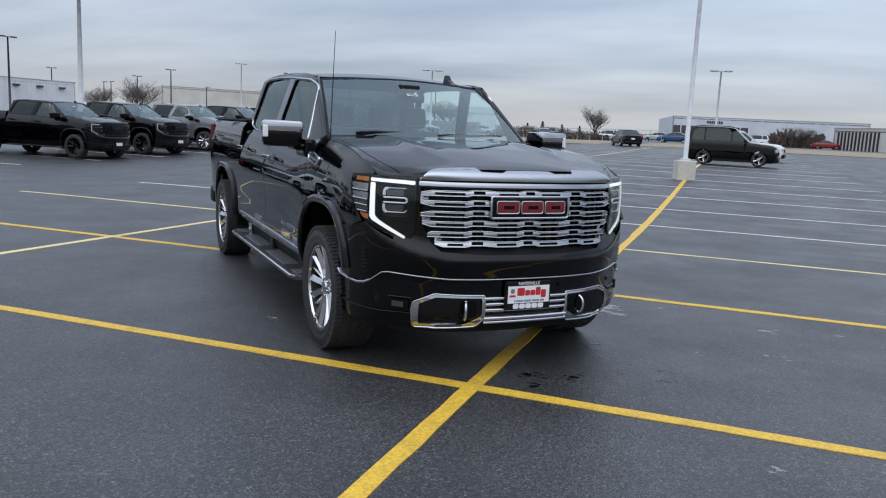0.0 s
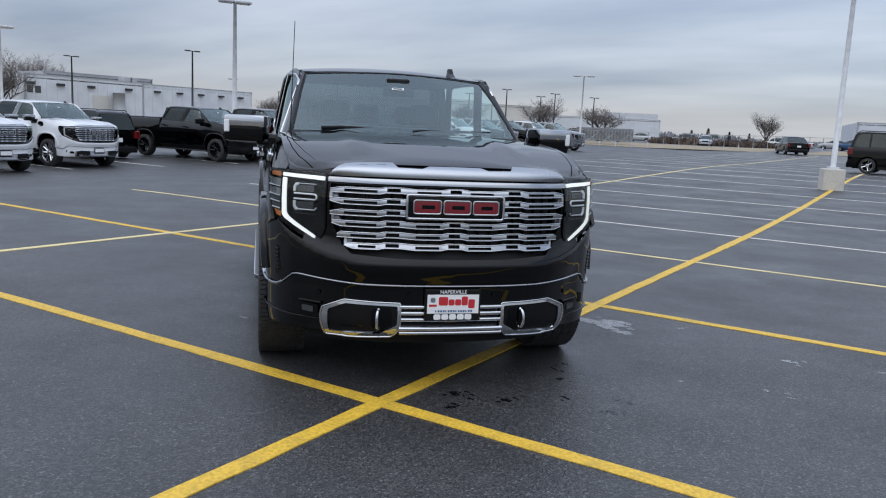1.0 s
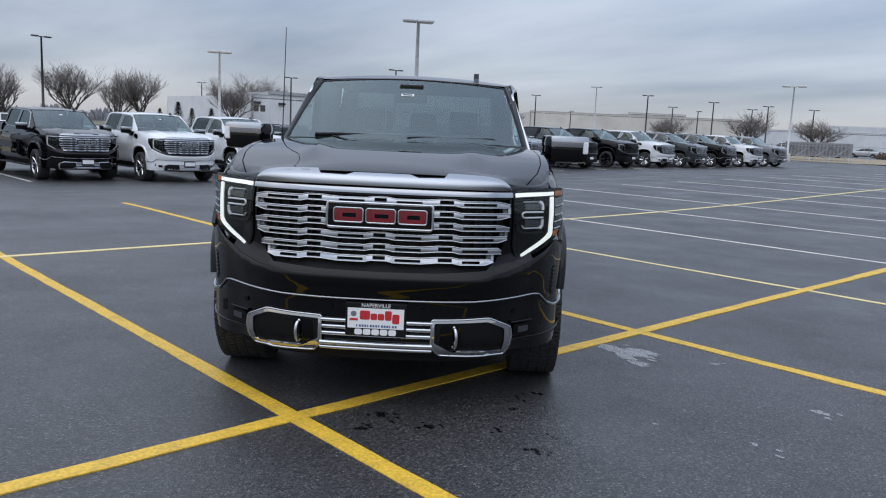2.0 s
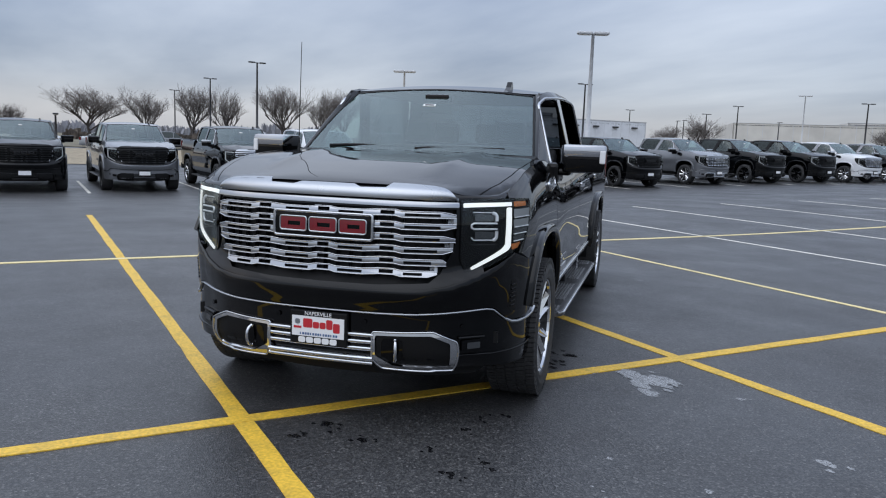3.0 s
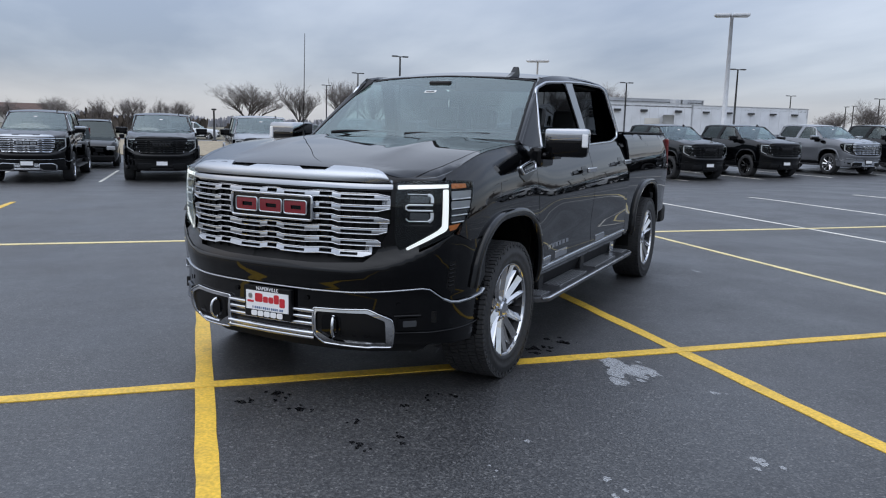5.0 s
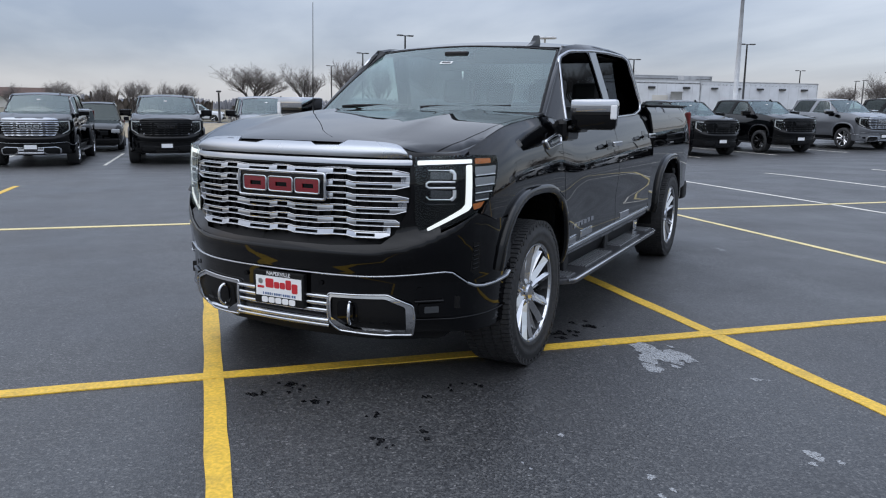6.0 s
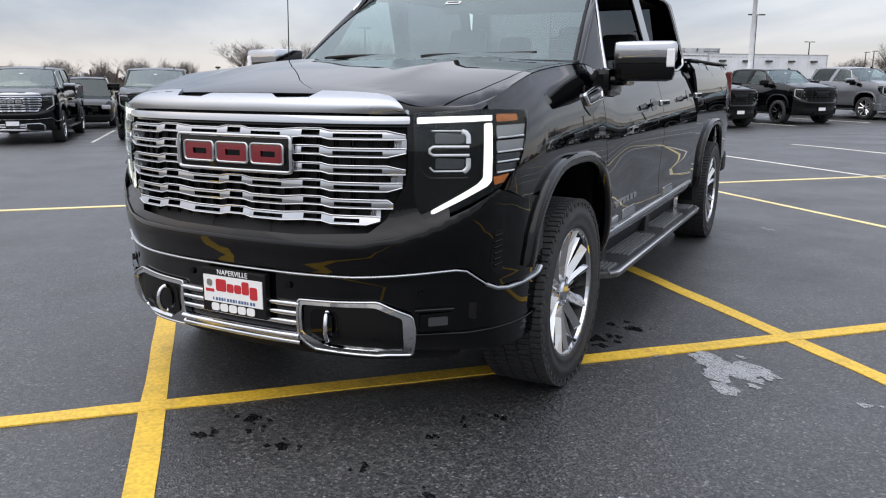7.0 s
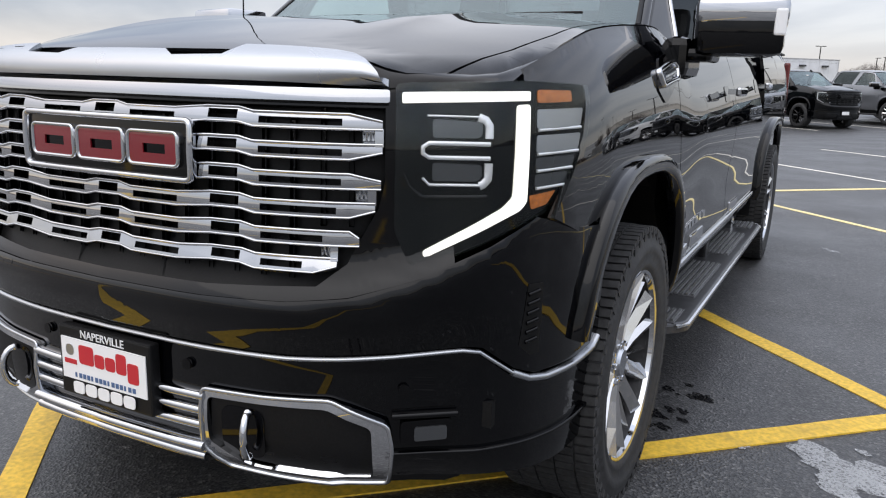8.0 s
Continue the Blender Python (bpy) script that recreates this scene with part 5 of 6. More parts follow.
    # wheels
    for ax in (AXLES[0] + 0.03, AXLES[1]):
        for s in (1, -1):
            wm = pose(ax, s * 0.893, 0.408, 0, 23 if s > 0 else 71, 0 if s > 0 else 180) @ Matrix.Diagonal((1.065, 1.0, 1.065, 1))
            wh = part("wheel", RIM, chrome, tr, "polished multi-spoke wheel", wm)
            part("tyre", TYRE, rubber, wh, "", Matrix.Diagonal((0.952, 1, 0.952, 1)))
            tagged(part("tread", TREAD, rubber, wh, "", Matrix.Diagonal((0.952, 1, 0.952, 1))), kind="stuff")
            part("barrel", DISC, dark_metal, wh)
            for k in range(6):
                for j in (0, 1):
                    part("spoke", SPOKES[j], wheel_chrome, wh, "", Matrix.Rotation(-k * math.tau / 6, 4, "Y"))
            for k in range(6):
                part("spoke_web", SPOKES[2], wheel_chrome, wh, "", Matrix.Rotation(-(k + 0.5) * math.tau / 6, 4, "Y") @ Matrix.Translation((0, -0.014, 0)) @ Matrix.Diagonal((0.99, 1.0, 0.42, 1)))
    # under the body
    part("chassis", box(-4.75, 0.85, -0.5, 0.5, 0.30, 0.55), dark_metal, tr)
    part("floor_pan", box(-4.8, 0.78, -0.88, 0.88, 0.46, 0.52), matt_black, tr)
    part("engine_bay", box(-0.45, 0.72, -0.55, 0.55, 0.5, 1.15), matt_black, tr)
    part("bed_floor", box(-4.8, -2.92, -0.88, 0.88, 0.75, 0.80), matt_black, tr)
    part("bed_front", box(-2.96, -2.92, -0.9, 0.9, 0.52, 1.46), P, tr)
    part("tailgate", box(-4.85, -4.79, -0.87, 0.87, 0.68, 1.47, None, 0.012), P, tr)
    part("rear_bumper", box(-4.97, -4.74, -0.97, 0.97, 0.46, 0.66, None, 0.04), matt_black, tr)
    for s in (1, -1):
        part("mud_flap", box(-4.22, -4.20, s * 0.88 - 0.13, s * 0.88 + 0.13, 0.22, 0.60), matt_black, tr)
    # cab interior
    part("dashboard", box(-0.98, -0.46, -0.84, 0.84, 0.9, 1.335, None, 0.06), interior_grey, tr)
    part("headliner", box(-2.70, -1.25, -0.70, 0.70, 1.845, 1.855), interior_grey, tr)
    for s in (1, -1):
        part("door_card", box(-2.86, -0.6, s * 0.875 - 0.02, s * 0.875 + 0.02, 0.55, 1.34), interior_grey, tr)
    for sx, ys, n in ((-1.62, (0.4, -0.4), 1), (-2.55, (0.42, 0.0, -0.42), 2)):
        for y in ys:
            st = part("seat", box(sx - 0.06, sx + 0.5, y - 0.25, y + 0.25, 0.7, 0.92, None, 0.05), seat_black, tr)
            mb = Matrix.Translation((sx, y, 0.85)) @ Matrix.Rotation(radians(-13), 4, "Y")
            part("seat_back", box(-0.1, 0.06, -0.25, 0.25, 0, 0.62, mb, 0.06), seat_black, st)
            part("head_rest", box(-0.08, 0.03, -0.13, 0.13, 0.65, 0.84, mb, 0.045), seat_black, st)
    wheel = bmesh.new()
    sm = Matrix.Translation((-1.12, 0.4, 1.19)) @ Matrix.Rotation(radians(-65), 4, "Y")
    add_tube(wheel, [sm @ Vector((0.185 * math.cos(a), 0.185 * math.sin(a), 0)) for a in [k * math.tau / 24 for k in range(25)]], 0.016, 8)
    add_box(wheel, -0.06, 0.06, -0.18, 0.18, -0.02, 0.015, sm, 0.01)
    part("steering_wheel", wheel, seat_black, tr)
    part("rear_view_mirror", box(-0.93, -0.90, -0.12, 0.12, 1.69, 1.75, None, 0.01), gloss_black, tr)
    part("camera_housing", box(-1.05, -0.93, -0.09, 0.09, 1.775, 1.83, None, 0.015), gloss_black, tr)
    return tr


TYRE, TREAD, RIM = tyre_mesh(), tread_mesh(), rim_mesh()
SPOKES = (spoke_mesh(1), spoke_mesh(-1), spoke_mesh(0))
disc = bmesh.new()
add_lathe(disc, [(0.0, 0.03), (0.165, 0.03), (0.165, 0.0), (0.0, 0.0)], 32)
add_lathe(disc, [(0.252, 0.11), (0.24, 0.06), (0.225, 0.0), (0.22, -0.08), (0.0, -0.08)], 40)
DISC = mesh_of(disc, "barrel")
hero = pickup(pose(-1.858, 5.258, 0, 0, 0, -44.25), "glossy black crew-cab pickup with chrome bar grille and lit headlights")

# ---- parked trucks ----
FINE = ("spoke_web", "bar_edge", "tread", "frame_edge", "badge_bar", "vent_bar", "vent_surround", "handle_recess", "handle_post", "tread_pad", "tread_ribs", "board_bracket", "board_edge", "side_slot", "slot_recess", "parking_sensor", "projector_lens", "lamp_ledge", "bar_tie", "hood_corner", "projector_trim", "projector", "reflector_edge", "side_reflector",
        "amber_marker", "print_bar", "print_block", "frame_block", "print_mark", "lettering", "emblem_rim", "steering_wheel", "camera_housing", "fog_lens", "fog_shelf", "hook_recess", "tow_hook", "sticker_print", "grille_ribs", "bumper_lip", "sill_trim", "brake_disc", "mirror_glass", "door_card", "headliner", "engine_bay", "wiper", "turn_lamp", "aerial_mast", "lower_valance", "mud_flap", "barrel", "sill_step")
BLACKOUT = ("grille_bar", "top_bar", "hood_edge", "bumper_frame", "bumper_bar", "bumper_line", "window_trim", "centre_pillar", "mirror_cap", "handle", "emblem_frame")
led_off = material("unlit_strip", (0.5, 0.5, 0.5), rough=0.3, coat=0.5)


def repaint(ob, was, now):
    for sl in ob.material_slots:
        if sl.material == was:
            sl.link = "OBJECT"
            sl.material = now


def parked_truck(x, y, turn, paint, bright, label):
    """A copy of the pickup without its smallest pieces, in another paint; bright: chrome or black trim."""
    t = copy_thing(hero, pose(x, y, gz(x, y), 0, 0, turn))
    tagged(t, label, "pickup truck", "row of parked pickup trucks")
    for o in list(t.children_recursive):
        base = o.name.split(".")[0]
        if base in FINE:
            bpy.data.objects.remove(o)
            continue
        repaint(o, black_paint, paint)
        repaint(o, badge_red, satin_chrome if bright else dark_metal)
        if base == "daylight_strip":
            repaint(o, led_white, led_off)
            tagged(o, "unlit daylight strip")
        if not bright and (base in BLACKOUT or base in ("wheel", "spoke")):
            repaint(o, chrome, gloss_black)
            for bright_metal in (satin_chrome, wheel_chrome, board_metal, grille_chrome, pillar_trim):
                repaint(o, bright_metal, gloss_black)
            if base in ("wheel", "grille_bar", "hood_edge", "top_bar", "bumper_frame", "bumper_bar", "mirror_cap", "handle"):
                tagged(o, "gloss black " + base.replace("_", " "))
    part("front_side_window", LEFT_PANES[0], side_glass, t)
    part("rear_side_window", LEFT_PANES[1], privacy_glass, t)
    return t


ROW = [
    (-20.5, -0.1, black_paint, True, "black crew-cab pickup with chrome grille, parked in the row"),
    (-21.0, 3.2, black_paint, False, "black crew-cab pickup with blacked-out grille, parked nose out"),
    (-21.4, 6.15, grey_paint, False, "grey crew-cab pickup with black grille and wheels"),
    (-20.8, 9.2, black_paint, True, "black crew-cab pickup with bright bar grille"),
    (-20.0, 11.7, white_paint, True, "white crew-cab pickup with chrome bar grille"),
    (-21.2, 15.1, white_paint, True, "white crew-cab pickup with chrome grille beside its twin"),
    (-20.95, 21.2, black_paint, False, "black crew-cab pickup with dark wheels and grille"),
    (-21.2, 24.7, black_paint, False, "black crew-cab pickup with dark wheels, next to another"),
    (-21.5, 28.8, grey_paint, True, "metallic grey crew-cab pickup with chrome trim"),
    (-21.5, 32.4, black_paint, False, "black blacked-out crew-cab pickup in the row"),
    (-21.5, 35.9, black_paint, False, "black crew-cab pickup with black trim in the row"),
    (-21.5, 39.4, white_paint, True, "white crew-cab pickup with chrome trim in the row"),
    (-21.5, 42.9, dark_grey_paint, True, "dark grey crew-cab pickup with chrome trim"),
    (-21.5, 46.4, black_paint, True, "black crew-cab pickup with chrome trim far down the row"),
    (-21.5, 49.9, white_paint, True, "white crew-cab pickup far down the row"),
    (-21.5, 53.4, grey_paint, True, "grey crew-cab pickup at the end of the row"),
]
for x, y, paint, bright, label in ROW:
    parked_truck(x, y, 1.5 + 0.8 * math.sin(y * 3), paint, bright, label)


# ---- other cars ----
def car(m, label, paint, length=4.4, width=1.82, height=1.68, kind="suv", group=""):
    """A smaller car, x ahead from the middle between its axles, y left."""
    root = thing("suv" if kind == "suv" else "sedan", m, label, "suv" if kind == "suv" else "sedan car", group)
    L, W = length / 2, width / 2
    h = height
    belt = 0.62 * h if kind == "suv" else 0.66 * h
    wb = length * 0.30
    r = 0.34 if kind == "suv" else 0.31
    if kind == "suv":
        top = [(-L, 0.45 * h), (-L + 0.02, belt), (-L + 0.06, belt + 0.02), (L * 0.30, belt), (L * 0.62, belt - 0.05), (L * 0.90, belt - 0.12), (L - 0.02, belt - 0.30)]
        glass = [(-L + 0.04, belt), (-L + 0.20, h - 0.10), (-L + 0.40, h - 0.01), (-L * 0.2, h), (L * 0.03, h - 0.05), (L * 0.37, belt)]
    else:
        top = [(-L, 0.5 * h), (-L + 0.03, belt - 0.02), (-L * 0.72, belt + 0.02), (L * 0.30, belt), (L * 0.62, belt - 0.06), (L * 0.90, belt - 0.18), (L - 0.02, belt - 0.33)]
        glass = [(-L * 0.80, belt), (-L * 0.42, h - 0.06), (-L * 0.2, h), (0.15, h - 0.02), (0.35, h - 0.1), (L * 0.56, belt)]
    zt = curve_of(top)
    wx = curve_of([(-L, W * 0.90), (-L + 0.25, W * 0.985), (-L * 0.4, W), (L * 0.5, W), (L - 0.3, W * 0.95), (L - 0.08, W * 0.82), (L, W * 0.72)])
    prof = curve_of([(0.0, 0.90), (0.15, 0.975), (0.45, 1.0), (0.8, 0.985), (0.93, 0.95), (1.0, 0.86)])

    def flank(x, v):
        z0 = 0.24
        return (x, wx(x) * prof(v), z0 + (zt(x) - z0) * v)
    arches = []
    for cx in (-wb, wb):
        arches.append([(cx + (r + 0.07) * math.cos(a), 0.09 + (r + 0.07) * math.sin(a) / (zt(cx) - 0.24)) for a in [math.pi * k / 12 for k in range(13)]])
    fl = [(L - 0.03, 0.0), (L - 0.03, 1.0), (-L + 0.02, 1.0), (-L + 0.02, 0.0)]
    for a in arches:
        i = [(p[0], max(p[1], 0.0)) for p in a][::-1]
        fl += [(i[0][0], 0.0)] + i + [(i[-1][0], 0.0)]
    for s in (1, -1):
        part("body_side", panel("body_side", fl, flank, 0.12, 0.02, sign=s), paint, root)
        part("sill", box(-wb + r + 0.05, wb - r - 0.05, s * W * 0.93 - 0.03, s * W * 0.93 + 0.03, 0.2, 0.32), matt_black, root)

    def deck(x, v):
        return (x, v * wx(x) * 0.865, zt(x) + 0.03 * (1 - v * v))
    part("hood", panel("hood", [(L * 0.32, -1), (L - 0.03, -1), (L - 0.03, 1), (L * 0.32, 1)], deck, 0.25, 0.03), paint, root)
    if kind != "suv":
        part("trunk_lid", panel("trunk_lid", [(-L + 0.02, -1), (-L * 0.6, -1), (-L * 0.6, 1), (-L + 0.02, 1)], deck, 0.25, 0.03), paint, root)
    for x0, d, z1, nm in ((L, 1, zt(L - 0.03), "front_end"), (-L, -1, zt(-L + 0.03) if kind != "suv" else belt, "rear_end")):
        part(nm, panel(nm, rounded([(-1, 0.28), (1, 0.28), (1, z1 + 0.01), (-1, z1 + 0.01)], 0.05), lambda y, z: (x0 - d * 0.03 - d * 0.10 * y * y - d * 0.05 * abs(z - 0.55) ** 1.5, y * wx(x0 - d * 0.03) * 0.94, z), 0.2, 0.04), paint, root)
        part("bumper", box(min(x0 - d * 0.14, x0 + d * 0.03), max(x0 - d * 0.14, x0 + d * 0.03), -W * 0.84, W * 0.84, 0.24, 0.46, None, 0.05), paint if kind != "suv" else matt_black, root)
    part("grille", box(L - 0.05, L + 0.015, -0.42, 0.42, 0.56, 0.72, None, 0.02), gloss_black, root)
    zg = belt + 0.01

    def upper(x, z):
        return (x, wx(x) * 0.865 - (z - belt) * 0.28, z)
    ol = rounded(glass, 0.06, 3)
    inner = [(p[0] * 0.93 + 0.0, belt + 0.03 + (p[1] - belt) * 0.84) for p in glass]
    mid = inner[0][0] * 0.35 + inner[-1][0] * 0.65
    for s in (1, -1):
        part("cab_side", panel("cab_side", ol, upper, 0.2, 0.02, sign=s), paint, root)
        xa, xb = -0.55 if kind == "suv" else -0.5, 0.35
        def zhi(x):
            return curve_of(inner)(x)
        for a, b in ((inner[0][0] + 0.03, -0.62 * L), (-0.58 * L, -0.03 * L), (0.0, inner[-1][0] - 0.04)):
            if b - a < 0.1:
                continue
            w = [(a, belt + 0.035)] + [(x, zhi(x)) for x in steps(a, b, 6)] + [(b, belt + 0.035)]
            w = [p for i_, p in enumerate(w) if i_ == 0 or (Vector(p) - Vector(w[i_ - 1])).length > 0.012]
            part("side_window", panel("side_window", w, upper, 0.25, 0.004, sign=s, lift=0.006), privacy_glass, root)
        part("door_mirror", box(L * 0.26, L * 0.26 + 0.12, s * (W + 0.08) - 0.09, s * (W + 0.08) + 0.09, belt, belt + 0.15, None, 0.03), paint, root)
        part("headlight", box(L - 0.22, L - 0.03, s * W * 0.70 - 0.14, s * W * 0.70 + 0.14, belt - 0.40, belt - 0.26, None, 0.03), lens_grey, root)
        part("tail_lamp", box(-L - 0.005, -L + 0.20, s * W * 0.86 - 0.10, s * W * 0.86 + 0.11, belt - 0.30, belt - 0.03, None, 0.02), red_lens, root)
        for cx in (-wb, wb):
            sc = r / 0.41
            wm = pose(cx, s * (W - 0.13), r, 0, 31, 0 if s > 0 else 180) @ Matrix.Diagonal((sc, 0.8, sc, 1))
            wh = part("wheel", RIM, chrome, root, "", wm)
            part("barrel", DISC, dark_metal, wh)
            part("tyre", TYRE, rubber, wh, "", Matrix.Diagonal((0.952, 1, 0.952, 1)))
            for k in range(6):
                part("spoke", SPOKES[k % 2], chrome, wh, "", Matrix.Rotation(-k * math.tau / 6, 4, "Y"))
    gx = dict(glass)
    tops = [p for p in glass if p[1] > h - 0.15]
    tf, tb = max(tops, key=lambda p: p[0]), min(tops, key=lambda p: p[0])
    rt = curve_of(glass)
    part("roof", panel("roof", [(tb[0] - 0.03, -1), (tf[0] + 0.03, -1), (tf[0] + 0.03, 1), (tb[0] - 0.03, 1)], lambda x, v: (x, v * (wx(x) * 0.865 - (rt(x) - belt) * 0.28), rt(x) + 0.03 * (1 - v * v)), 0.25, 0.02), paint, root)
    for (x0, z0), (x1, z1), nm in ((glass[-1], tf, "windscreen"), (glass[0], tb, "rear_window")):
        part(nm, panel(nm, [(-0.96, 0.02), (0.96, 0.02), (0.96, 0.98), (-0.96, 0.98)], lambda v, t: (x0 + (x1 - x0) * t + 0.03 * (1 - v * v) * (1 if x0 > 0 else -1), v * (wx(x0) * 0.865 - (z1 - z0) * t * 0.28), z0 + (z1 - z0) * t), 0.25, 0.004), privacy_glass, root)
    part("chassis", box(-L + 0.2, L - 0.2, -W * 0.7, W * 0.7, 0.2, 0.6), matt_black, root)
    part("cabin", box(-L * 0.62, L * 0.25, -W * 0.62, W * 0.62, 0.5, belt + 0.05, None, 0.05), seat_black, root)
    part("plate", box(-L - 0.03, -L - 0.01, -0.15, 0.15, 0.62, 0.76), plate_white, root)
    if kind == "suv":
        for s in (1, -1):
            part("roof_rail", tube([(tb[0] + 0.1, s * W * 0.62, h - 0.01), (tb[0] + 0.2, s * W * 0.62, h + 0.04), (tf[0] - 0.2, s * W * 0.62, h + 0.035), (tf[0] - 0.05, s * W * 0.62, h - 0.02)], 0.016, 6), dark_metal, root)
    return root


lens_grey = material("headlamp_glass", (0.45, 0.46, 0.47), rough=0.1, coat=1.0)


def at(x, y, turn):
    return pose(x, y, gz(x, y), 0, 0, turn)


black_suv = car(at(-28.5, 0.5, 4), "black suv parked between two pickups", black_paint)
copy_thing(black_suv, at(-25.4, 17.9, 181))
dark_suv = car(at(-0.1, 38.5, -5), "black older suv with light alloy wheels", black_paint, 3.98, 1.76, 1.74)
white_suv = car(at(0.3, 48, -6), "white suv parked behind a dark one", white_paint, 4.7, 1.88, 1.70)
sedan = car(at(-9.2, 71, 112), "black sedan seen from behind, on open asphalt", black_paint, 4.6, 1.8, 1.46, "sedan")
red = car(at(14.4, 147, 8), "red car far off on the road", red_paint, 4.7, 1.85, 1.5, "sedan")
silver = car(at(-27, 115, -78), "silver car in a far lot", silver_paint, 4.6, 1.82, 1.48, "sedan")
grey_far = car(at(-33, 125, 185), "grey suv in a far lot", grey_paint)
white_far = car(at(-36, 100, 190), "white suv in the next lot", white_paint, 4.7, 1.88, 1.70)
blue_far = car(at(-8, 112, 175), "blue car in a far lot", blue_paint, 4.6, 1.82, 1.48, "sedan")
# the last copy, a blue car, stands in for a blue canopy
for i, (src, x, y, turn) in enumerate(((white_far, -42, 102, 186), (silver, -16, 122, 183), (white_far, 2, 120, 182), (grey_far, -29, 123, 182), (silver, -41, 128, 183), (grey_far, -4, 124, 182), (white_far, -20, 128, 184), (silver, -12, 130, 182), (silver, -14.6, 199, 5),
                                       (silver, -74, 10, 80), (grey_far, -76, 16, 84), (white_far, -73, 21, 82), (white_far, -78, 4, 82), (grey_far, -60, 34, 4), (silver, -58, 38, 5), (blue_far, -47, 62, 100))):
    copy_thing(src, at(x, y, turn))

# ---- lamp posts ----
white_metal = material("white_post_paint", (0.62, 0.63, 0.64), rough=0.45, grain=(6, 0.15), stain=(2, 0.3, (0.4, 0.39, 0.37)))
black_metal = material("dark_post_paint", (0.035, 0.035, 0.038), rough=0.5, grain=(6, 0.3))
lamp_glass = material("lamp_diffuser", (0.5, 0.5, 0.48), rough=0.3)


def lamp_post(x, y, height, material_, heads, label, radius=0.11, base=0.0, spread=0.9, turn=0.0, group=""):
    p = thing("lamp_post", pose(x, y, gz(x, y), 0, 0, turn), label, "lamp post", group)
    if base:
        part("footing", box(-base / 2, base / 2, -base / 2, base / 2, -0.05, base * 1.05, None, 0.03), concrete, p, "pale concrete footing")
    part("pole", tube([(0, 0, 0), (0, 0, height * 0.5), (0, 0, height)], [radius, radius * 0.85, radius * 0.6], 10), material_, p)
    part("base_plate", box(-radius * 1.8, radius * 1.8, -radius * 1.8, radius * 1.8, base * 1.05 - 0.01, base * 1.05 + 0.06, None, 0.01), material_, p)
    part("arm", box(-spread, spread, -0.05, 0.05, height - 0.04, height + 0.06, None, 0.01), material_, p)
    for s in ((-1, 1) if heads == 2 else (1,)):
        hd = part("lamp_head", box(s * spread - 0.38, s * spread + 0.38, -0.22, 0.22, height - 0.02, height + 0.12, None, 0.055), material_, p)
        part("diffuser", box(s * spread - 0.3, s * spread + 0.3, -0.16, 0.16, height - 0.05, height - 0.025), lamp_glass, hd)
    return p


def at_bearing(px, py, bearing, distance):
    a = radians(bearing)
    return px + distance * math.cos(a), py + distance * math.sin(a)


lamp_post(-1.47, 26.2, 9.5, white_metal, 2, "tall white lamp post on a concrete footing", 0.078, 0.58, 1.0, 20)
lamp_post(-28.9, 28.5, 7.0, white_metal, 2, "stout white lamp post with two flat heads", 0.13, 0.0, 0.42, 60)
lamp_post(*at_bearing(1.54, 1.54, 113.0, 80), 6.75, white_metal, 2, "white lamp post at the end of the truck row", 0.095, 0.6, 0.7, 20)
lamp_post(*at_bearing(0, 0, 91.4, 78), 7.2, white_metal, 2, "white lamp post far across the lot", 0.12, 0.6, 0.65, 0)
lamp_post(*at_bearing(2.83, 3.69, 155.2, 55), 6.15, white_metal, 2, "pale lamp post behind the parked trucks", 0.1, 0.0, 0.4, 60)
lamp_post(*at_bearing(0, 0, 125.1, 120), 8.7, white_metal, 2, "thin pale utility post with cross arms", 0.1, 0.0, 0.5, 40)
for px, py, az, d, rise in ((1.54, 1.54, 140.6, 115, 0.076), (1.54, 1.54, 148.1, 130, 0.060), (1.54, 1.54, 154.3, 190, 0.048), (2.83, 3.69, 165.4, 100, 0.087), (2.83, 3.69, 168.5, 135, 0.065), (2.83, 3.69, 170.8, 175, 0.049),
                          (2.83, 3.69, 138.5, 190, 0.046), (2.83, 3.69, 133.3, 190, 0.043), (2.83, 3.69, 131.3, 170, 0.053), (2.83, 3.69, 128.6, 220, 0.035), (1.54, 1.54, 122.6, 150, 0.057), (1.54, 1.54, 120.9, 180, 0.044), (1.54, 1.54, 119.2, 190, 0.040),
                          (1.54, 1.54, 118.2, 165, 0.051), (1.54, 1.54, 115.7, 180, 0.044), (1.54, 1.54, 114.7, 170, 0.048), (1.54, 1.54, 111.9, 180, 0.045), (0, 0, 134.0, 220, 0.034), (3.13, 4.16, 134.9, 220, 0.035)):
    x, y = at_bearing(px, py, az, d)
    lamp_post(x, y, 1.48 + rise * d - gz(x, y), black_metal, 2 if rise > 0.042 else 1, "tall dark lamp post with flat heads", 0.16, 0.0, 0.75 if rise > 0.042 else 0.5, az - 60, "dark lamp posts of the lots")
x, y = at_bearing(3.13, 4.16, 178.8, 75)
lamp_post(x, y, 2.8, black_metal, 1, "short dark post by the verge", 0.12, 0.0, 0.3)

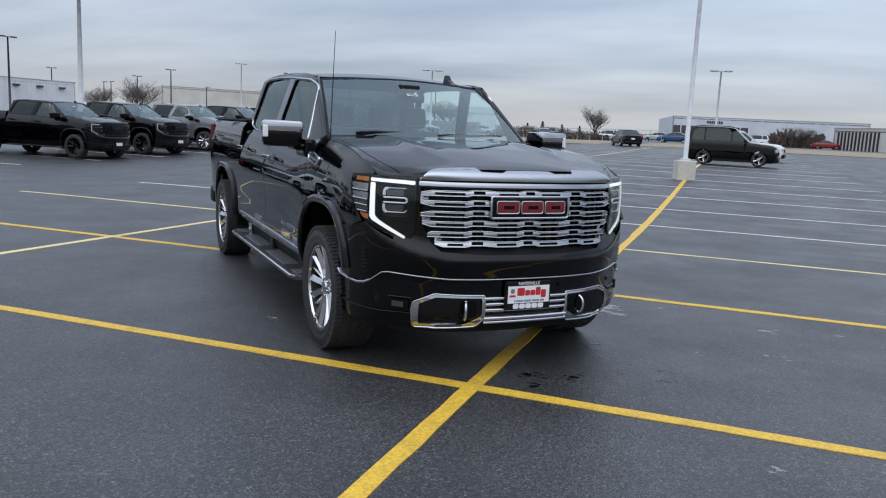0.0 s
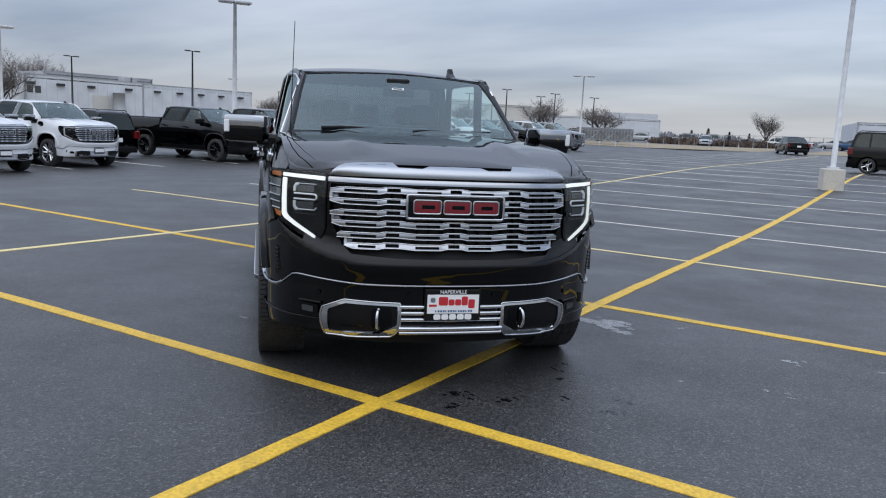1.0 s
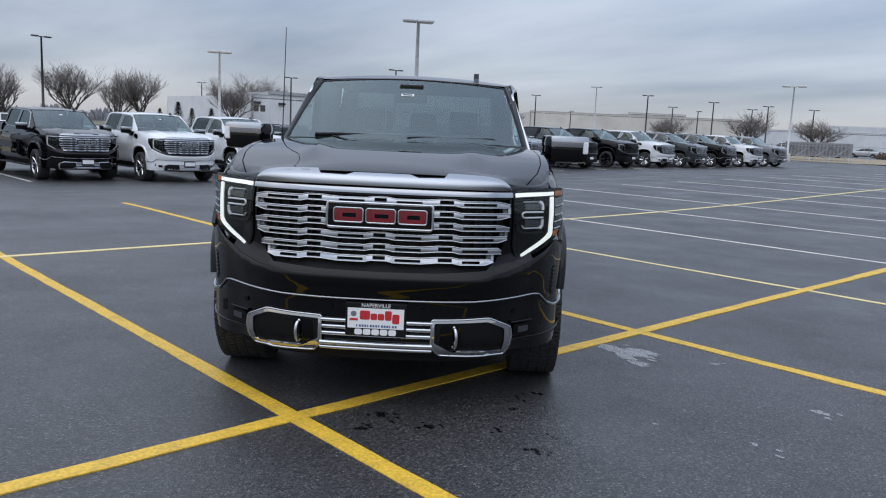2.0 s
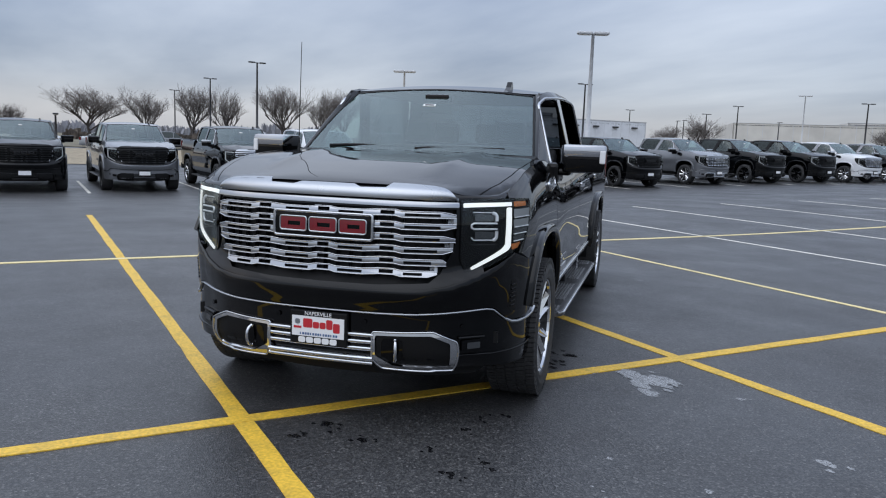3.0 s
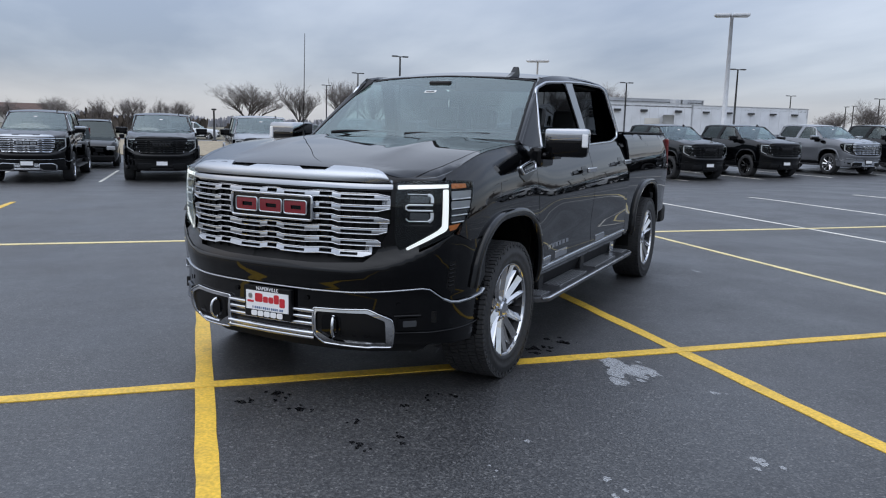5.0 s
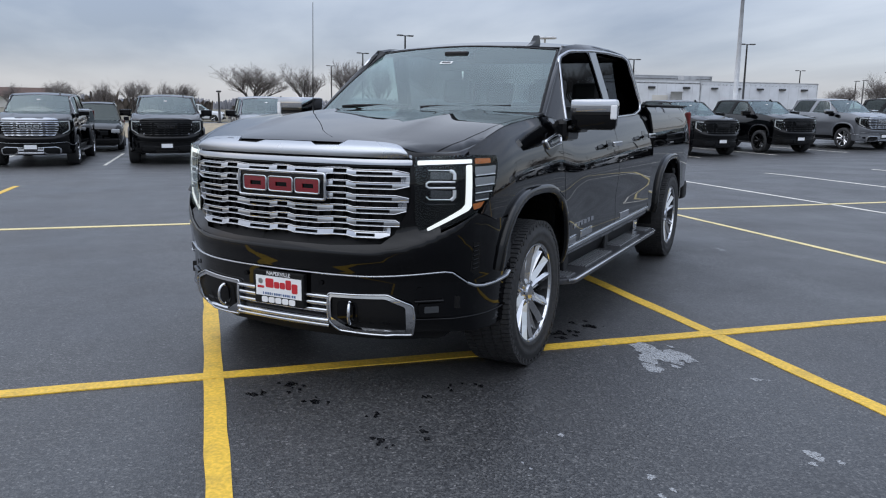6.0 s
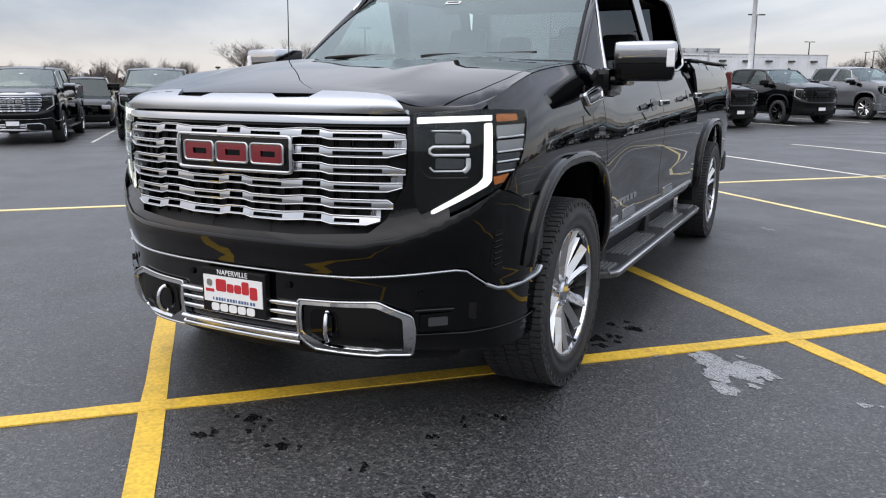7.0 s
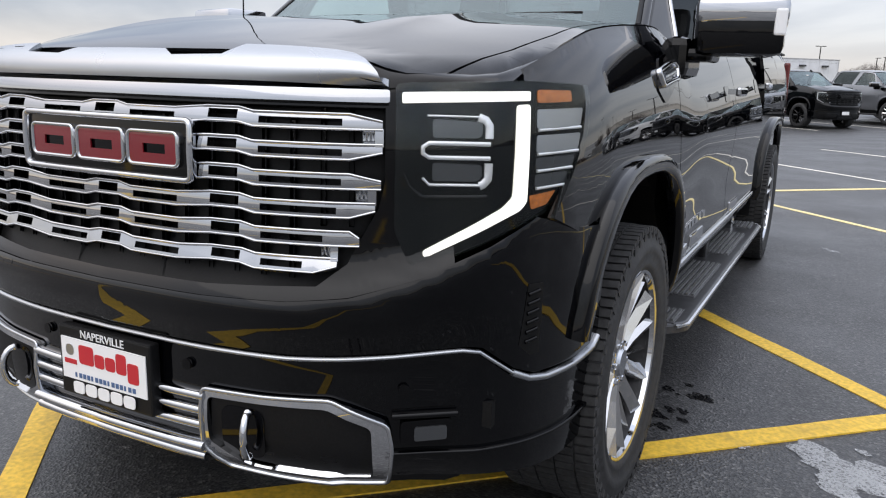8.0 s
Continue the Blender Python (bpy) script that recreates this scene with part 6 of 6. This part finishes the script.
# ---- buildings ----
white_wall = material("white_cladding", (0.70, 0.715, 0.74), rough=0.7, grain=(0.6, 0.10), stain=(0.15, 0.25, (0.5, 0.5, 0.5)))
grey_wall = material("grey_parapet", (0.46, 0.47, 0.48), rough=0.8, grain=(0.5, 0.2))
# tan and blue-grey are lightened to paint in the haze of distance
hazed_tan_wall = material("hazed_tan_cladding", (0.64, 0.615, 0.565), rough=0.8, grain=(0.3, 0.12), stain=(0.08, 0.25, (0.33, 0.31, 0.28)))
hazed_blue_wall = material("hazed_blue_cladding", (0.62, 0.645, 0.68), rough=0.7, grain=(0.3, 0.12))
dark_glass = material("shop_glass", (0.03, 0.035, 0.04), rough=0.08, coat=1.0)
joint_grey = material("panel_joint_grey", (0.62, 0.63, 0.65), rough=0.8, grain=(0.5, 0.15))
roof_grey = material("flat_roof", (0.2, 0.2, 0.2), rough=0.9, grain=(1, 0.3))


def building(a, b, depth, height, wall, label):
    """A flat-roofed building whose front runs from a to b, seen from the lot; returns its root (x along the front, y behind it) and length."""
    va, vb = Vector(a), Vector(b)
    d = vb - va
    z = min(gz(*a), gz(*b)) - 0.3
    root = thing("warehouse", Matrix.Translation((va.x, va.y, z)) @ Matrix.Rotation(math.atan2(d.y, d.x), 4, "Z"), label, "building")
    n = d.length
    t = 0.35
    part("front_wall", box(0, n, 0, t, 0, height), wall, root)
    part("rear_wall", box(0, n, depth - t, depth, 0, height), wall, root)
    part("end_wall", box(0, t, t, depth - t, 0, height), wall, root)
    part("end_wall", box(n - t, n, t, depth - t, 0, height), wall, root)
    part("roof", box(t, n - t, t, depth - t, height - 0.6, height - 0.4), roof_grey, root)
    part("coping", box(-0.08, n + 0.08, -0.08, t + 0.08, height, height + 0.12), grey_wall, root)
    return root, n


# right to left from the lot, so that the depth lies behind
e = (2.2, 2.6)
wb, n = building(at_bearing(*e, 137.0, 165), at_bearing(*e, 144.3, 150), -40, 6.3, white_wall, "low white warehouse wing with a flat roof")
for k in range(5):
    part("wall_lamp", box(n * (0.1 + 0.19 * k), n * (0.1 + 0.19 * k) + 1.2, 0.3, 0.8, 5.0, 5.3), black_metal, wb)
for k in range(12):
    part("panel_joint", box(n * k / 12, n * k / 12 + 0.08, 0.34, 0.37, 0, 6.3), joint_grey, wb)
wb2, n = building(at_bearing(*e, 144.2, 150), at_bearing(*e, 151.4, 140), -40, 6.6, white_wall, "white warehouse with loading door and roof units")
part("loading_door", box(n * 0.32, n * 0.32 + 3.0, 0.30, 0.42, 0.3, 4.0), hazed_tan_wall, wb2)
part("silo", tube([(n * 0.27, 1.6, 0.3), (n * 0.27, 1.6, 4.6)], 1.0, 14), grey_wall, wb2)
for u in (0.12, 0.45, 0.7, 0.93):
    part("wall_lamp", box(n * u, n * u + 1.2, 0.3, 0.8, 5.1, 5.5), black_metal, wb2)
for u in (0.88, 0.94):
    part("window", box(n * u, n * u + 0.9, 0.30, 0.40, 3.8, 4.9), dark_glass, wb2)
for u in (0.02, 0.07):
    part("roof_unit", box(n * u, n * u + 1.4, -3, -1, 6.2, 7.5, None, 0.05), grey_wall, wb2)
for k in range(12):
    part("panel_joint", box(n * k / 12, n * k / 12 + 0.08, 0.34, 0.37, 0, 6.6), joint_grey, wb2)
ub, n = building(at_bearing(*e, 143.6, 162), at_bearing(*e, 150.2, 152), -30, 7.7, grey_wall, "grey upper storey set back on the white warehouse")
tb_, n = building(at_bearing(*e, 116.6, 250), at_bearing(*e, 131.2, 235), -50, 9.0, hazed_tan_wall, "long tan warehouse behind the trucks")
for k in range(16):
    part("panel_joint", box(n * k / 16, n * k / 16 + 0.12, 0.34, 0.38, 0, 9.0), joint_grey, tb_)
for u in (0.25, 0.42, 0.58, 0.8):
    part("loading_door", box(n * u, n * u + 4, 0.30, 0.42, 0.3, 4.5), white_wall, tb_)
tb2, n = building(at_bearing(*e, 120.3, 262), at_bearing(*e, 124.2, 258), -30, 10.4, hazed_tan_wall, "taller tan block of the warehouse")
gb, n = building(at_bearing(*e, 107.3, 300), at_bearing(*e, 116.7, 290), -40, 7.4, hazed_blue_wall, "pale blue-grey hall in the distance")
part("taller_bay", box(n * 0.02, n * 0.42, -0.5, 0.3, 0, 9.6), hazed_blue_wall, gb)
for k in range(10):
    part("panel_joint", box(n * k / 10, n * k / 10 + 0.15, 0.34, 0.38, 0, 7.4), joint_grey, gb)
eb = (0, 0)
sb, n = building(at_bearing(*eb, 82.0, 225), at_bearing(*eb, 94.3, 215), -40, 6.9, hazed_blue_wall, "wide low showroom with glass front and sign")
part("shop_window", box(n * 0.60, n * 0.995, 0.3, 0.5, 0.6, 4.6), dark_glass, sb)
for k in range(9):
    u = n * (0.60 + 0.044 * k)
    part("window_post", box(u, u + 0.25, 0.45, 0.6, 0.6, 4.6), white_wall, sb)
for k in range(7):
    part("sign_bar", box(n * (0.74 + 0.012 * k), n * (0.74 + 0.012 * k) + 0.4, 0.34, 0.5, 5.4, 6.0), black_metal, sb)
fb, n = building(at_bearing(*eb, 80.0, 135), at_bearing(*eb, 83.9, 150), -12, 3.9, hazed_tan_wall, "tan walled yard with dark posts")
for k in range(12):
    part("post", box(n * (0.3 + 0.055 * k), n * (0.3 + 0.055 * k) + 0.25, 0.34, 0.55, 0.3, 3.3), black_metal, fb)
galv_dark = material("dull_steel", (0.17, 0.175, 0.18), rough=0.6, metal=0.3, grain=(3, 0.2))
# a ribbed box put in for the grey screening of the fence
cb = thing("dumpster", pose(*at_bearing(1.54, 1.54, 111.2, 88), 0.9, 0, 0, 12), "grey ribbed box standing in for the fence's screening", "dumpster")
part("steel_body", box(-3, 3, -1.0, 1.0, 0, 1.35, None, 0.03), material("screen_grey", (0.24, 0.25, 0.26), rough=0.6, grain=(3, 0.2)), cb)
for k in range(18):
    part("rib", box(-2.9 + 0.33 * k, -2.75 + 0.33 * k, -1.04, -1.0, 0.15, 1.2), galv_dark, cb)
roof_far = material("brown_roof", (0.12, 0.075, 0.06), rough=0.9, grain=(1.5, 0.3))
for az, d, w in ((-168.0, 260, 24),):
    x, y = at_bearing(3, 4, az, d)
    hs = thing("house", pose(x, y, 0, 0, 0, az + 90), "low brown-roofed house among bare trees", "house", "houses in the distance")
    part("house_wall", box(-w / 2, w / 2, -5, 5, 0, 3.2), hazed_tan_wall, hs)
    part("roof", extrude_outline([(-6, 0), (6, 0), (0, 2.6)], w + 1, Matrix.Translation((-w / 2 - 0.5, 0, 3.1)) @ Matrix(((0, 0, 1, 0), (1, 0, 0, 0), (0, 1, 0, 0), (0, 0, 0, 1)))), roof_far, hs)
    for k in range(4):
        part("window", box(-w / 2 + 3 + k * (w - 6) / 3 - 0.8, -w / 2 + 3 + k * (w - 6) / 3 + 0.8, 4.95, 5.06, 1.0, 2.3), dark_glass, hs)

# ---- fence and gate at the lot's far end ----
galv = material("galvanised_pipe", (0.36, 0.37, 0.38), rough=0.45, metal=0.7)
fa, fb_ = Vector(at_bearing(1.54, 1.54, 114.0, 74)), Vector(at_bearing(1.54, 1.54, 96, 92))
fence = thing("chain_fence", pose(0, 0, 0), "galvanised pipe fence with braced gate", "fence")
for k in range(19):
    p = fa.lerp(fb_, k / 18)
    z = gz(p.x, p.y)
    part("post", tube([(p.x, p.y, z), (p.x, p.y, z + 1.5)], 0.026, 6), galv, fence)
    if k < 18:
        q = fa.lerp(fb_, (k + 1) / 18)
        zq = gz(q.x, q.y)
        part("rail", tube([(p.x, p.y, z + 1.47), (q.x, q.y, zq + 1.47)], 0.02, 6), galv, fence)
        if k in (1, 2, 3):
            part("brace", tube([(p.x, p.y, z + 0.2), (q.x, q.y, zq + 1.42)], 0.035, 6), galv, fence)
            part("brace", tube([(p.x, p.y, z + 1.42), (q.x, q.y, zq + 0.2)], 0.035, 6), galv, fence)

# ---- bare winter trees ----
bark = material("bark", (0.10, 0.086, 0.078), rough=0.95, grain=(4, 0.4))
# twig colour raised to include the haze over far crowns
hazed_twig = material("twigs", (0.16, 0.14, 0.13), rough=0.95)
fir = material("fir_needles", (0.025, 0.04, 0.025), rough=0.9, grain=(3, 0.4))


def bare_tree_meshes(seed, height, spread, stems=1, counts=(7, 6, 5, 4, 3)):
    """Short trunk with rising limbs, and a crown of fine twigs, as two meshes."""
    rnd = random.Random(seed)
    wood, fine = bmesh.new(), bmesh.new()

    def grow(p, d, length, radius, level):
        pts, rs = [p], [radius]
        q, dd = p.copy(), d.copy()
        segs = 3 if level < 3 else 2
        for k in range(segs):
            dd = (dd + Vector((rnd.uniform(-1, 1), rnd.uniform(-1, 1), rnd.uniform(-0.3, 0.6))) * (0.12 + 0.05 * level)).normalized()
            q = q + dd * length / segs
            pts.append(q.copy())
            rs.append(radius * (1 - 0.5 * (k + 1) / segs))
        add_tube(wood if level < 3 else fine, pts, rs, 6 if level < 2 else 4 if level < 3 else 3, False)
        if level >= 5:
            return
        for k in range(counts[level]):
            t = rnd.uniform(0.3, 1.0) if level else rnd.uniform(0.35, 1.0)
            i = min(int(t * segs), segs - 1)
            b = pts[i].lerp(pts[i + 1], t * segs - i)
            a = rnd.uniform(0, math.tau) if level else (k + rnd.uniform(0, 0.6)) * math.tau / 5
            out = Vector((math.cos(a), math.sin(a), 0)) * spread
            nd = (dd * 0.8 + out * rnd.uniform(0.6, 1.1) + Vector((0, 0, 0.26))).normalized()
            grow(b, nd, (length * 1.35 if level == 0 else length * rnd.uniform(0.55, 0.78)), max(radius * 0.5, 0.0105), level + 1)
    for s in range(stems):
        a = rnd.uniform(0, math.tau)
        grow(Vector((0.3 * s, 0.2 * s, -0.2)), Vector((math.cos(a) * 0.25 * (stems > 1), math.sin(a) * 0.25 * (stems > 1), 1)).normalized(), height * 0.24, height * 0.022, 0)
    k = height / max(v.co.z for v in fine.verts)
    for b in (wood, fine):
        bmesh.ops.scale(b, vec=(k, k, k), verts=b.verts[:])
    return mesh_of(wood, "trunk"), mesh_of(fine, "crown")


KINDS = [bare_tree_meshes(3, 10, 0.9), bare_tree_meshes(8, 10, 0.75, 2, (6, 5, 4, 4, 2)), bare_tree_meshes(15, 10, 0.78), bare_tree_meshes(21, 10, 0.62, 2, (5, 5, 4, 4, 2))]
TREES = [(2.83, 3.69, 176.2, 165, 0.052, 0, 1.5), (2.83, 3.69, 172.7, 165, 0.055, 2, 1.0), (2.83, 3.69, 169.8, 150, 0.059, 1, 1.0), (2.83, 3.69, 167.3, 150, 0.062, 3, 1.0), (2.83, 3.69, 163.2, 150, 0.064, 1, 1.1), (2.83, 3.69, 160.6, 150, 0.062, 3, 1.0),
         (1.54, 1.54, 158.2, 150, 0.061, 1, 1.0), (1.54, 1.54, 152.3, 135, 0.062, 2, 1.2), (1.54, 1.54, 150.1, 190, 0.068, 2, 1.1), (2.83, 3.69, 133.6, 150, 0.045, 2, 1.2), (2.83, 3.69, 135.9, 170, 0.031, 0, 1.3),
         (1.54, 1.54, 120.9, 160, 0.036, 0, 1.3), (1.54, 1.54, 115.6, 120, 0.049, 2, 1.2), (1.54, 1.54, 111.3, 110, 0.038, 0, 1.5), (1.54, 1.54, 100.2, 190, 0.039, 2, 1.0), (0, 0, 86.2, 150, 0.022, 0, 1.9),
         (3.13, 4.16, -173.8, 120, 0.030, 3, 1.0), (3.13, 4.16, -175.5, 130, 0.028, 1, 1.1), (3.13, 4.16, -177.7, 140, 0.030, 3, 0.9), (3.13, 4.16, -179.0, 150, 0.026, 1, 1.1), (3.13, 4.16, -171.5, 140, 0.026, 1, 1.2), (3.13, 4.16, -168.5, 150, 0.024, 3, 1.2), (3.13, 4.16, -165, 150, 0.025, 1, 1.2)]
for i, (px, py, az, d, rise, kind, wide) in enumerate(TREES):
    x, y = at_bearing(px, py, az, d)
    hgt = 1.48 + rise * d - gz(x, y)
    k = hgt / 10
    t = thing("bare_tree", pose(x, y, gz(x, y), 0, 0, 47 * i) @ Matrix.Diagonal((k * wide, k * wide, k, 1)), "leafless winter tree with fine twigs", "tree", "bare trees round the lot")
    part("trunk", KINDS[kind][0], bark, t)
    part("crown", KINDS[kind][1], hazed_twig, t)


def fir_mesh(seed):
    rnd = random.Random(seed)
    bm = bmesh.new()
    for k in range(1500):
        z = rnd.uniform(0.05, 1.0)
        r = (1 - z) * 0.32 * rnd.uniform(0.4, 1.1) + 0.01
        a = rnd.uniform(0, math.tau)
        c = Vector((r * math.cos(a), r * math.sin(a), z))
        d = Vector((math.cos(a), math.sin(a), -0.35)) * 0.09
        sd = Vector((-math.sin(a), math.cos(a), 0)) * 0.035
        bm.faces.new([bm.verts.new(c + q) for q in (-sd, sd, d + Vector((0, 0, 0.02)))])
    return mesh_of(bm, "crown")


FIR = fir_mesh(4)
TRUNK = mesh_of(tube([(0, 0, 0), (0, 0, 0.9)], [0.03, 0.006], 6), "trunk")
for az, d, rise in ((155.8, 150, 0.024), (154.9, 150, 0.017), (153.6, 150, 0.018), (105.0, 200, 0.011), (103.9, 205, 0.014), (102.5, 200, 0.011), (157.0, 150, 0.015), (101.2, 210, 0.010)):
    x, y = at_bearing(1.54, 1.54, az, d)
    hgt = 1.48 + rise * d - gz(x, y)
    t = thing("fir_tree", pose(x, y, gz(x, y)) @ Matrix.Diagonal((hgt, hgt, hgt, 1)), "small dark evergreen tree", "tree", "evergreens in the distance")
    part("trunk", TRUNK, bark, t)
    part("crown", FIR, fir, t)


def thicket(name, a, b, height, depth, count, seed, material_, label):
    """A band of far shrubs: many small leaning twigs."""
    rnd = random.Random(seed)
    bm = bmesh.new()
    va, vb = Vector(a), Vector(b)
    nrm = Vector((-(vb - va).y, (vb - va).x)).normalized()
    for k in range(count):
        t = rnd.random()
        p = va.lerp(vb, t) + nrm * rnd.uniform(0, depth)
        z0 = gz(p.x, p.y)
        hh = height * (0.45 + 0.75 * abs(noise.noise((t * 14, seed, 0)))) * rnd.uniform(0.5, 1.1)
        lean = Vector((rnd.uniform(-0.4, 0.4), rnd.uniform(-0.4, 0.4), 1)) * hh
        w = Vector((rnd.uniform(-1, 1), rnd.uniform(-1, 1), 0)).normalized() * rnd.uniform(0.10, 0.32)
        c = Vector((p.x, p.y, z0))
        bm.faces.new([bm.verts.new(c + q) for q in (-w, w, lean * 0.6 + w * 1.9, lean * 0.93 + w * 1.2, lean, lean * 0.93 - w * 1.2, lean * 0.6 - w * 1.9)])
    ob = new(name, mesh_of(bm, name))
    ob.data.materials.append(material_)
    return tagged(ob, label, "shrubs", kind="stuff")


brush = material("winter_brush", (0.13, 0.105, 0.085), rough=0.95, grain=(0.8, 0.4))
hedge_brown = material("hedge_brown", (0.16, 0.12, 0.10), rough=0.95, grain=(1.5, 0.4))
# pale bluish grey paints the haze of distance into the woods
haze_tint_wood = material("far_woods", (0.31, 0.31, 0.335), rough=1.0, grain=(0.2, 0.3))
thicket("far_woods", at_bearing(0, 0, 108, 420), at_bearing(0, 0, 76, 420), 5, 20, 2600, 1, haze_tint_wood, "line of far bare woods, coloured pale for haze")
thicket("far_woods", at_bearing(0, 0, 205, 300), at_bearing(0, 0, 158, 300), 6, 15, 2600, 2, haze_tint_wood, "line of far bare woods, coloured pale for haze")
# next two are added out of view, as a low horizon for reflections
thicket("far_woods", at_bearing(0, 0, -70, 260), at_bearing(0, 0, -160, 260), 7, 20, 2600, 7, haze_tint_wood, "line of far bare woods, coloured pale for haze")
thicket("far_woods", at_bearing(0, 0, 50, 260), at_bearing(0, 0, -60, 260), 7, 20, 2600, 8, haze_tint_wood, "line of far bare woods, coloured pale for haze")
thicket("hedge", at_bearing(0, 0, 106.5, 118), at_bearing(0, 0, 98.5, 125), 1.5, 3, 1500, 3, hedge_brown, "brown clipped hedge behind the verge")
thicket("shrubs", at_bearing(3, 4, -170, 150), at_bearing(3, 4, 179, 160), 4.5, 8, 900, 4, brush, "bare brushwood beyond the verge")
thicket("shrubs", at_bearing(3, 4, 178, 130), at_bearing(3, 4, 165, 130), 2.0, 5, 900, 5, brush, "low bare shrubs beyond the verge")
thicket("bush", at_bearing(0, 0, 88.2, 150), at_bearing(0, 0, 84.6, 150), 3.4, 4, 700, 6, hedge_brown, "brown bush beside the far road")
